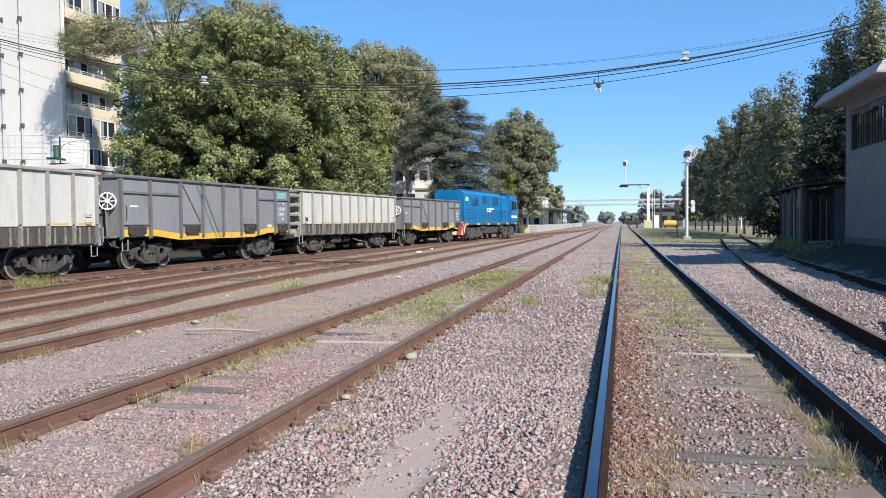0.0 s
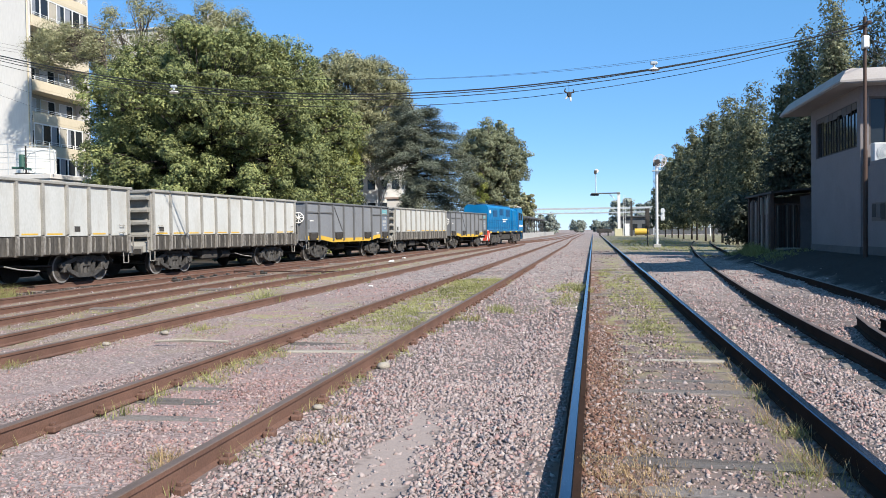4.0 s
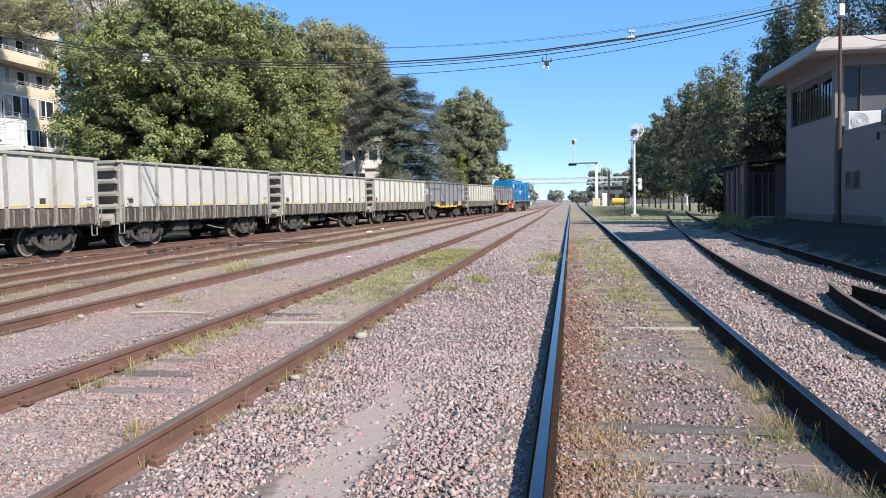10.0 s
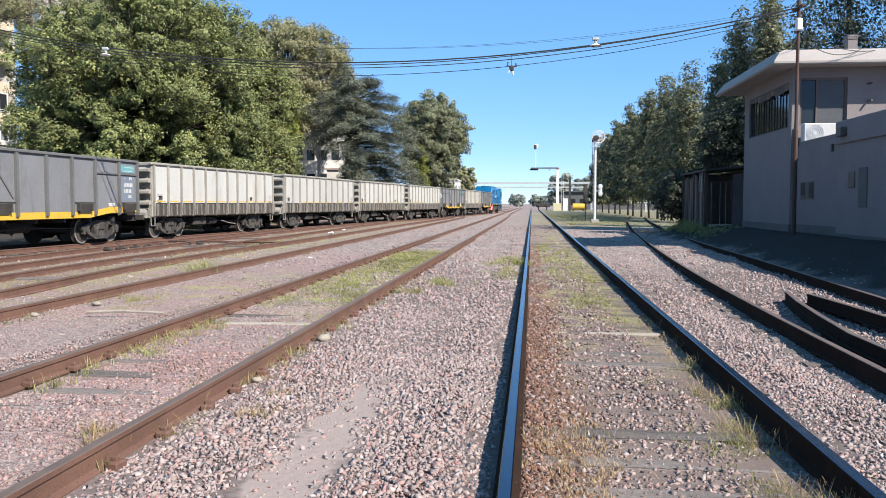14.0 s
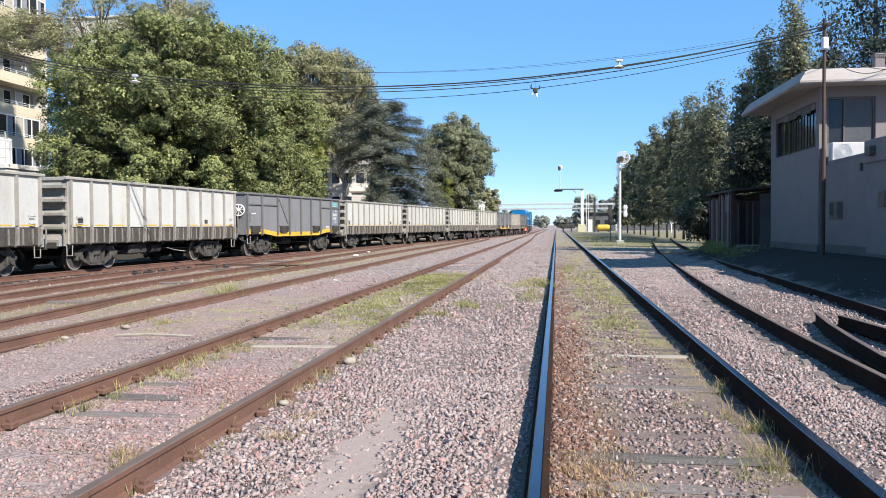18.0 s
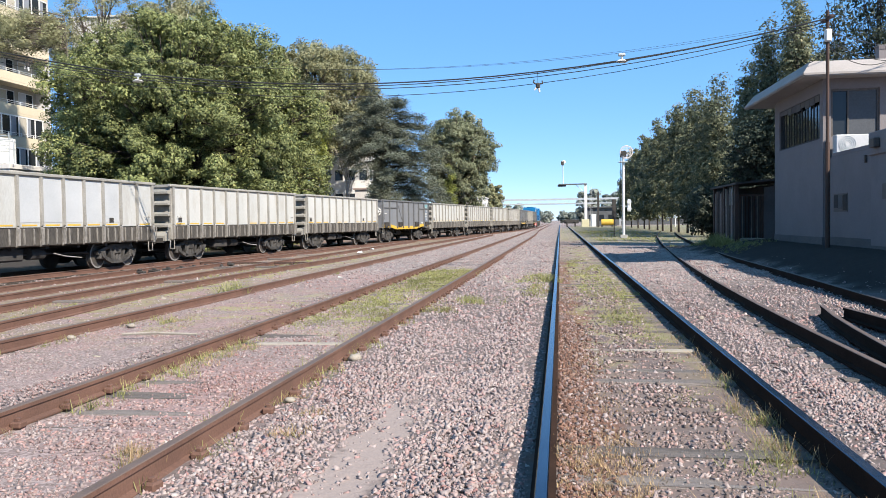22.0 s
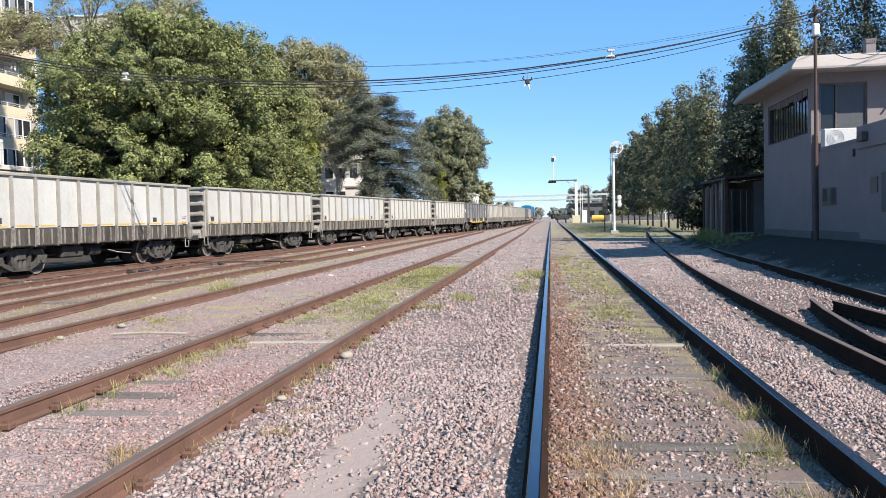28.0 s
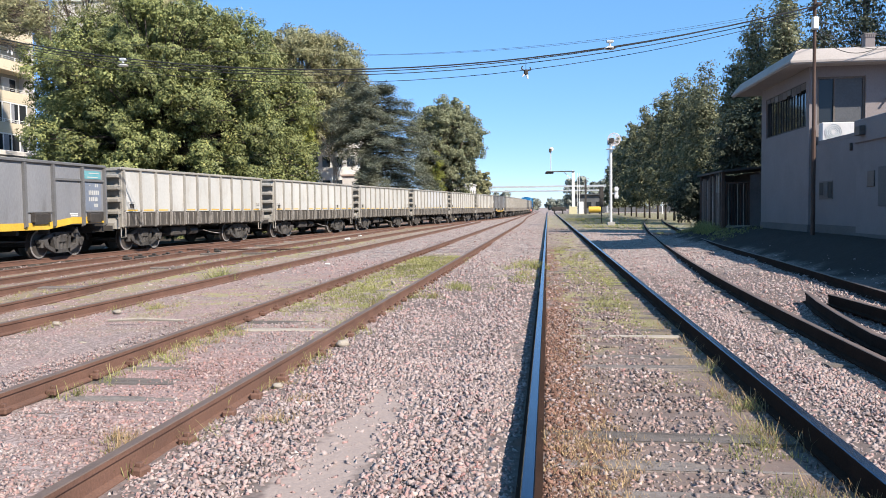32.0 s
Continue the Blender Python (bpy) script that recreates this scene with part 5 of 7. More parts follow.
def loco():
    """A blue diesel locomotive with its cab at the front."""
    t = thing("locomotive", "bright blue diesel locomotive with side railings and yellow steps", "locomotive")
    h = 8.05
    part("underframe", Geo().box(-1.4, 1.4, -h, h, 1.15, 1.42, b=0.03), M_DARK, t)
    part("fuel_tank", Geo().box(-1.2, 1.2, -2.0, 2.0, 0.4, 1.15, b=0.12), M_DARK, t)
    part("sill_stripe", Geo().box(1.4, 1.41, -h + 0.3, h - 0.3, 1.28, 1.38), M_BLUE, t)
    for i, y in enumerate(np.linspace(-h + 0.6, h - 0.8, 6)):
        part("yellow_mark", Geo().box(1.4, 1.415, y - 0.35, y + 0.35, 1.17, 1.3), M_YELLOW, t)
    hood = Geo().prism([(-1.15, 1.42), (1.15, 1.42), (1.15, 3.55), (0.95, 3.8), (-0.95, 3.8), (-1.15, 3.55)], "y", -h + 0.7, 3.0)
    part("hood", hood, M_BLUE, t)
    part("hood", Geo().prism([(-1.3, 1.42), (1.3, 1.42), (1.3, 3.4), (0.98, 3.66), (-0.98, 3.66), (-1.3, 3.4)], "y", 3.0, 5.0), M_BLUE, t)
    cab = part("cab", Geo().prism([(5.0, 1.42), (h - 0.1, 1.42), (h - 0.1, 2.5), (h - 0.45, 3.5), (h - 0.75, 3.75), (5.0, 3.75)], "x", -1.42, 1.42), M_BLUE, t)
    part("window", Geo().box(1.42, 1.432, 5.85, 6.6, 2.45, 3.25, b=0.004), M_GLASS, cab)
    part("window", Geo().box(1.42, 1.432, 6.8, 7.4, 2.45, 3.2, b=0.004), M_GLASS, cab)
    part("door", Geo().box(1.42, 1.435, 5.15, 5.7, 1.5, 3.3, b=0.005), M_BLUEDARK, cab)
    for y0, y1, z0, z1 in ((-5.4, -3.6, 2.7, 3.35), (-2.4, -1.2, 2.9, 3.5), (0.4, 2.2, 2.8, 3.5)):
        g = Geo()
        for k in range(8):
            z = z0 + (z1 - z0) * k / 8
            g.prism([(1.15, z), (1.19, z), (1.15, z + (z1 - z0) / 9)], "y", y0, y1)
        part("grille", g, M_BLUEDARK, t)
    for y in np.arange(-6.6, 2.8, 0.95):
        part("hood_door", Geo().box(1.15, 1.165, y, y + 0.85, 1.55, 2.6, b=0.006), M_BLUE, t)
    for y in (-5.0, -2.0, 1.2):
        part("roof_fan", Geo().cyl((0, y, 3.8), (0, y, 3.95), 0.6, 18), M_BLUEDARK, t)
    for y in (-2.9, 2.6):
        part("air_tank", Geo().cyl((1.15, y - 0.5, 0.95), (1.15, y + 0.5, 0.95), 0.2, 12), M_DARK, t)
    for y in np.arange(-6.4, 2.6, 1.9):
        part("hood_seam", Geo().box(1.15, 1.158, y, y + 0.03, 1.45, 3.5), M_BLUEDARK, t)
    part("roof_rail", Geo().box(-1.0, -0.9, -6.8, 2.9, 3.8, 3.9).box(0.9, 1.0, -6.8, 2.9, 3.8, 3.86), M_BLUEDARK, t)
    part("nose_stripe", Geo().box(1.42, 1.428, 5.2, h - 0.3, 1.75, 1.95), M_WHITEPAINT, cab, "white band along the cab")
    for y in (-7.3, 5.05, 7.6):
        part("ladder", Geo().box(1.36, 1.42, y - 0.22, y - 0.18, 0.45, 1.3).box(1.36, 1.42, y + 0.18, y + 0.22, 0.45, 1.3).box(1.36, 1.42, y - 0.18, y + 0.18, 0.55, 0.6).box(1.36, 1.42, y - 0.18, y + 0.18, 0.9, 0.95), M_DARK, t)
    part("exhaust", Geo().box(-0.3, 0.3, -0.6, 0.3, 3.8, 3.98, b=0.03), M_DARK, t)
    part("lettering", Geo().box(1.166, 1.171, -1.3, 0.9, 2.42, 2.52).box(1.166, 1.171, -1.2, 0.1, 2.2, 2.36), M_WHITEPAINT, t, "white lettering bars")
    part("lettering", Geo().box(1.16, 1.168, -6.9, -6.3, 3.0, 3.3), M_WHITEPAINT, t, "white marking bars")
    for s in (-1, 1):
        g = Geo().tube([(s * 1.4, -h + 0.2, 2.35), (s * 1.4, 4.6, 2.35)], 0.02, 6)
        g.tube([(s * 1.4, -h + 0.2, 1.9), (s * 1.4, 4.6, 1.9)], 0.014, 6)
        for y in np.linspace(-h + 0.2, 4.6, 15):
            g.cyl((s * 1.4, y, 1.42), (s * 1.4, y, 2.35), 0.016, 6)
        part("handrail", g, M_BLUEDARK, t)
    pl = part("pilot", Geo().box(-1.35, 1.35, -h - 0.1, -h + 0.1, 0.45, 1.42, b=0.02), M_WHITEPAINT, t, "red and white striped end plate")
    for k in range(4):
        part("red_stripe", Geo().prism([(-1.3 + k * 0.7, 0.47), (-0.95 + k * 0.7, 0.47), (-0.7 + k * 0.7, 1.38), (-1.05 + k * 0.7, 1.38)], "y", -h - 0.112, -h - 0.101), M_RED, pl)
    part("side_steps", Geo().prism([(-h - 0.1, 0.4), (-h + 0.55, 1.4), (-h + 0.05, 1.4), (-h - 0.1, 1.1)], "x", 1.3, 1.4), M_RED, t, "red and white striped steps")
    part("white_stripe", Geo().prism([(-h - 0.02, 0.62), (-h + 0.36, 1.2), (-h + 0.2, 1.2), (-h - 0.08, 0.78)], "x", 1.4, 1.404), M_WHITEPAINT, t)
    part("snow_plough", Geo().box(-1.3, 1.3, h - 0.1, h + 0.05, 0.4, 1.42, b=0.02), M_BLUE, t)
    wheels = []
    for yb in (-5.0, 5.0):
        b = part("bogie", Geo().box(-1.1, 1.1, yb - 1.9, yb + 1.9, 0.55, 0.8, b=0.03), M_IRON, t, "three-axle bogie")
        g = Geo()
        for s in (-1, 1):
            g.prism([(yb - 2.35, 0.62), (yb - 2.1, 0.5), (yb + 2.1, 0.5), (yb + 2.35, 0.62), (yb + 2.3, 0.98), (yb - 2.3, 0.98)], "x", s * 1.02, s * 1.2)
            for q in (-1.65, 0, 1.65):
                g.box(s * 1.18, s * 1.34, yb + q - 0.24, yb + q + 0.24, 0.22, 0.72, b=0.05)
            for q in (-0.83, 0.83):
                g.cyl((s * 1.24, yb + q - 0.16, 0.3), (s * 1.24, yb + q - 0.16, 0.9), 0.12, 10).cyl((s * 1.24, yb + q + 0.16, 0.3), (s * 1.24, yb + q + 0.16, 0.9), 0.12, 10)
                g.box(s * 1.1, s * 1.3, yb + q - 0.4, yb + q + 0.4, 0.2, 0.32, b=0.04)
        part("side_frame", g, M_IRON, b)
        for q in (-1.65, 0, 1.65):
            wheels.append(part("wheelset", WHEELSET, M_WHEEL, b, at=pose(0, yb + q, BOGIE_R)))
    part("coupler", cached("coupler:c", coupler, M_IRON), M_IRON, t, at=pose(0, 0, 0, 0, 0, 180) @ pose(0, h - 0.05, 0))
    return t, wheels


M_BLUEDARK = mat("dark_blue_metal", (0.01, 0.06, 0.15), (0.02, 0.09, 0.2), 0.5, 0.1, 1, 20, 0.05, 0.002)
CONSIST = "LGWGWWWWGWWWWWWG"
PITCH = {"L": 16.73, "G": 12.15, "W": 12.65}
TRAIN = []
place = 0.0
for i, k in enumerate(CONSIST):
    car, wheels = loco() if k == "L" else grey_wagon() if k == "G" else pale_wagon(i)
    TRAIN.append((car, wheels, place - PITCH[k] / 2 + (0.35 if k == "L" else 0.0), 5.0 if k == "L" else 3.8))
    place -= PITCH[k]


def front_at(t):
    """Where the train's front is on its track, in metres, t seconds into the shot: it slowly gathers speed."""
    return 75.44 + 3.8584 * t + 0.02346 * t * t - 0.000135 * t**3


def motions():
    for car, wheels, back, half in TRAIN:
        rows = []
        for t in np.arange(0, 32.01, 1.0):
            s = front_at(t) + back
            (x0, y0), (x1, y1) = on_curve(s - half), on_curve(s + half)
            rows.append((float(t), pose(float(x0 + x1) / 2, float(y0 + y1) / 2, RAIL_TOP, 0, 0, math.degrees(math.atan2(-(x1 - x0), y1 - y0)))))
        walk(car, rows)
        for w in wheels:
            m0, roll = w.matrix_basis.copy(), []
            for t in np.arange(0, 32.001, 0.125):
                a = (front_at(t) - front_at(0)) / BOGIE_R
                roll.append((float(t), m0 @ Matrix.Rotation(-a, 4, "X")))
            walk(w, roll)


# ---- signal cabin and annex ----
CABIN = pose(7.68, 25.6, 0.55, 0, 0, 0.4)


def wall_with_hole(u0, u1, z0, z1, t, hole):
    """A wall in the x-z plane from y = 0 to y = t, with one opening (u0, u1, z0, z1)."""
    g = Geo()
    a, b, c, d = hole
    rings = [[(u0, z0), (u1, z0), (u1, z1), (u0, z1)], [(a, c), (b, c), (b, d), (a, d)]]
    for y in (0, t):
        for ring in rings:
            g.v += [(x, y, z) for x, z in ring]
    for k in range(4):
        m = (k + 1) % 4
        g.f += [(k, m, 4 + m, 4 + k), (8 + m, 8 + k, 12 + k, 12 + m), (m, k, 8 + k, 8 + m), (4 + k, 4 + m, 12 + m, 12 + k)]
    return g


def cabin():
    t = thing("signal_cabin", "two-storey cream rendered signal cabin with a broad flat roof", "building", CABIN)
    w, dp, h = 5.2, 5.3, 5.01
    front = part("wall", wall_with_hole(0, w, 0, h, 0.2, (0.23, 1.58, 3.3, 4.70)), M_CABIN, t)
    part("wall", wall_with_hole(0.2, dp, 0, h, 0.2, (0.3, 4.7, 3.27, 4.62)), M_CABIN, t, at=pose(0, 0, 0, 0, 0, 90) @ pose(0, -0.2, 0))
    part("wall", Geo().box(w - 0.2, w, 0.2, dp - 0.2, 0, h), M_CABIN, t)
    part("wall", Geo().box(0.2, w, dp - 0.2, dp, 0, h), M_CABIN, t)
    part("floor_slab", Geo().box(0.2, w - 0.2, 0.2, dp - 0.2, 2.5, 2.7), M_PLINTH, t)
    part("plinth", Geo().box(-0.03, w, -0.03, 0, -0.6, 0.34).box(-0.03, 0, 0, dp, -0.6, 0.34), M_PLINTH, t)
    lo, hi = (-0.78, w + 0.8, -0.83, dp + 1.25), (-0.52, w + 0.54, -0.57, dp + 0.99)
    g = Geo()
    for z, (x0, x1, y0, y1) in ((h, lo), (h + 0.06, lo), (h + 0.42, hi)):
        g.v += [(x0, y0, z), (x1, y0, z), (x1, y1, z), (x0, y1, z)]
    for a in (0, 4):
        g.f += [(a + k, a + (k + 1) % 4, a + 4 + (k + 1) % 4, a + 4 + k) for k in range(4)]
    g.f += [(3, 2, 1, 0), (8, 9, 10, 11)]
    part("roof", g, M_FASCIA, t, "pale concrete roof whose edge slopes inwards")
    part("drip_edge", Geo().box(-0.74, w + 0.76, -0.79, -0.7, h - 0.03, h).box(-0.74, -0.65, -0.7, dp + 1.2, h - 0.03, h), M_FASCIA, t)
    win = part("window", Geo().box(0.23, 1.58, 0.1, 0.13, 3.3, 4.70), M_GLASS, front, "dark window with half-closed blind")
    part("blind", Geo().box(0.75, 1.52, 0.08, 0.1, 3.36, 4.64), M_DUSK, win)
    part("window_frame", Geo().box(0.23, 0.29, 0.05, 0.16, 3.3, 4.70).box(1.52, 1.58, 0.05, 0.16, 3.3, 4.70).box(0.29, 1.52, 0.05, 0.16, 4.64, 4.70).box(0.29, 1.52, 0.05, 0.16, 3.3, 3.36).box(0.70, 0.75, 0.05, 0.16, 3.36, 4.64), M_FRAME, win)
    ws = part("window", Geo().box(0.1, 0.13, 0.3, 4.7, 3.27, 4.62), M_GLASS, t, "wide barred window")
    for k in range(8):
        y = 0.4 + 4.2 * k / 7
        part("window_bar", Geo().box(0.03, 0.07, y - 0.012, y + 0.012, 3.29, 4.60), M_DARK, ws)
    for z in (3.29, 4.60):
        part("window_rail", Geo().box(0.025, 0.075, 0.3, 4.7, z - 0.025, z + 0.025), M_DARK, ws)
    r = random.Random(17)
    for k in range(9):
        y = 0.34 + 4.3 * k / 9
        part("awning_strip", Geo().box(0.0, 0.015, y, y + 0.44, 4.46 - r.uniform(0.0, 0.12), 4.59), M_PLINTH if k % 3 else M_FRAME, ws)
    ch = part("chimney", Geo().box(1.66, 1.94, 0.3, 0.58, h + 0.42, h + 0.86, b=0.01), M_CABIN, t, "small square vent chimney")
    for k in range(5):
        part("chimney_cap", Geo().box(1.66 + k * 0.06, 1.70 + k * 0.06, 0.28, 0.6, h + 0.86, h + 0.94), M_CABIN, ch)
    part("chimney_cap", Geo().box(1.63, 1.97, 0.27, 0.61, h + 0.94, h + 0.98, b=0.01), M_CABIN, ch)
    part("conduit", Geo().tube([(0.05, -0.05, 2.0), (0.05, -0.06, 2.75), (0.12, -0.06, 2.95), (0.12, -0.06, 3.25)], 0.025, 6), M_FRAME, t)
    part("bracket_arm", Geo().tube([(2.15, -0.02, 4.5), (2.2, -0.2, 4.5)], 0.03, 6).tube([(2.15, -0.02, 4.0), (2.2, -0.2, 4.0)], 0.03, 6), M_FRAME, t)
    return t


def annex():
    t = thing("annex", "low rendered annex with stepped parapet in the shade", "building", pose(7.85, 25.4, 0.55))
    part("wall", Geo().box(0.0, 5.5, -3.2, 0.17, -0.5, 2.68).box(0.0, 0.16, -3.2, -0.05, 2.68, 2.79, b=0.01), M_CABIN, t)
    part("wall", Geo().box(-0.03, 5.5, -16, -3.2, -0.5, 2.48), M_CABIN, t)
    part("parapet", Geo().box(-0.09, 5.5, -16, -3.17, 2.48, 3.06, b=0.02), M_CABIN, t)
    part("plinth", Geo().box(-0.03, 0.0, -3.2, 0.15, -0.5, 0.36).box(-0.06, -0.03, -16, -3.2, -0.5, 0.2), M_PLINTH, t)
    v = part("vent", Geo().box(-0.012, 0.0, -1.4, -0.25, 1.08, 1.6), M_FRAME, t, "small louvred window")
    for k in range(3):
        part("vent_pane", Geo().box(-0.02, -0.012, -1.36 + k * 0.37, -1.05 + k * 0.37, 1.12 + 0.04 * k, 1.56), M_DARK if k != 1 else M_PLINTH, v)
    part("shutter", Geo().box(-0.06, -0.03, -4.42, -4.0, 1.36, 1.75, b=0.01), M_FRAME, t, "small dark shutter")
    part("shutter", Geo().box(-0.05, -0.03, -5.17, -4.65, 0.88, 1.83, b=0.008), M_PLINTH, t, "tall grey shutter")
    part("meter_box", Geo().box(-0.24, -0.09, -3.95, -3.6, 2.64, 2.88, b=0.02), M_FRAME, t)
    part("lamp_bracket", Geo().box(-0.07, 0.0, -2.86, -2.78, 2.33, 2.53, b=0.01), M_FRAME, t)
    return t


def air_conditioner():
    t = thing("air_conditioner", "greyish white outdoor air-conditioning unit on the annex roof", "air conditioner", CABIN @ pose(0.60, -0.42, 2.69))
    part("casing", Geo().box(-0.42, 0.5, -0.14, 0.16, 0.06, 0.62, b=0.03), M_ENAMEL, t)
    part("fan_grille", Geo().cyl((-0.1, -0.15, 0.34), (-0.1, -0.142, 0.34), 0.23, 20), M_ASH, t)
    part("fan_hub", Geo().cyl((-0.1, -0.156, 0.34), (-0.1, -0.15, 0.34), 0.06, 12), M_ENAMEL, t)
    g = Geo()
    for r in (0.08, 0.13, 0.18, 0.23):
        g.tube([(-0.1 + r * math.cos(a), -0.158, 0.34 + r * math.sin(a)) for a in np.linspace(0, 2 * math.pi, 21)], 0.005, 5)
    part("grille_rings", g, M_ENAMEL, t)
    for x in (-0.3, 0.38):
        part("foot", Geo().box(x - 0.04, x + 0.04, -0.14, 0.16, 0, 0.06), M_DARK, t)


cabin(), annex(), air_conditioner()


# ---- shed beside the cabin ----
def shed():
    t = thing("lean_to_shed", "rusty lean-to shed of sheet metal and bars", "shed", pose(6.78, 33.2, 0.4, 0, 0, -0.5))
    for x, y in ((0, 0), (0, 2.3), (0, 4.7), (2.2, 0), (2.2, 4.7)):
        part("post", Geo().box(x - 0.07, x + 0.07, y - 0.07, y + 0.07, -0.4, 2.45, b=0.01), M_RUSTPOLE, t)
    part("roof", Geo().prism([(-0.12, 2.38), (2.6, 2.6), (2.6, 2.68), (-0.12, 2.46)], "y", -0.5, 5.2), M_DARK, t, "dark sagging sheet roof")
    r = random.Random(4)
    for k in range(15):
        y = 0.12 + k * 0.3
        top = 2.12 + r.uniform(-0.1, 0.16)
        part("slat", Geo().box(-0.03, 0.0, y, y + r.uniform(0.13, 0.22), r.uniform(0.0, 0.15), top), M_TIN if k % 4 == 2 else M_SHEDWOOD, t)
    for z in (0.4, 1.5):
        part("crossbar", Geo().box(0.0, 0.05, 0.05, 4.7, z, z + 0.07), M_RUSTPOLE, t)
    part("back_wall", Geo().box(2.3, 2.34, 0, 4.7, -0.2, 2.5).box(0.07, 2.3, 4.72, 4.76, -0.2, 2.4), M_ROOFDARK, t)
    # added black sheet that stands in for the darkness inside the shed
    part("inner_screen", Geo().box(1.4, 1.43, 0.3, 4.6, -0.2, 2.4), M_DARK, t)
    part("side_sheet", Geo().prism([(1.02, 0.0), (2.6, 0.0), (2.6, 2.5), (1.02, 2.26)], "y", -0.04, 0.0), M_PLINTH, t, "grey leaning sheet beside the gate")
    for y, top in ((0.5, 2.38), (1.0, 2.33), (1.9, 2.3)):
        part("batten", Geo().box(-0.06, -0.02, y, y + 0.07, 1.6, top), M_PALE, t, "pale broken batten")
    gate = part("gate", Geo().box(0.1, 0.16, -0.03, 0.03, 0.1, 2.0).box(0.94, 1.0, -0.03, 0.03, 0.1, 2.0).box(0.16, 0.94, -0.03, 0.03, 1.94, 2.0).box(0.16, 0.94, -0.03, 0.03, 0.1, 0.16), M_RUSTPOLE, t)
    for k in range(7):
        part("bar", Geo().cyl((0.22 + k * 0.11, 0, 0.12), (0.22 + k * 0.11, 0, 1.96), 0.014, 6), M_PALE if k in (0, 3, 5) else M_RUSTPOLE, gate)
    part("threshold", Geo().box(0.12, 1.0, -0.25, 0.2, -0.1, 0.3, b=0.02), M_PALE, t)


shed()


# ---- lamp pole, wires ----
def cable(parent, p, q, sag, r=0.012, name="cable"):
    p, q = Vector(p), Vector(q)
    pts = [p.lerp(q, k / 28) - Vector((0, 0, sag * 4 * (k / 28) * (1 - k / 28))) for k in range(29)]
    return part(name, Geo().tube(pts, r, 5), M_WIRE, parent)


def lamp_pole():
    t = thing("lamp_pole", "slim rust-brown steel pole with a white lamp box", "pole", pose(7.29, 23.9, 0.55))
    part("pole", Geo().cyl((0, 0, -0.4), (0, 0, 3.0), 0.06, 10).cyl((0, 0, 3.0), (0, 0, 6.6), 0.045, 10), M_RUSTPOLE, t)
    part("lamp_box", Geo().box(-0.085, 0.085, -0.13, 0.05, 5.74, 6.08, b=0.03), M_WHITEPAINT, t, "white lamp box")
    part("crossarm", Geo().box(-0.05, 0.05, -0.4, 0.4, 6.34, 6.4), M_RUSTPOLE, t)


lamp_pole()


# ---- signals ----
def mesh_disc(x, y, z, r):
    """A round target: a rim with a fine grid of bars."""
    g = Geo().tube([(x + r * math.cos(a), y, z + r * math.sin(a)) for a in np.linspace(0, 2 * math.pi, 25)], 0.03, 6)
    for q in np.linspace(-0.86, 0.86, 9) * r:
        w = math.sqrt(r * r - q * q)
        g.box(x - w, x + w, y - 0.008, y + 0.008, z + q - 0.009, z + q + 0.009).box(x + q - 0.009, x + q + 0.009, y - 0.012, y + 0.004, z - w, z + w)
    return g


def signal_mast():
    t = thing("signal_mast", "silver colour-light signal mast with round mesh target and ladder", "railway signal", pose(5.05, 67.5, 0.0))
    part("base", Geo().box(-0.3, 0.3, -0.3, 0.3, -0.2, 0.25, b=0.03), M_PLATFORM, t)
    part("mast", Geo().cyl((0, 0, 0.2), (0, 0, 6.6), 0.11, 12), M_SILVER, t)
    target = part("target", mesh_disc(0.25, -0.14, 6.9, 0.5), M_PALETARGET, t, "pale round signal target")
    part("lamp_head", Geo().cyl((0.05, -0.5, 6.8), (0.05, -0.1, 6.8), 0.2, 14).box(-0.25, 0.25, -0.1, 0.25, 6.5, 7.0, b=0.03), M_DARK, target)
    part("platform", Geo().box(-0.35, 0.35, -0.3, 0.5, 6.1, 6.15), M_SILVER, t)
    low = part("lower_head", Geo().cyl((0.45, -0.14, 2.9), (0.45, -0.18, 2.9), 0.17, 18).cyl((0.45, -0.14, 2.35), (0.45, -0.18, 2.35), 0.17, 18).box(0.3, 0.58, -0.12, 0.1, 2.1, 3.1, b=0.05), M_SILVER, t, "silver lower signal heads")
    part("bracket", Geo().box(0, 0.3, -0.04, 0.04, 2.5, 2.6), M_SILVER, low)
    g = Geo()
    for y in (0.35, 0.35):
        g.box(-0.2, -0.17, y, y + 0.03, 0.2, 6.6).box(0.17, 0.2, y, y + 0.03, 0.2, 6.6)
    for k in range(20):
        g.box(-0.18, 0.18, 0.35, 0.38, 0.5 + k * 0.3, 0.53 + k * 0.3)
    part("ladder", g, M_SILVER, t)


M_PALETARGET = mat("weathered_pale_disc", (0.55, 0.5, 0.5), (0.68, 0.63, 0.62), 0.6, 0, 2, 20, 0.1, 0.003)
signal_mast()


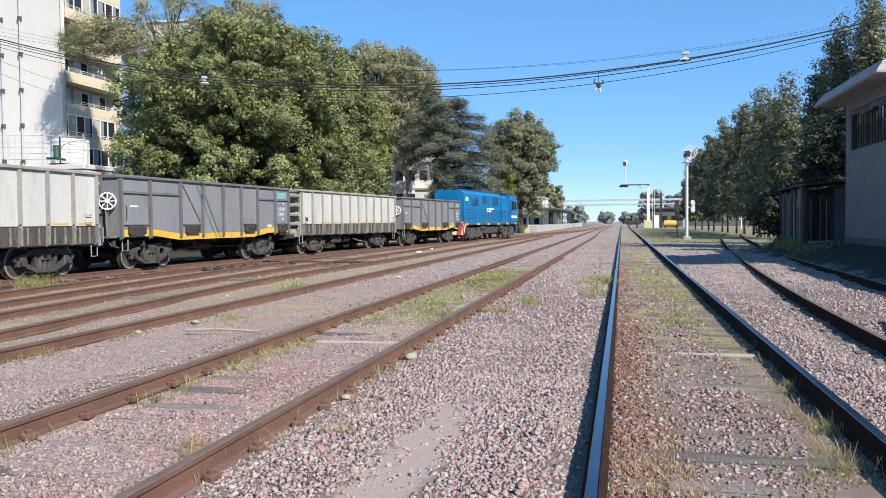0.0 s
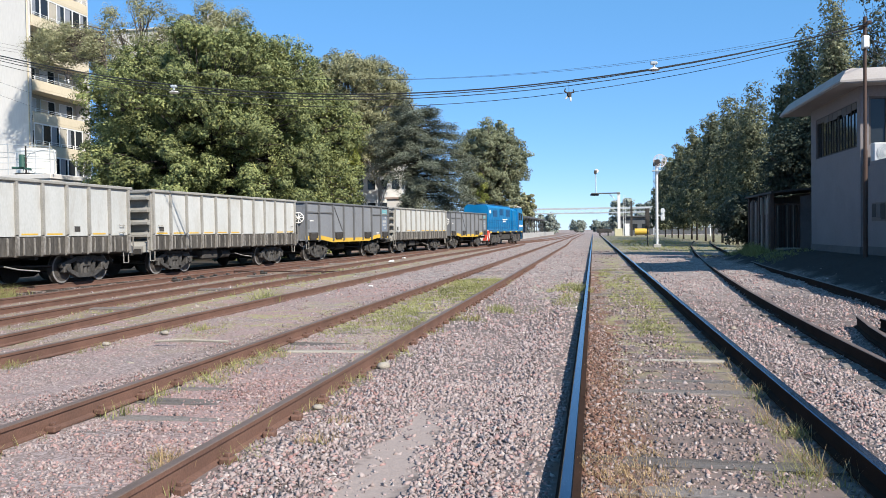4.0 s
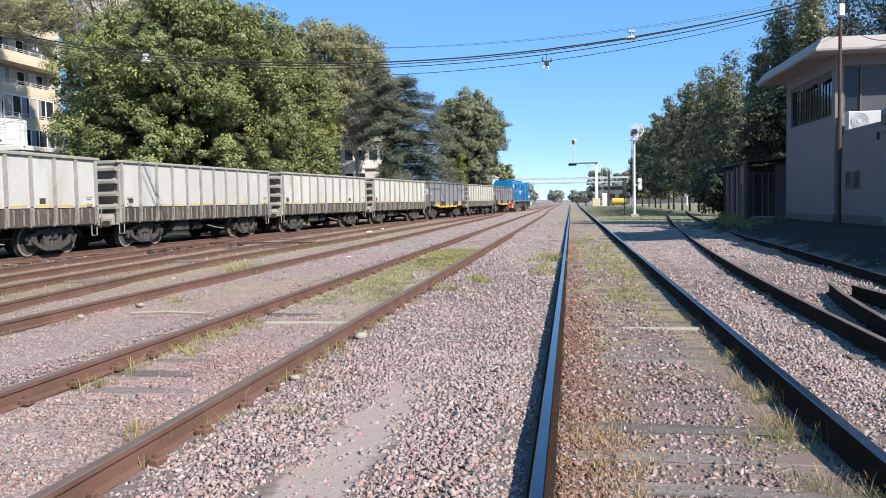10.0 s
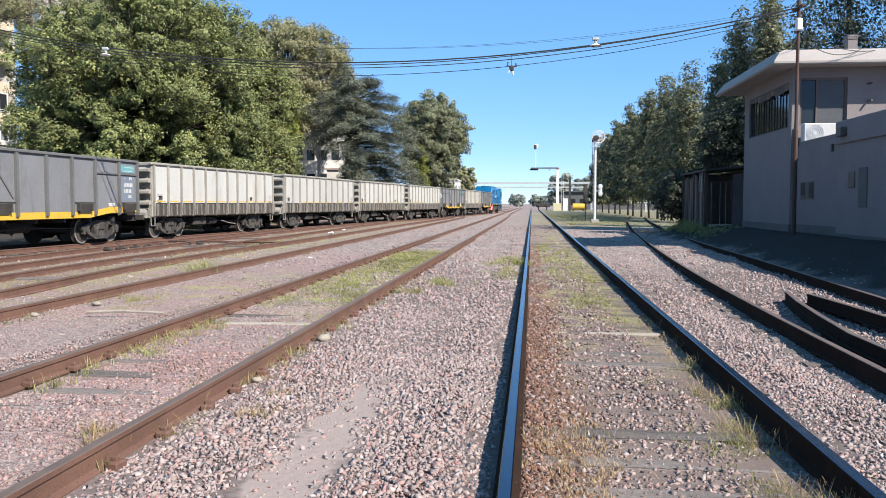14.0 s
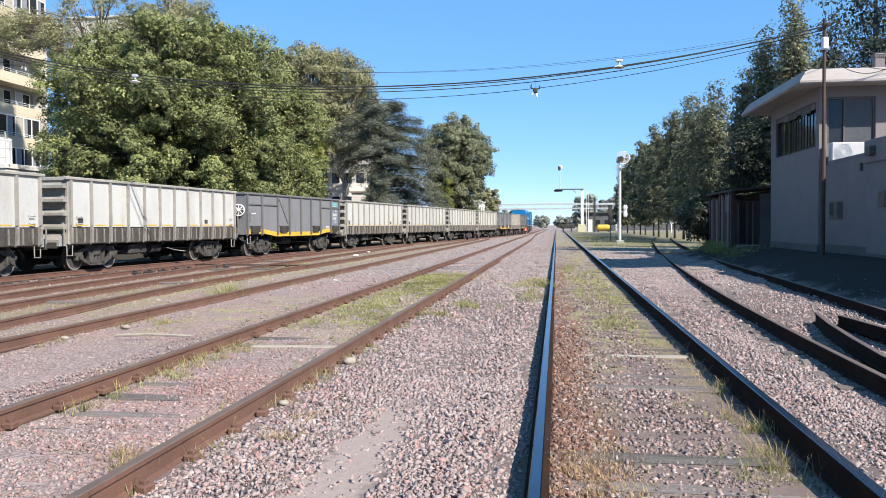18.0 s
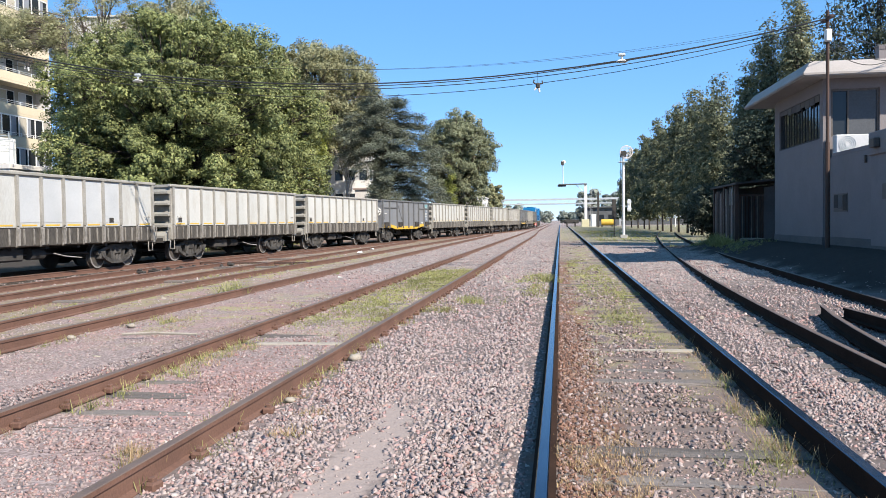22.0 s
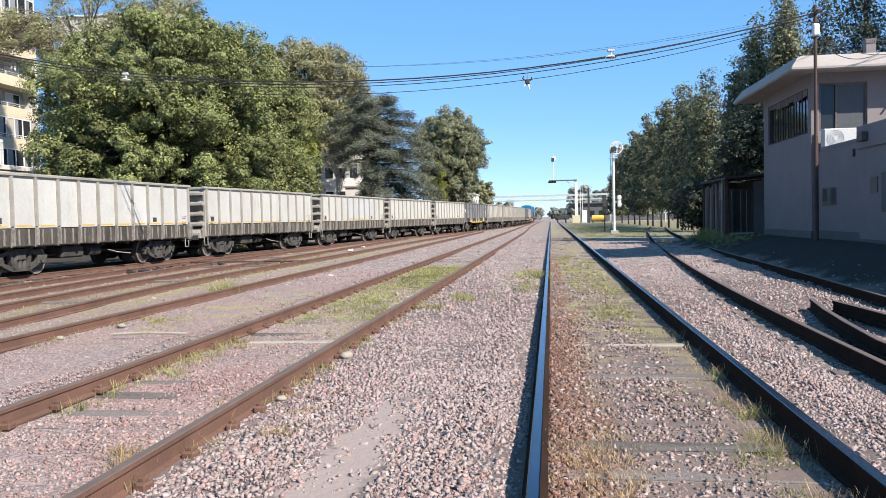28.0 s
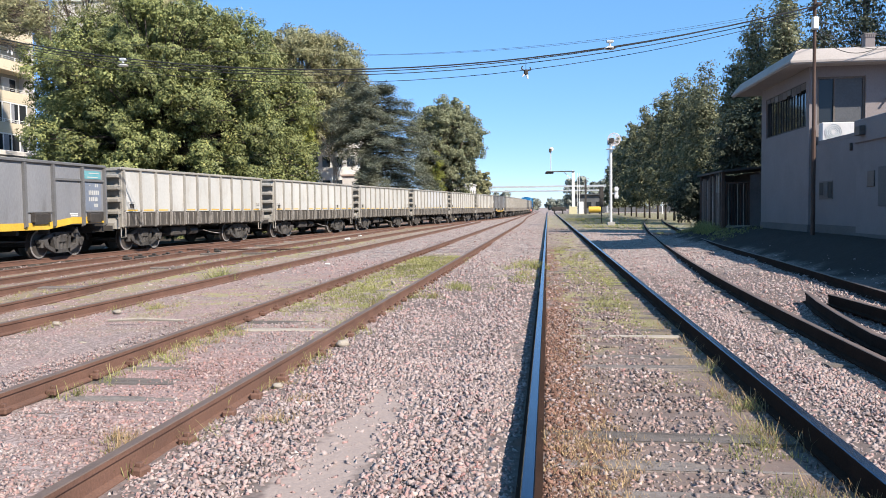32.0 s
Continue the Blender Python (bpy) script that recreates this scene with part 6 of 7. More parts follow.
def bracket_signal():
    t = thing("bracket_signal", "white bracket signal post with a long arm over the track", "railway signal", pose(5.5, 180, 0.0))
    part("post", Geo().box(-0.3, 0.3, -0.3, 0.3, 0, 9.4, b=0.03), M_WHITEPAINT, t)
    part("base", Geo().box(-0.95, 0.7, -0.8, 0.8, -0.1, 1.6, b=0.05), M_YELLOWWHITE, t, "pale yellow base block")
    part("arm", Geo().box(-5.8, 0.3, -0.5, 0.5, 9.12, 9.35), M_ROOFDARK, t)
    part("arm_lamp", Geo().box(-6.0, -4.2, -0.3, 0.3, 8.75, 9.12, b=0.08), M_DARK, t, "dark lamp at the arm's end")
    part("strut", Geo().tube([(-0.2, 0, 7.4), (-2.0, 0, 9.1)], 0.07, 6), M_WHITEPAINT, t)
    part("doll_post", Geo().cyl((-4.8, 0, 9.3), (-4.8, 0, 13.9), 0.1, 10), M_SILVER, t)
    part("target", Geo().cyl((-4.6, -0.2, 14.1), (-4.6, -0.25, 14.1), 0.42, 20), M_PALETARGET, t)
    part("lamp_head", Geo().box(-5.2, -4.6, -0.6, 0.2, 13.4, 14.2, b=0.05), M_DARK, t)
    part("ladder", Geo().box(0.9, 0.96, -0.2, 0.2, 0, 8.8).box(1.3, 1.36, -0.2, 0.2, 0, 8.8), M_WHITEPAINT, t)


M_YELLOWWHITE = mat("pale_yellow_paint", (0.42, 0.39, 0.25), (0.5, 0.47, 0.32), 0.8, 0, 1, 20, 0.1, 0.003)
bracket_signal()


# ---- station far ahead ----
def footbridge():
    t = thing("footbridge", "grey steel lattice footbridge across the tracks", "bridge", pose(-4.4, 205, 0))
    part("deck", Geo().box(-14, 20, -1.2, 1.2, 5.4, 5.7), M_ASH, t)
    part("top_chord", Geo().box(-14, 20, -1.25, -1.1, 6.45, 6.85).box(-14, 20, 1.1, 1.25, 6.45, 6.85), M_ASH, t)
    for k in range(17):
        x = -14 + k * 2
        part("lattice_bar", Geo().tube([(x, -1.18, 5.5), (x + 1, -1.18, 6.7), (x + 2, -1.18, 5.5)], 0.05, 5), M_ASH, t)
    for x in (-13, 19):
        for y in (-1, 1):
            part("post", Geo().box(x - 0.15, x + 0.15, y - 0.15, y + 0.15, 0, 5.4), M_ASH, t)


footbridge()


# ---- overhead wires ----
def overhead_wires():
    pole = thing("utility_pole", "tall pole that carries the wires across the yard", "pole", pose(-24.2, 24.4, 0))
    part("pole", Geo().cyl((0, 0, -0.4), (0, 0, 9.6), 0.14, 10, 0.1), M_BARK, pole)
    part("crossarm", Geo().box(-0.06, 0.06, -0.7, 0.7, 8.7, 8.82), M_BARK, pole)
    t = thing("overhead_wires", "black cables slung across the tracks between poles", "cables", pose(0, 0, 0))
    a, b = (7.29, 23.9, 6.93), (-24.2, 24.4, 9.02)
    cable(t, a, b, 2.17, 0.02)
    cable(t, (a[0], a[1] - 0.2, a[2] - 0.02), (b[0], b[1] + 0.3, b[2] - 0.05), 2.21, 0.013)
    cable(t, (a[0], a[1] + 0.1, a[2] - 0.07), (b[0], b[1] - 0.3, b[2] - 0.15), 2.24, 0.012)
    cable(t, (a[0], a[1] + 0.3, a[2] - 0.12), (b[0], b[1] - 0.3, b[2] - 0.2), 2.40, 0.009)
    cable(t, (a[0], a[1] + 0.4, a[2] + 0.06), (b[0], b[1] - 0.5, b[2] + 0.3), 1.9, 0.004)
    cable(t, (a[0], a[1] + 0.5, a[2] + 0.14), (b[0], b[1] - 0.6, b[2] + 0.1), 1.85, 0.004)
    for z, end in ((8.51, (-46.35, 62.2, 13.6)), (8.06, (-46.39, 62.2, 12.5)), (8.84, (-46.8, 62.2, 17.0))):
        cable(t, (b[0], b[1], z), end, 0.05, 0.009)
    cable(t, (7.29, 23.9, 6.35), (10.2, 25.2, 6.02), 0.3, 0.012)
    cable(t, (7.29, 23.9, 6.6), (10.9, 27.4, 6.7), 0.12, 0.01)
    cable(t, (7.29, 23.9, 6.2), (9.35, 24.95, 5.95), 0.33, 0.012)
    cable(t, (7.29, 23.9, 6.2), (7.0, 24.85, 5.9), 0.12, 0.01)
    return a, b


WIRE_A, WIRE_B = overhead_wires()


def on_wire(x, sag):
    """Where the main cable hangs at x."""
    k = (WIRE_A[0] - x) / (WIRE_A[0] - WIRE_B[0])
    return (x, WIRE_A[1] + (WIRE_B[1] - WIRE_A[1]) * k, WIRE_A[2] + (WIRE_B[2] - WIRE_A[2]) * k - sag * 4 * k * (1 - k))


def hanging_lamp(x, drop=0.15, white=True):
    p = on_wire(x, 2.17)
    t = thing("hanging_lamp", "small white lamp slung from the overhead cable" if white else "small dark fitting slung from the overhead cable", "lamp", pose(p[0], p[1], p[2] - drop))
    if white:
        part("hanger", Geo().cyl((0, 0, 0.16), (0, 0, drop + 0.02), 0.012, 6), M_WIRE, t)
        part("housing", Geo().box(-0.1, 0.1, -0.06, 0.06, 0.12, 0.2, b=0.02).cyl((0, 0, 0.0), (0, 0, 0.13), 0.035, 8), M_ASH, t)
        part("shade", Geo().cyl((0, 0, 0.03), (0, 0, -0.03), 0.06, 14, 0.17).cyl((0, 0, -0.03), (0, 0, -0.05), 0.17, 14, 0.15), M_WHITEPAINT, t)
    else:
        part("hanger", Geo().cyl((0, 0, 0.13), (0, 0, drop + 0.02), 0.006, 6), M_WIRE, t)
        part("housing", Geo().box(-0.06, 0.07, -0.05, 0.05, -0.02, 0.14, b=0.03).tube([(-0.04, 0, 0.1), (-0.13, 0, 0.16), (-0.1, 0, 0.24)], 0.02, 6).tube([(0.04, 0, 0.1), (0.14, 0, 0.12), (0.12, 0, 0.2)], 0.02, 6), M_DARK, t)
        part("insulator", Geo().cyl((0.03, -0.02, -0.02), (0.05, -0.02, -0.14), 0.035, 8, 0.02), M_WHITEPAINT, t, "white insulator")
        part("insulator", Geo().cyl((-0.05, -0.02, 0.0), (-0.1, -0.02, -0.07), 0.03, 8, 0.02), M_WHITEPAINT, t, "white insulator")


for lx, ld, lw in ((1.76, 0.0, True), (-0.63, 0.46, False), (-13.1, 0.2, True), (-16.9, 0.3, False)):
    hanging_lamp(lx, ld, lw)


# ---- apartment block ----
def tower():
    """A block whose long side has loggias behind cream parapets."""
    t = thing("apartment_block", "tall white apartment block with cream balconies", "building", pose(-47, 62.4, 0))
    floors, fh, d = 10, 2.75, 8.4
    part("wall", Geo().box(-26, -1.4, 0, d, 0, floors * fh + 1), M_TOWER, t)
    for y in (0, d - 0.2):
        part("end_pier", Geo().box(-1.4, 0, y, y + 0.2, 0, floors * fh + 1), M_TOWER, t)
    part("roof", Geo().box(-26.2, 0.2, -0.2, d + 0.2, floors * fh + 1, floors * fh + 1.3), M_TOWER, t)
    part("corner_pipe", Geo().cyl((-0.12, -0.06, 0.5), (-0.12, -0.06, floors * fh), 0.06, 8), M_BALCONY, t)
    for x in (-4.2, -6.1):
        pipe = part("drain_pipe", Geo().cyl((x, -0.12, 3), (x, -0.12, floors * fh), 0.07, 8), M_ASH, t)
        for k in range(8):
            part("pipe_clamp", Geo().box(x - 0.16, x + 0.16, -0.2, 0.0, 4.0 + k * 3.1, 4.35 + k * 3.1), M_FRAME, pipe)
    for k in range(floors):
        z = 0.36 + k * fh
        b = part("balcony", Geo().box(-1.4, 0.12, 0.22, d - 0.2, z, z + 0.2).box(0, 0.12, 0.22, d - 0.2, z + 0.2, z + 0.92, b=0.02), M_BALCONY, t)
        part("handrail", Geo().tube([(0.06, 0.3, z + 1.22), (0.06, d - 0.3, z + 1.22)], 0.025, 6).tube([(0.06, 0.3, z + 1.06), (0.06, d - 0.3, z + 1.06)], 0.018, 6), M_WHITEPAINT, b)
        for q in range(5):
            part("baluster", Geo().box(0.04, 0.08, 0.5 + q * 1.7, 0.56 + q * 1.7, z + 0.92, z + 1.22), M_WHITEPAINT, b)
        # thin sheet over the back wall, darker plaster painting the recess's shade
        part("loggia_wall", Geo().box(-1.38, -1.36, 0.22, d - 0.2, z + 0.2, z + fh), M_LOGGIA, t)
        for q in range(3):
            y = 0.5 + q * 2.6
            w = part("window", Geo().box(-1.36, -1.32, y, y + 1.9, z + 0.25, z + 2.35), M_GLASS, t)
            part("window_frame", Geo().box(-1.32, -1.28, y - 0.06, y, z + 0.2, z + 2.4).box(-1.32, -1.28, y + 1.9, y + 1.96, z + 0.2, z + 2.4).box(-1.32, -1.28, y, y + 1.9, z + 2.35, z + 2.42).box(-1.32, -1.28, y + 0.92, y + 0.98, z + 0.2, z + 2.35), M_WHITEPAINT, w)
            part("roller_blind", Geo().box(-1.31, -1.285, y, y + (0.92, 1.9, 0.92)[(q + k) % 3], z + (1.2, 0.9, 0.5)[(q * 2 + k) % 3], z + 2.35), M_BALCONY if (q + k) % 2 else M_TOWER, w)
        if k in (2, 3, 7):
            for q in range(7):
                y = 0.3 + q * 1.12
                gl = part("balcony_glazing", Geo().box(0.03, 0.05, y, y + 1.1, z + 1.0, z + fh - 0.1), M_GLASS, b)
                part("glazing_frame", Geo().box(0.05, 0.1, y - 0.05, y + 0.05, z + 0.92, z + fh).box(0.05, 0.1, y + 0.05, y + 1.07, z + fh - 0.12, z + fh), M_WHITEPAINT, gl)
                if (q * 3 + k) % 4 != 2:
                    part("curtain", Geo().box(0.05, 0.06, y + 0.06, y + (1.04, 0.55, 0.8)[(q + k) % 3], z + 1.0, z + fh - 0.14), M_BLIND if (q + k) % 3 else M_LOGGIA, gl)
    return t


# darker copy of the plaster with the loggia's shade mixed into the colour
M_LOGGIA = mat("shaded_loggia_plaster", (0.3, 0.27, 0.22), (0.38, 0.35, 0.29), 0.9, 0, 0.3, 8, 0.15, 0.01)


def low_block():
    t = thing("white_outbuilding", "low white building with flat parapet beside the tower", "building", pose(-37.4, 51.5, 0))
    part("wall", Geo().box(-16, 0, 0, 9, 0, 5.6), M_TOWER, t)
    part("parapet", Geo().box(-16.1, 0.1, -0.1, 9.1, 5.6, 5.95, b=0.03), M_TOWER, t)
    for k, x in enumerate((-6.2, -5.6, -3.3, -1.15, 0.0)):
        part("railing_post", Geo().cyl((x, 0.05, 5.95), (x, 0.05, 8.1), 0.035, 6), M_ASH, t)
    for z in (6.35, 6.8, 7.2, 7.55, 8.1):
        part("railing_bar", Geo().tube([(-15.8, 0.05, z + 0.45), (-3.3, 0.05, z), (0, 0.05, z - 0.25 if z > 7.3 else z)], 0.022, 5), M_ASH, t)
    part("pipe_loop", Geo().tube([(-2.2, 0.1, 5.95), (-2.1, 0.1, 6.9), (-1.6, 0.1, 7.4), (-0.8, 0.1, 7.6), (0.2, 0.1, 7.65), (0.3, 0.1, 7.4), (0.3, 0.1, 5.95)], 0.04, 6), M_ASH, t)
    tank = thing("water_tank", "round white rooftop water tank", "tank", pose(-40.3, 54.0, 5.95))
    part("shell", Geo().cyl((0, 0, 0.2), (0, 0, 2.0), 1.35, 20).cyl((0, 0, 2.0), (0, 0, 2.12), 1.35, 20, 0.4), M_WHITEPAINT, tank, smooth=False)
    part("band", Geo().cyl((0, 0, 1.2), (0, 0, 1.28), 1.37, 20), M_ASH, tank)
    part("band", Geo().cyl((0, 0, 1.75), (0, 0, 1.83), 1.37, 20), M_ASH, tank)
    part("stand", Geo().box(-1.1, 1.1, -1.1, 1.1, 0.0, 0.2), M_ASH, tank)
    u = thing("rooftop_machine", "dark green pump unit on the roof", "machine", pose(-39.6, 51.56, 5.95))
    part("motor", Geo().cyl((0, 0, 0.5), (0, 0, 1.4), 0.22, 10), M_DARKGREEN, u)
    part("arm", Geo().tube([(-0.8, 0, 0.5), (0, 0, 0.45), (0.7, 0, 0.35)], 0.08, 6), M_DARKGREEN, u)
    part("frame", Geo().box(0.25, 0.33, -0.04, 0.04, 0, 2.0).box(-0.6, 0.6, -0.04, 0.04, 0, 0.12), M_DARK, u)


M_DARKGREEN = mat("dark_green_enamel", (0.02, 0.07, 0.055), (0.035, 0.1, 0.08), 0.5, 0, 2, 20, 0.05, 0.002)
tower(), low_block()


def plain_house(name, label, x, y, w, d, h, rot=0, roof=None, windows=3, chimney=True, wall=None):
    t = thing(name, label, "house", pose(x, y, 0, 0, 0, rot))
    part("wall", Geo().box(-w / 2, w / 2, -d / 2, d / 2, 0, h), wall or M_TOWER, t)
    part("roof", Geo().box(-w / 2 - 0.2, w / 2 + 0.2, -d / 2 - 0.2, d / 2 + 0.2, h, h + 0.25, b=0.04), roof or M_TOWER, t)
    for fl in range(max(1, int(h // 3))):
        for k in range(windows):
            u = -w / 2 + w * (k + 0.5) / windows
            part("window", Geo().box(u - 0.5, u + 0.5, -d / 2 - 0.03, -d / 2, 1.0 + 3 * fl, 2.3 + 3 * fl), M_GLASS, t)
            v = -d / 2 + d * (k + 0.5) / windows
            part("window", Geo().box(w / 2, w / 2 + 0.03, v - 0.5, v + 0.5, 1.0 + 3 * fl, 2.3 + 3 * fl), M_GLASS, t)
    if chimney:
        part("turret", Geo().box(-0.7, 0.7, -0.7, 0.7, h + 0.25, h + 2.2).box(-0.9, 0.9, -0.9, 0.9, h + 2.2, h + 2.4).cyl((0, 0, h + 2.4), (0, 0, h + 3.2), 0.5, 10), M_TOWER, t)
    return t


plain_house("white_house", "white rendered house glimpsed between the trees", -28, 106, 8, 8, 11.5, 0, None, 5, False, M_WHITEPAINT)
plain_house("red_roof_house", "small pale house with a red tiled roof", -23.3, 101, 3.5, 5, 5.6, 0, M_TIN, 2, False)
plain_house("white_house", "white rendered block far behind the tall trees", -52, 96, 12, 8, 26.5, 0, None, 4, False)
plain_house("station_house", "white station house with a small turret", -19.5, 172, 8, 12, 6.3, 0, None, 3, True)


def station():
    t = thing("platform", "station platform with a pale edge", "platform", pose(-12, 118, 0), kind="structure")
    part("edge", Geo().box(-6, 0, 0, 140, 0, 0.95), M_PLATFORM, t)
    c = thing("platform_canopy", "long dark platform canopy on slim posts", "canopy", pose(-12, 118, 0.95))
    part("roof", Geo().box(-6.5, -0.6, 44, 110, 3.0, 3.35, b=0.04), M_ROOFDARK, c)
    for k in range(8):
        part("post", Geo().box(-1.3, -1.1, 46 + k * 8, 46.2 + k * 8, 0, 3.0), M_ROOFDARK, c)
    part("back_wall", Geo().box(-6.4, -6.2, 44, 110, 0, 3.0), M_ROOFDARK, c)
    w = thing("low_wall", "low cream wall at the end of the platform", "wall", pose(-15.0, 113, 0))
    part("wall", Geo().box(-1.6, 2.6, -0.15, 0.15, 0, 1.15, b=0.03), M_YELLOWWHITE, w)
    f = thing("platform_building", "grey signal building on the far platform", "building", pose(10.5, 192, 0))
    part("wall", Geo().box(-4.5, 2.5, 0, 8, 0, 4.2), M_ROOFDARK, f)
    part("roof", Geo().box(-5, 3, -0.6, 8.4, 4.2, 4.5, b=0.04), M_ROOFDARK, f)
    for k in range(3):
        part("window", Geo().box(-3.9 + k * 2.2, -2.7 + k * 2.2, -0.04, 0, 1.2, 2.6), M_GLASS, f)
    k = thing("control_cabinet", "white trackside control cabinet", "cabinet", pose(7.0, 176, 0))
    part("body", Geo().box(-0.5, 0.5, -0.4, 0.4, 0, 2.6, b=0.04), M_WHITEPAINT, k)
    part("door", Geo().box(-0.42, 0.42, -0.43, -0.4, 0.2, 2.4), M_WHITEPAINT, k)
    y = thing("yellow_tank", "yellow horizontal tank with a black end", "tank", pose(9.9, 174, 0))
    part("shell", Geo().cyl((-1.4, 0, 0.9), (1.3, 0, 0.9), 0.65, 18), M_YELLOW, y)
    part("end_cap", Geo().cyl((1.3, 0, 0.9), (1.5, 0, 0.9), 0.65, 18, 0.45), M_DARK, y)
    part("cradle", Geo().box(-1.4, -1.1, -0.6, 0.6, 0, 0.35).box(0.7, 1.0, -0.6, 0.6, 0, 0.35), M_DARK, y)
    b = thing("buffer_stop", "dark buffer stop at the end of the line", "buffer stop", pose(2.4, 186, 0))
    part("beam", Geo().box(-1.5, 1.7, -0.3, 0.3, 0.7, 1.6, b=0.04), M_DARK, b)
    for x in (-0.9, 0.9):
        part("strut", Geo().box(x - 0.15, x + 0.15, -0.2, 0.5, 0, 0.7), M_DARK, b)
        part("buffer", Geo().cyl((x, -0.3, 1.15), (x, -0.8, 1.15), 0.22, 12), M_DARK, b)
    p = thing("panel_post", "black trackside panel on a thin post", "sign", pose(4.75, 74.5, 0))
    part("post", Geo().cyl((0, 0, -0.2), (0, 0, 3.3), 0.05, 8), M_DARK, p)
    part("panel", Geo().box(-0.18, 0.18, -0.09, -0.04, 1.5, 3.3, b=0.01), M_DARK, p)
    q = thing("equipment_post", "tall dark post beside the far platform", "post", pose(7.6, 168, 0))
    part("post", Geo().box(-0.2, 0.2, -0.2, 0.2, -0.1, 7.0), M_DARK, q)


station()


def picket_fence():
    """White pickets on a dark wall across the far end of the yard."""
    t = thing("picket_fence", "white pickets on a low dark wall behind the poplars", "fence", pose(13.0, 212, 0, 0, 0, -1.5))
    part("base_wall", Geo().box(-0.5, 38, -0.15, 0.15, -0.2, 1.6, b=0.03), M_ROOFDARK, t)
    pick = cached("picket:f", lambda: Geo().prism([(-0.11, 1.6), (0.11, 1.6), (0.11, 3.5), (0.0, 3.75), (-0.11, 3.5)], "y", -0.05, 0.05), M_PLATFORM)
    r = random.Random(44)
    for k in range(72):
        part("picket", pick, M_PLATFORM, t, at=pose(k * 0.52, 0, r.uniform(-0.06, 0.06), 0, r.uniform(-1, 1), 0))
    for z in (2.0, 3.3):
        part("rail_bar", Geo().box(-0.3, 37.8, 0.06, 0.14, z, z + 0.14), M_PLATFORM, t)
    t = thing("marker_post", "slim white post standing in the yard grass", "post", pose(20.3, 150, 0))
    part("post", Geo().cyl((0, 0, -0.3), (0, 0, 4.0), 0.1, 8), M_WHITEPAINT, t)


picket_fence()


# ---- pale strips, loose rails ----
def litter():
    r = random.Random(8)
    for x, y, s in LITTER:
        g = Geo().box(-s, s, -s * 0.7, s * 0.7, 0, s * 0.7, b=s * 0.25)
        g.v = [(a + r.uniform(-1, 1) * s * 0.25, c + r.uniform(-1, 1) * s * 0.25, max(0, d + r.uniform(-1, 1) * s * 0.2)) for a, c, d in g.v]
        t = thing("plastic_bag", "crumpled white plastic bag on the ballast", "litter", pose(x, y, 0.02, 0, 0, r.uniform(0, 180)))
        part("bag", g, M_WHITEPAINT, t)


LITTER = ((-17.3, 30.5, 0.2), (-9.9, 39.6, 0.13), (-10.4, 44.5, 0.1), (-6.0, 21.7, 0.06), (-10.8, 42.5, 0.08))
litter()


def strips():
    for x, y, w in ((0.72, 9.55, 1.5), (-3.17, 9.9, 1.35)):
        t = thing("crossing_plank", "pale weathered plank laid between the rails", "plank", pose(x, y, 0.0, 0, 0, 1.5))
        part("plank", Geo().box(-w / 2, w / 2, -0.07, 0.07, -0.05, 0.016, b=0.012), M_PALE, t)
    t = thing("switch_tongue", "dark rusty switch rail lying beside the siding", "rail", kind="")
    for path in ([(3.72, 12.45, 0.22), (3.5, 11.2, 0.22), (3.32, 9.9, 0.22), (3.16, 8.5, 0.22), (3.1, 5.0, 0.22)], [(3.82, 11.8, 0.26), (3.86, 11.1, 0.26), (3.89, 10.4, 0.26), (4.0, 5.0, 0.26)]):
        # sides darkened by painted shade, head left in the lighter worn colour
        part("rail_head", Geo().sweep(HEAD[::-1], path[::-1]), M_RAIL_TOP, part("rail", Geo().sweep(FOOT[::-1], path[::-1]), M_RAIL_SHADED, t))


strips()


def loose_bits():
    """A pale stick and single pale stones lying on the ballast."""
    t = thing("wooden_stick", "thin pale stick lying on the gravel", "stick", pose(-5.35, 10.3, 0.06, 0, 0, 3))
    part("stick", Geo().tube([(-0.55, 0, 0.0), (-0.1, 0.02, 0.015), (0.5, -0.02, 0.0)], 0.02, 6), M_PALE, t)
    r = random.Random(61)
    for x, y, q in ((-4.34, 8.55, 0.06), (-2.26, 8.65, 0.07), (-6.4, 11.4, 0.06), (-4.4, 9.3, 0.045), (-6.6, 10.2, 0.05), (-2.3, 6.6, 0.045)):
        g = Geo().box(-q, q, -q * 0.8, q * 0.8, -q * 0.5, q * 0.6, b=q * 0.4)
        g.v = [(a + r.uniform(-1, 1) * q * 0.18, c + r.uniform(-1, 1) * q * 0.18, d + r.uniform(-1, 1) * q * 0.12) for a, c, d in g.v]
        t = thing("pale_stone", "single pale rounded stone beside the rail", "stone", pose(x, y, float(ground_z(x, y)) + q * 0.45, 0, 0, r.uniform(0, 180)))
        part("stone", g, M_PALE, t, smooth=True)


loose_bits()


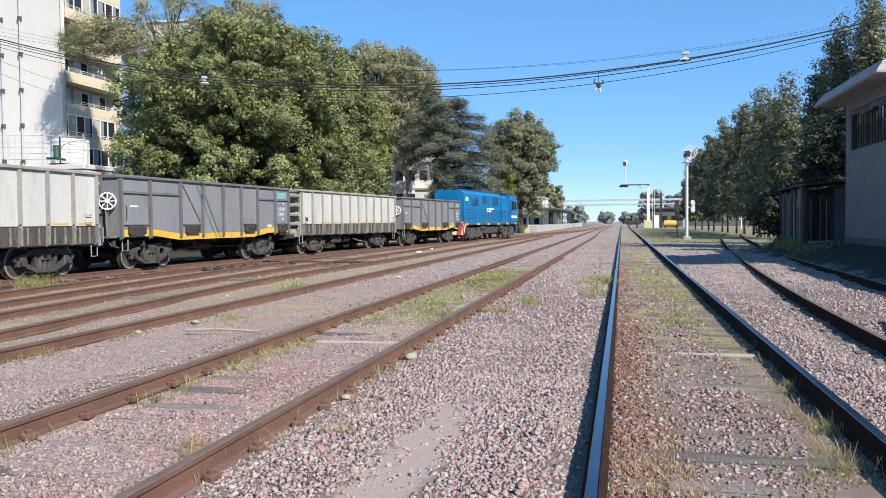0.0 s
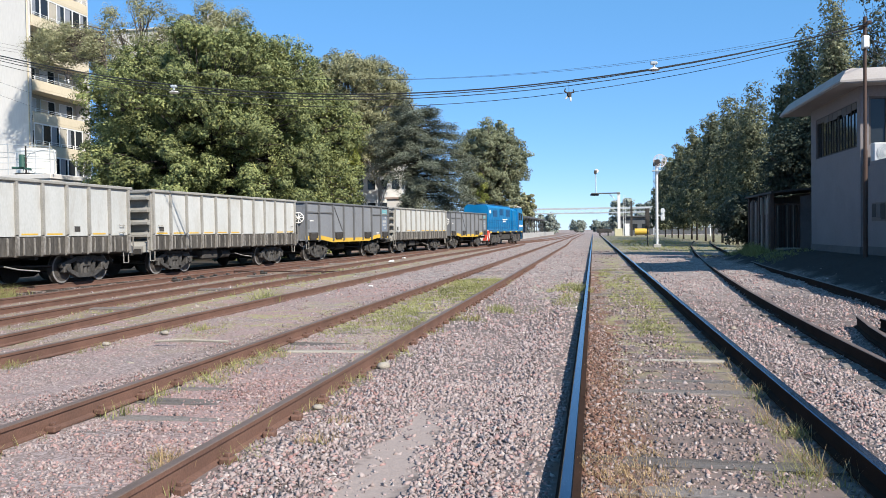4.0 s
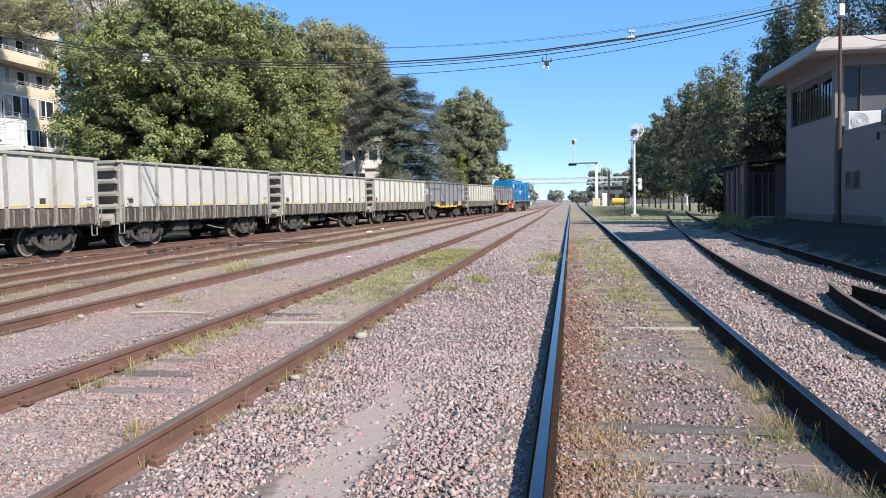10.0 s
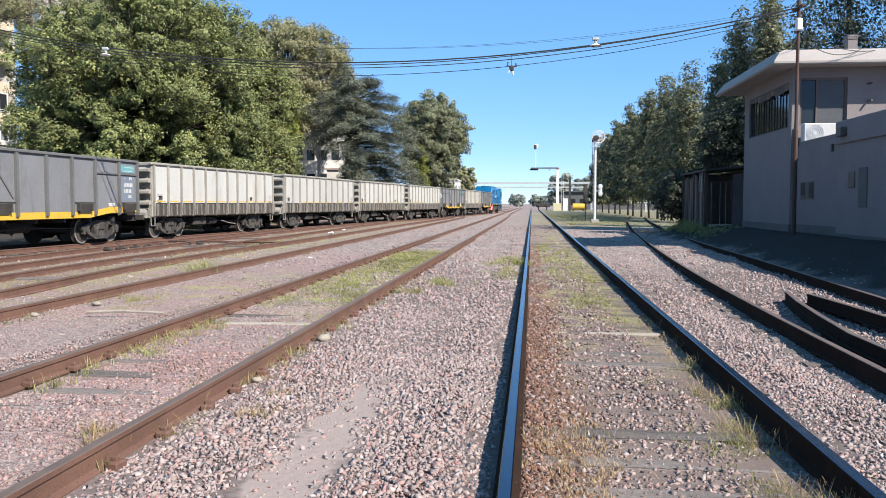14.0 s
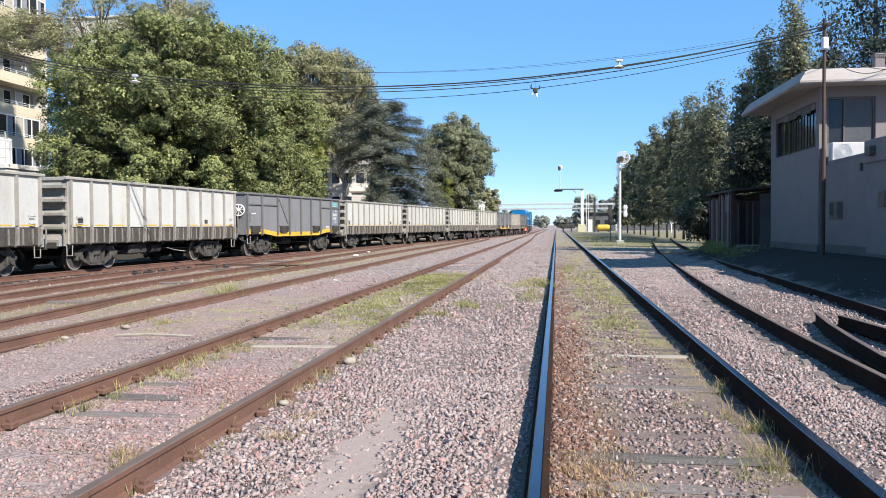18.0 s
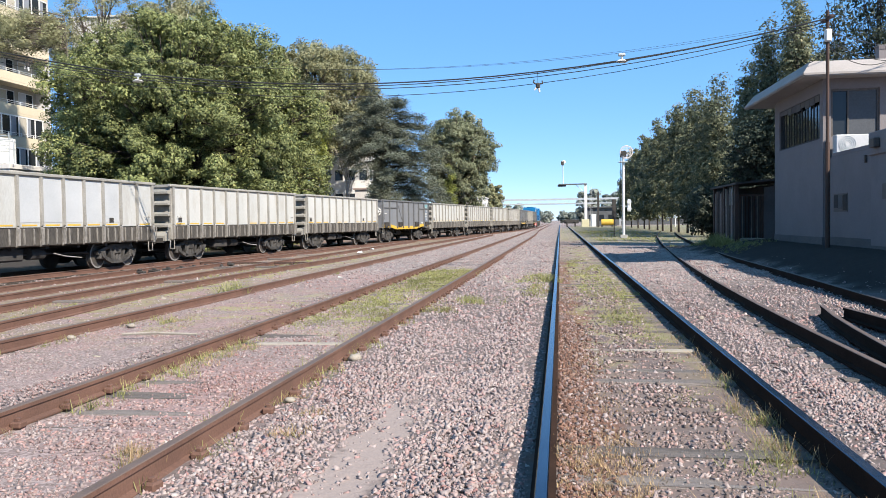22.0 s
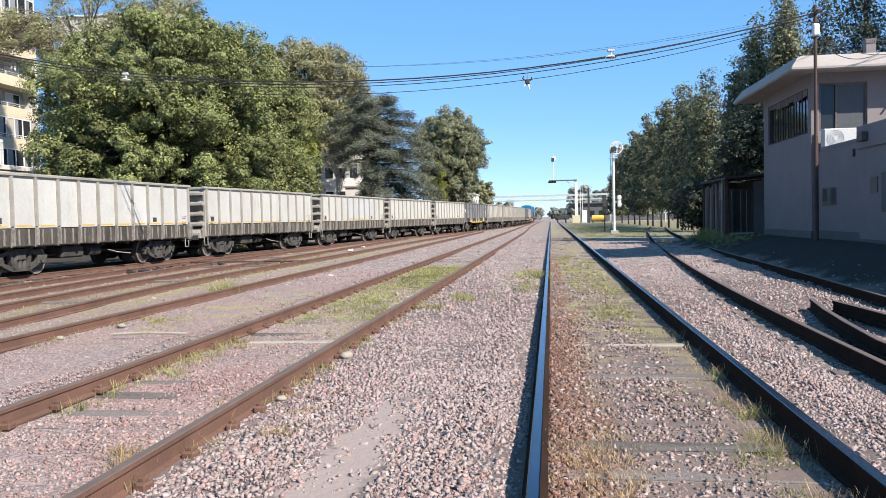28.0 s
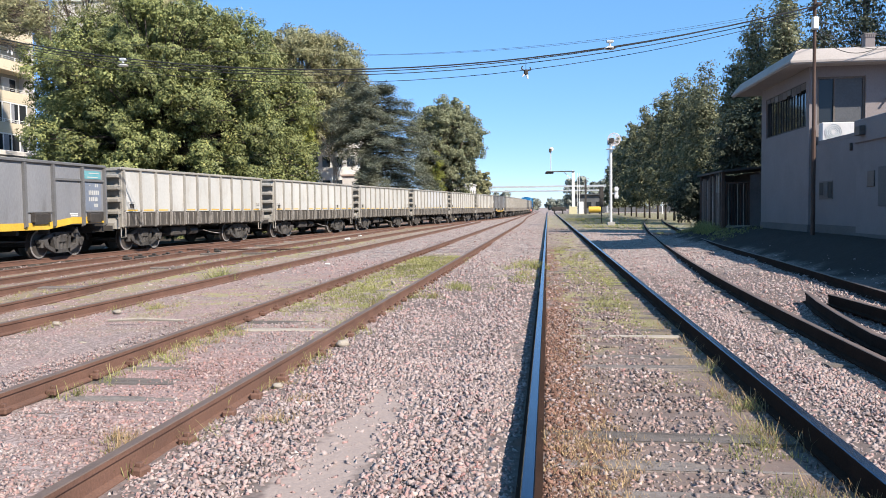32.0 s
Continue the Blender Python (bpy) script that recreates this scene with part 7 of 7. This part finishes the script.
def switch_gear():
    """Dark slide chairs and a rod under the switch rails."""
    t = thing("switch_chairs", "dark greasy slide chairs under the switch rail", "railway switch")
    for k in range(8):
        part("chair", Geo().box(-0.2, 0.2, -0.07, 0.07, -0.02, 0.06, b=0.02).box(-0.06, 0.06, -0.05, 0.05, 0.06, 0.11, b=0.015), M_DARK, t, at=pose(-13.42 + 0.17 * k, 24.6 + 0.62 * k, 0.03, 0, 0, -10))
    t = thing("point_rod", "thin rusty point rod lying across the ballast", "rod")
    part("rod", Geo().tube([(-13.6, 29.4, 0.1), (-11.0, 29.1, 0.09), (-8.9, 28.7, 0.1)], 0.03, 6), M_RUSTPOLE, t)
    for x, y in ((-12.4, 29.27), (-9.8, 28.87)):
        part("bracket", Geo().box(x - 0.06, x + 0.06, y - 0.08, y + 0.08, 0.0, 0.09, b=0.01), M_RUSTPOLE, t)
    r = random.Random(12)
    for x, y, w, rot in ((-9.95, 20.5, 1.9, 8), (-12.2, 33.5, 2.1, -6), (-10.9, 27.2, 2.2, 5), (-11.6, 37.6, 2.3, 4), (-9.4, 15.2, 1.4, 9)):
        t = thing("switch_timber", "weathered timber half sunk between the switch rails", "timber", pose(x, y, 0.0, 0, 0, rot))
        part("beam", Geo().box(-w / 2, w / 2, -0.12, 0.12, -0.1, 0.05 + r.uniform(0, 0.02), b=0.015), M_SLEEPER, t)


switch_gear()


# ---- ballast stones ----
def lump():
    """A rough shard: a skewed wedge of six corners, eight triangles."""
    v = np.array([(-1, -0.8, -0.6), (1, -0.7, -0.5), (0.1, 1, -0.6), (-0.8, -0.6, 0.7), (0.9, -0.45, 0.55), (0, 0.8, 0.65)], float) * 0.95
    f = np.array([(0, 2, 1), (3, 4, 5), (0, 1, 4), (0, 4, 3), (1, 2, 5), (1, 5, 4), (2, 0, 3), (2, 3, 5)])
    return v, f


def stones(name, label, x, y, size, material, rng, sink=0.12):
    """Angular crushed stones, all of one mesh."""
    v, f = lump()
    n = len(x)
    z = ground_z(x, y) + np.array([0.035 * noise.noise((a * 0.9, b * 0.7, 3.0)) for a, b in zip(x, y)])
    s = size * (0.42 + 1.1 * rng.random(n) ** 1.6)
    sc = s[:, None] * rng.uniform(0.5, 1.4, (n, 3)) * np.array([1, 1, 0.75])
    jit = v[None] * (1 + rng.uniform(-0.45, 0.4, (n, len(v), 3)))
    q = rng.normal(size=(n, 4)) * np.array([1, 0.6, 0.6, 1])
    q /= np.linalg.norm(q, axis=1)[:, None]
    a, b, c, d = q.T
    R = np.stack([1 - 2 * (c * c + d * d), 2 * (b * c - a * d), 2 * (b * d + a * c), 2 * (b * c + a * d), 1 - 2 * (b * b + d * d), 2 * (c * d - a * b), 2 * (b * d - a * c), 2 * (c * d + a * b), 1 - 2 * (b * b + c * c)], 1).reshape(n, 3, 3)
    w = np.einsum("nij,nkj->nki", R, jit * sc[:, None]) + np.stack([x, y, z + s * sink], 1)[:, None]
    tris = (f[None] + len(v) * np.arange(n)[:, None, None]).reshape(-1, 3)
    ob = new(name, poly_mesh(name, w.reshape(-1, 3), tris, material))
    return tagged(ob, label, "gravel", kind="stuff")


RAILS_X = (XL, XL + GAUGE, -4.17, -2.46)


def ballast():
    rng = np.random.default_rng(21)
    xs, ys = [], []
    for y0, y1, dens in ((2.6, 5, 2300), (5, 8, 1700), (8, 12, 780), (12, 17, 260), (17, 25, 84), (25, 36, 26), (36, 58, 7)):
        w0, w1 = max(-15.0, -0.82 * y1 - 0.6), min(6.2, 0.66 * y1 + 0.3)
        n = int((y1 - y0) * (w1 - w0) * dens)
        x, y = rng.uniform(w0, w1, n), rng.uniform(y0, y1, n)
        ok = (x > -0.82 * y - 0.5) & (x < 0.66 * y + 0.3)
        xs.append(x[ok]), ys.append(y[ok])
    x, y = np.concatenate(xs), np.concatenate(ys)
    keep = np.ones(len(x), bool)
    for r in RAILS_X:
        keep &= np.abs(x - r) > 0.09
    path = (np.abs(x - 0.01 * y + 1.37 + 0.05 * np.sin(y * 5) + rng.normal(0, 0.035, len(x))) < np.clip(0.2 - 0.06 * (y - 5), 0.08, 0.24)) & (y < 6.6 + rng.normal(0, 0.15, len(x)))
    keep &= ~path | (rng.random(len(x)) < 0.1)
    between = ((x > XL) & (x < XL + GAUGE)) | ((x > -4.17) & (x < -2.46))
    keep &= ~between | (rng.random(len(x)) < np.where(x > -1, 0.7, 0.85))
    for sx, sy in SLEEPER_SPOTS:
        if sy < 14 and -4 < sx < 1.5:
            bare = (np.abs(x - sx - 0.1) < (0.55 if sx > -1 else 0.75)) & (np.abs(y - sy) < (0.07 if sx > -1 else 0.1))
            keep &= ~bare | (rng.random(len(x)) < (0.16 if sx > -1 else 0.38))
    keep &= (x > -7.0) | (rng.random(len(x)) < 0.5)
    keep &= (x > -4.25) | (rng.random(len(x)) < 0.75)
    keep &= (x < 4.9 + 0.02 * y) | (rng.random(len(x)) < 0.06)
    size = np.where(y < 5, 0.0172, np.where(y < 8, 0.0185, np.where(y < 12, 0.02, np.where(y < 17, 0.025, np.where(y < 36, 0.032, 0.045)))))
    size = size * np.where(x < -4.25, np.where(y < 19, 0.62, 0.8), np.where(x < -2.4, 0.74, np.where(x > 1.57, 0.84, 0.95)))
    x, y, size = x[keep], y[keep], size[keep]
    grimy = (x > XL) & (x < XL + GAUGE) & (rng.random(len(x)) < 0.85)
    bed = np.array([noise.noise((a * 0.45, b * 0.35, 9.0)) for a, b in zip(x, y)])
    red = ~grimy & (rng.random(len(x)) < np.where(x < -1.9, 0.18 + 0.8 * bed, 0.05 + 0.4 * bed))
    grey = ~grimy & ~red
    stones("ballast", "loose grey crushed stone between the tracks", x[grey], y[grey], size[grey], M_STONE, rng)
    stones("red_ballast", "patches of reddish crushed stone among the grey", x[red], y[red], size[red], M_PINKSTONE, rng)
    stones("track_gravel", "grimy brown gravel between the polished rails", x[grimy], y[grimy], size[grimy] * 0.9, M_DARKSTONE, rng)
    n = 8500
    y = 2.6 + 9.5 * rng.random(n) ** 1.3
    x = XL + 0.08 + np.abs(rng.normal(0, 0.17, n))
    stones("rusty_gravel", "rust-red gravel along the foot of the rail", x, y, np.full(n, 0.016), M_RUSTSTONE, rng)
    n = 22
    x, y = rng.uniform(-9, 2.4, n), rng.uniform(5, 26, n)
    stones("large_stone", "scattered pale larger stones", x, y, np.full(n, 0.055), M_PALE, rng)


ballast()


# ---- grass ----
def tufts(name, label, spots, material, seed):
    """Thin bent blades in tufts: spots are (x, y, spread x, spread y, blades, height)."""
    rng = np.random.default_rng(seed)
    out = []
    for x, y, sx, sy, n, h in spots:
        k = max(1, n // 9)
        cx, cy = rng.normal(x, sx, k), rng.normal(y, sy, k)
        bx, by = np.repeat(cx, 9) + rng.normal(0, 0.03, k * 9), np.repeat(cy, 9) + rng.normal(0, 0.03, k * 9)
        bz = ground_z(bx, by) - 0.01
        m = len(bx)
        hh = h * rng.uniform(0.35, 1.25, m)
        a = rng.uniform(0, 2 * math.pi, m)
        lean = rng.uniform(0.2, 1.5, m) * hh
        w = rng.uniform(0.0012, 0.003, m) * (1 + 0.06 * y)
        base = np.stack([bx, by, bz], 1)
        side = np.stack([-np.sin(a), np.cos(a), np.zeros(m)], 1) * w[:, None]
        tip = base + np.stack([np.cos(a) * lean, np.sin(a) * lean, hh], 1)
        out.append(np.stack([base - side, base + side, tip + side * 0.25, tip - side * 0.25], 1))
    ob = new(name, quads_mesh(name, np.concatenate(out), material))
    return tagged(ob, label, "grass", kind="stuff")


def grass():
    r = random.Random(5)
    green, straw = [], []
    for _ in range(90):
        green.append((r.uniform(-3.95, -2.7), r.uniform(11.5, 25), 0.2, 0.5, 300, 0.055))
    for _ in range(46):
        green.append((r.uniform(0.85, 1.4), r.uniform(10, 28), 0.12, 0.4, 200, 0.05))
    for _ in range(9):
        green.append((r.uniform(1.0, 1.45), r.uniform(3.5, 10), 0.08, 0.12, 120, 0.04))
    for _ in range(26):
        green.append((r.uniform(0.25, 0.8), r.uniform(10, 32), 0.12, 0.5, 170, 0.05))
    for _ in range(7):
        green.append((r.uniform(-1.0, -0.35), r.uniform(16, 22), 0.12, 0.3, 160, 0.08))
    green += [(-0.5, 20, 0.22, 0.3, 500, 0.16), (-1.7, 15.0, 0.2, 0.3, 400, 0.12), (-7.05, 17, 0.15, 0.15, 260, 0.2), (1.3, 4.3, 0.12, 0.1, 90, 0.08), (1.2, 5.1, 0.1, 0.1, 90, 0.07)]
    for _ in range(44):
        green.append((r.choice((-4.35, -2.3, -2.65, -6.6, -7.1, -8.9)) + r.uniform(-0.1, 0.1), r.uniform(5, 26), 0.06, 0.3, 60, 0.08))
    for _ in range(60):
        green.append((r.uniform(-10.2, -8.9), r.uniform(10, 36), 0.2, 0.6, 90, 0.06))
    for _ in range(70):
        green.append((r.uniform(2.6, 9), r.uniform(56, 110), 0.8, 2.0, 120, 0.1))
    for _ in range(16):
        green.append((r.uniform(5.9, 7.0), r.uniform(29, 46), 0.25, 0.7, 140, 0.12))
    for _ in range(40):
        straw.append((XL + r.uniform(0.12, 0.5), r.uniform(2.8, 9.5), 0.09, 0.2, 110, 0.035))
    for _ in range(44):
        straw.append((XL + r.uniform(0.2, 0.65), r.uniform(2.7, 5.8), 0.08, 0.14, 60, 0.035))
    for _ in range(16):
        straw.append((XL + GAUGE - r.uniform(0.1, 0.3), r.uniform(3.2, 12), 0.05, 0.1, 26, 0.11))
    for _ in range(20):
        green.append((r.choice((-4.0, -2.62, -2.3)) + r.uniform(-0.08, 0.08), r.uniform(4, 12), 0.07, 0.25, 60, 0.1))
    for _ in range(12):
        x, y = XL + GAUGE - r.uniform(0.12, 0.34), r.uniform(3.0, 8.0)
        green.append((x, y, 0.05, 0.08, 90, 0.09))
        straw.append((x + 0.04, y + 0.1, 0.05, 0.08, 60, 0.12))
    for x, y in ((-4.0, 8.4), (-3.95, 8.85), (-3.92, 7.9), (-3.9, 9.5), (-2.62, 10.2), (-2.8, 12.4), (-6.7, 8.3), (-6.94, 8.2), (-6.1, 12.0), (-2.0, 13.4), (-0.6, 18.2)):
        green.append((x, y, 0.12, 0.22, 190, 0.085))
        straw.append((x + 0.05, y + 0.06, 0.1, 0.2, 70, 0.075))
    for x, y, q in ((-2.84, 5.0, 0.08), (-2.67, 4.78, 0.1), (-1.92, 5.46, 0.07), (-1.97, 6.1, 0.05), (-2.3, 6.7, 0.05)):
        straw.append((x, y, 0.07, 0.07, 130, q))
        green.append((x + 0.02, y, 0.05, 0.06, 40, q * 0.8))
    green += [(-14.36, 17.83, 0.3, 0.3, 500, 0.3), (-7.22, 17.3, 0.15, 0.2, 300, 0.26)]
    green += [(6.35 + 0.05 * q, 33.6 + 0.8 * q, 0.2, 0.4, 260, 0.3) for q in range(6)]
    tufts("grass", "short green and dry grass growing in the ballast", green, M_GRASS, 31)
    tufts("dry_grass", "dry straw-coloured grass along the rails", straw, M_STRAW, 32)


grass()


motions()
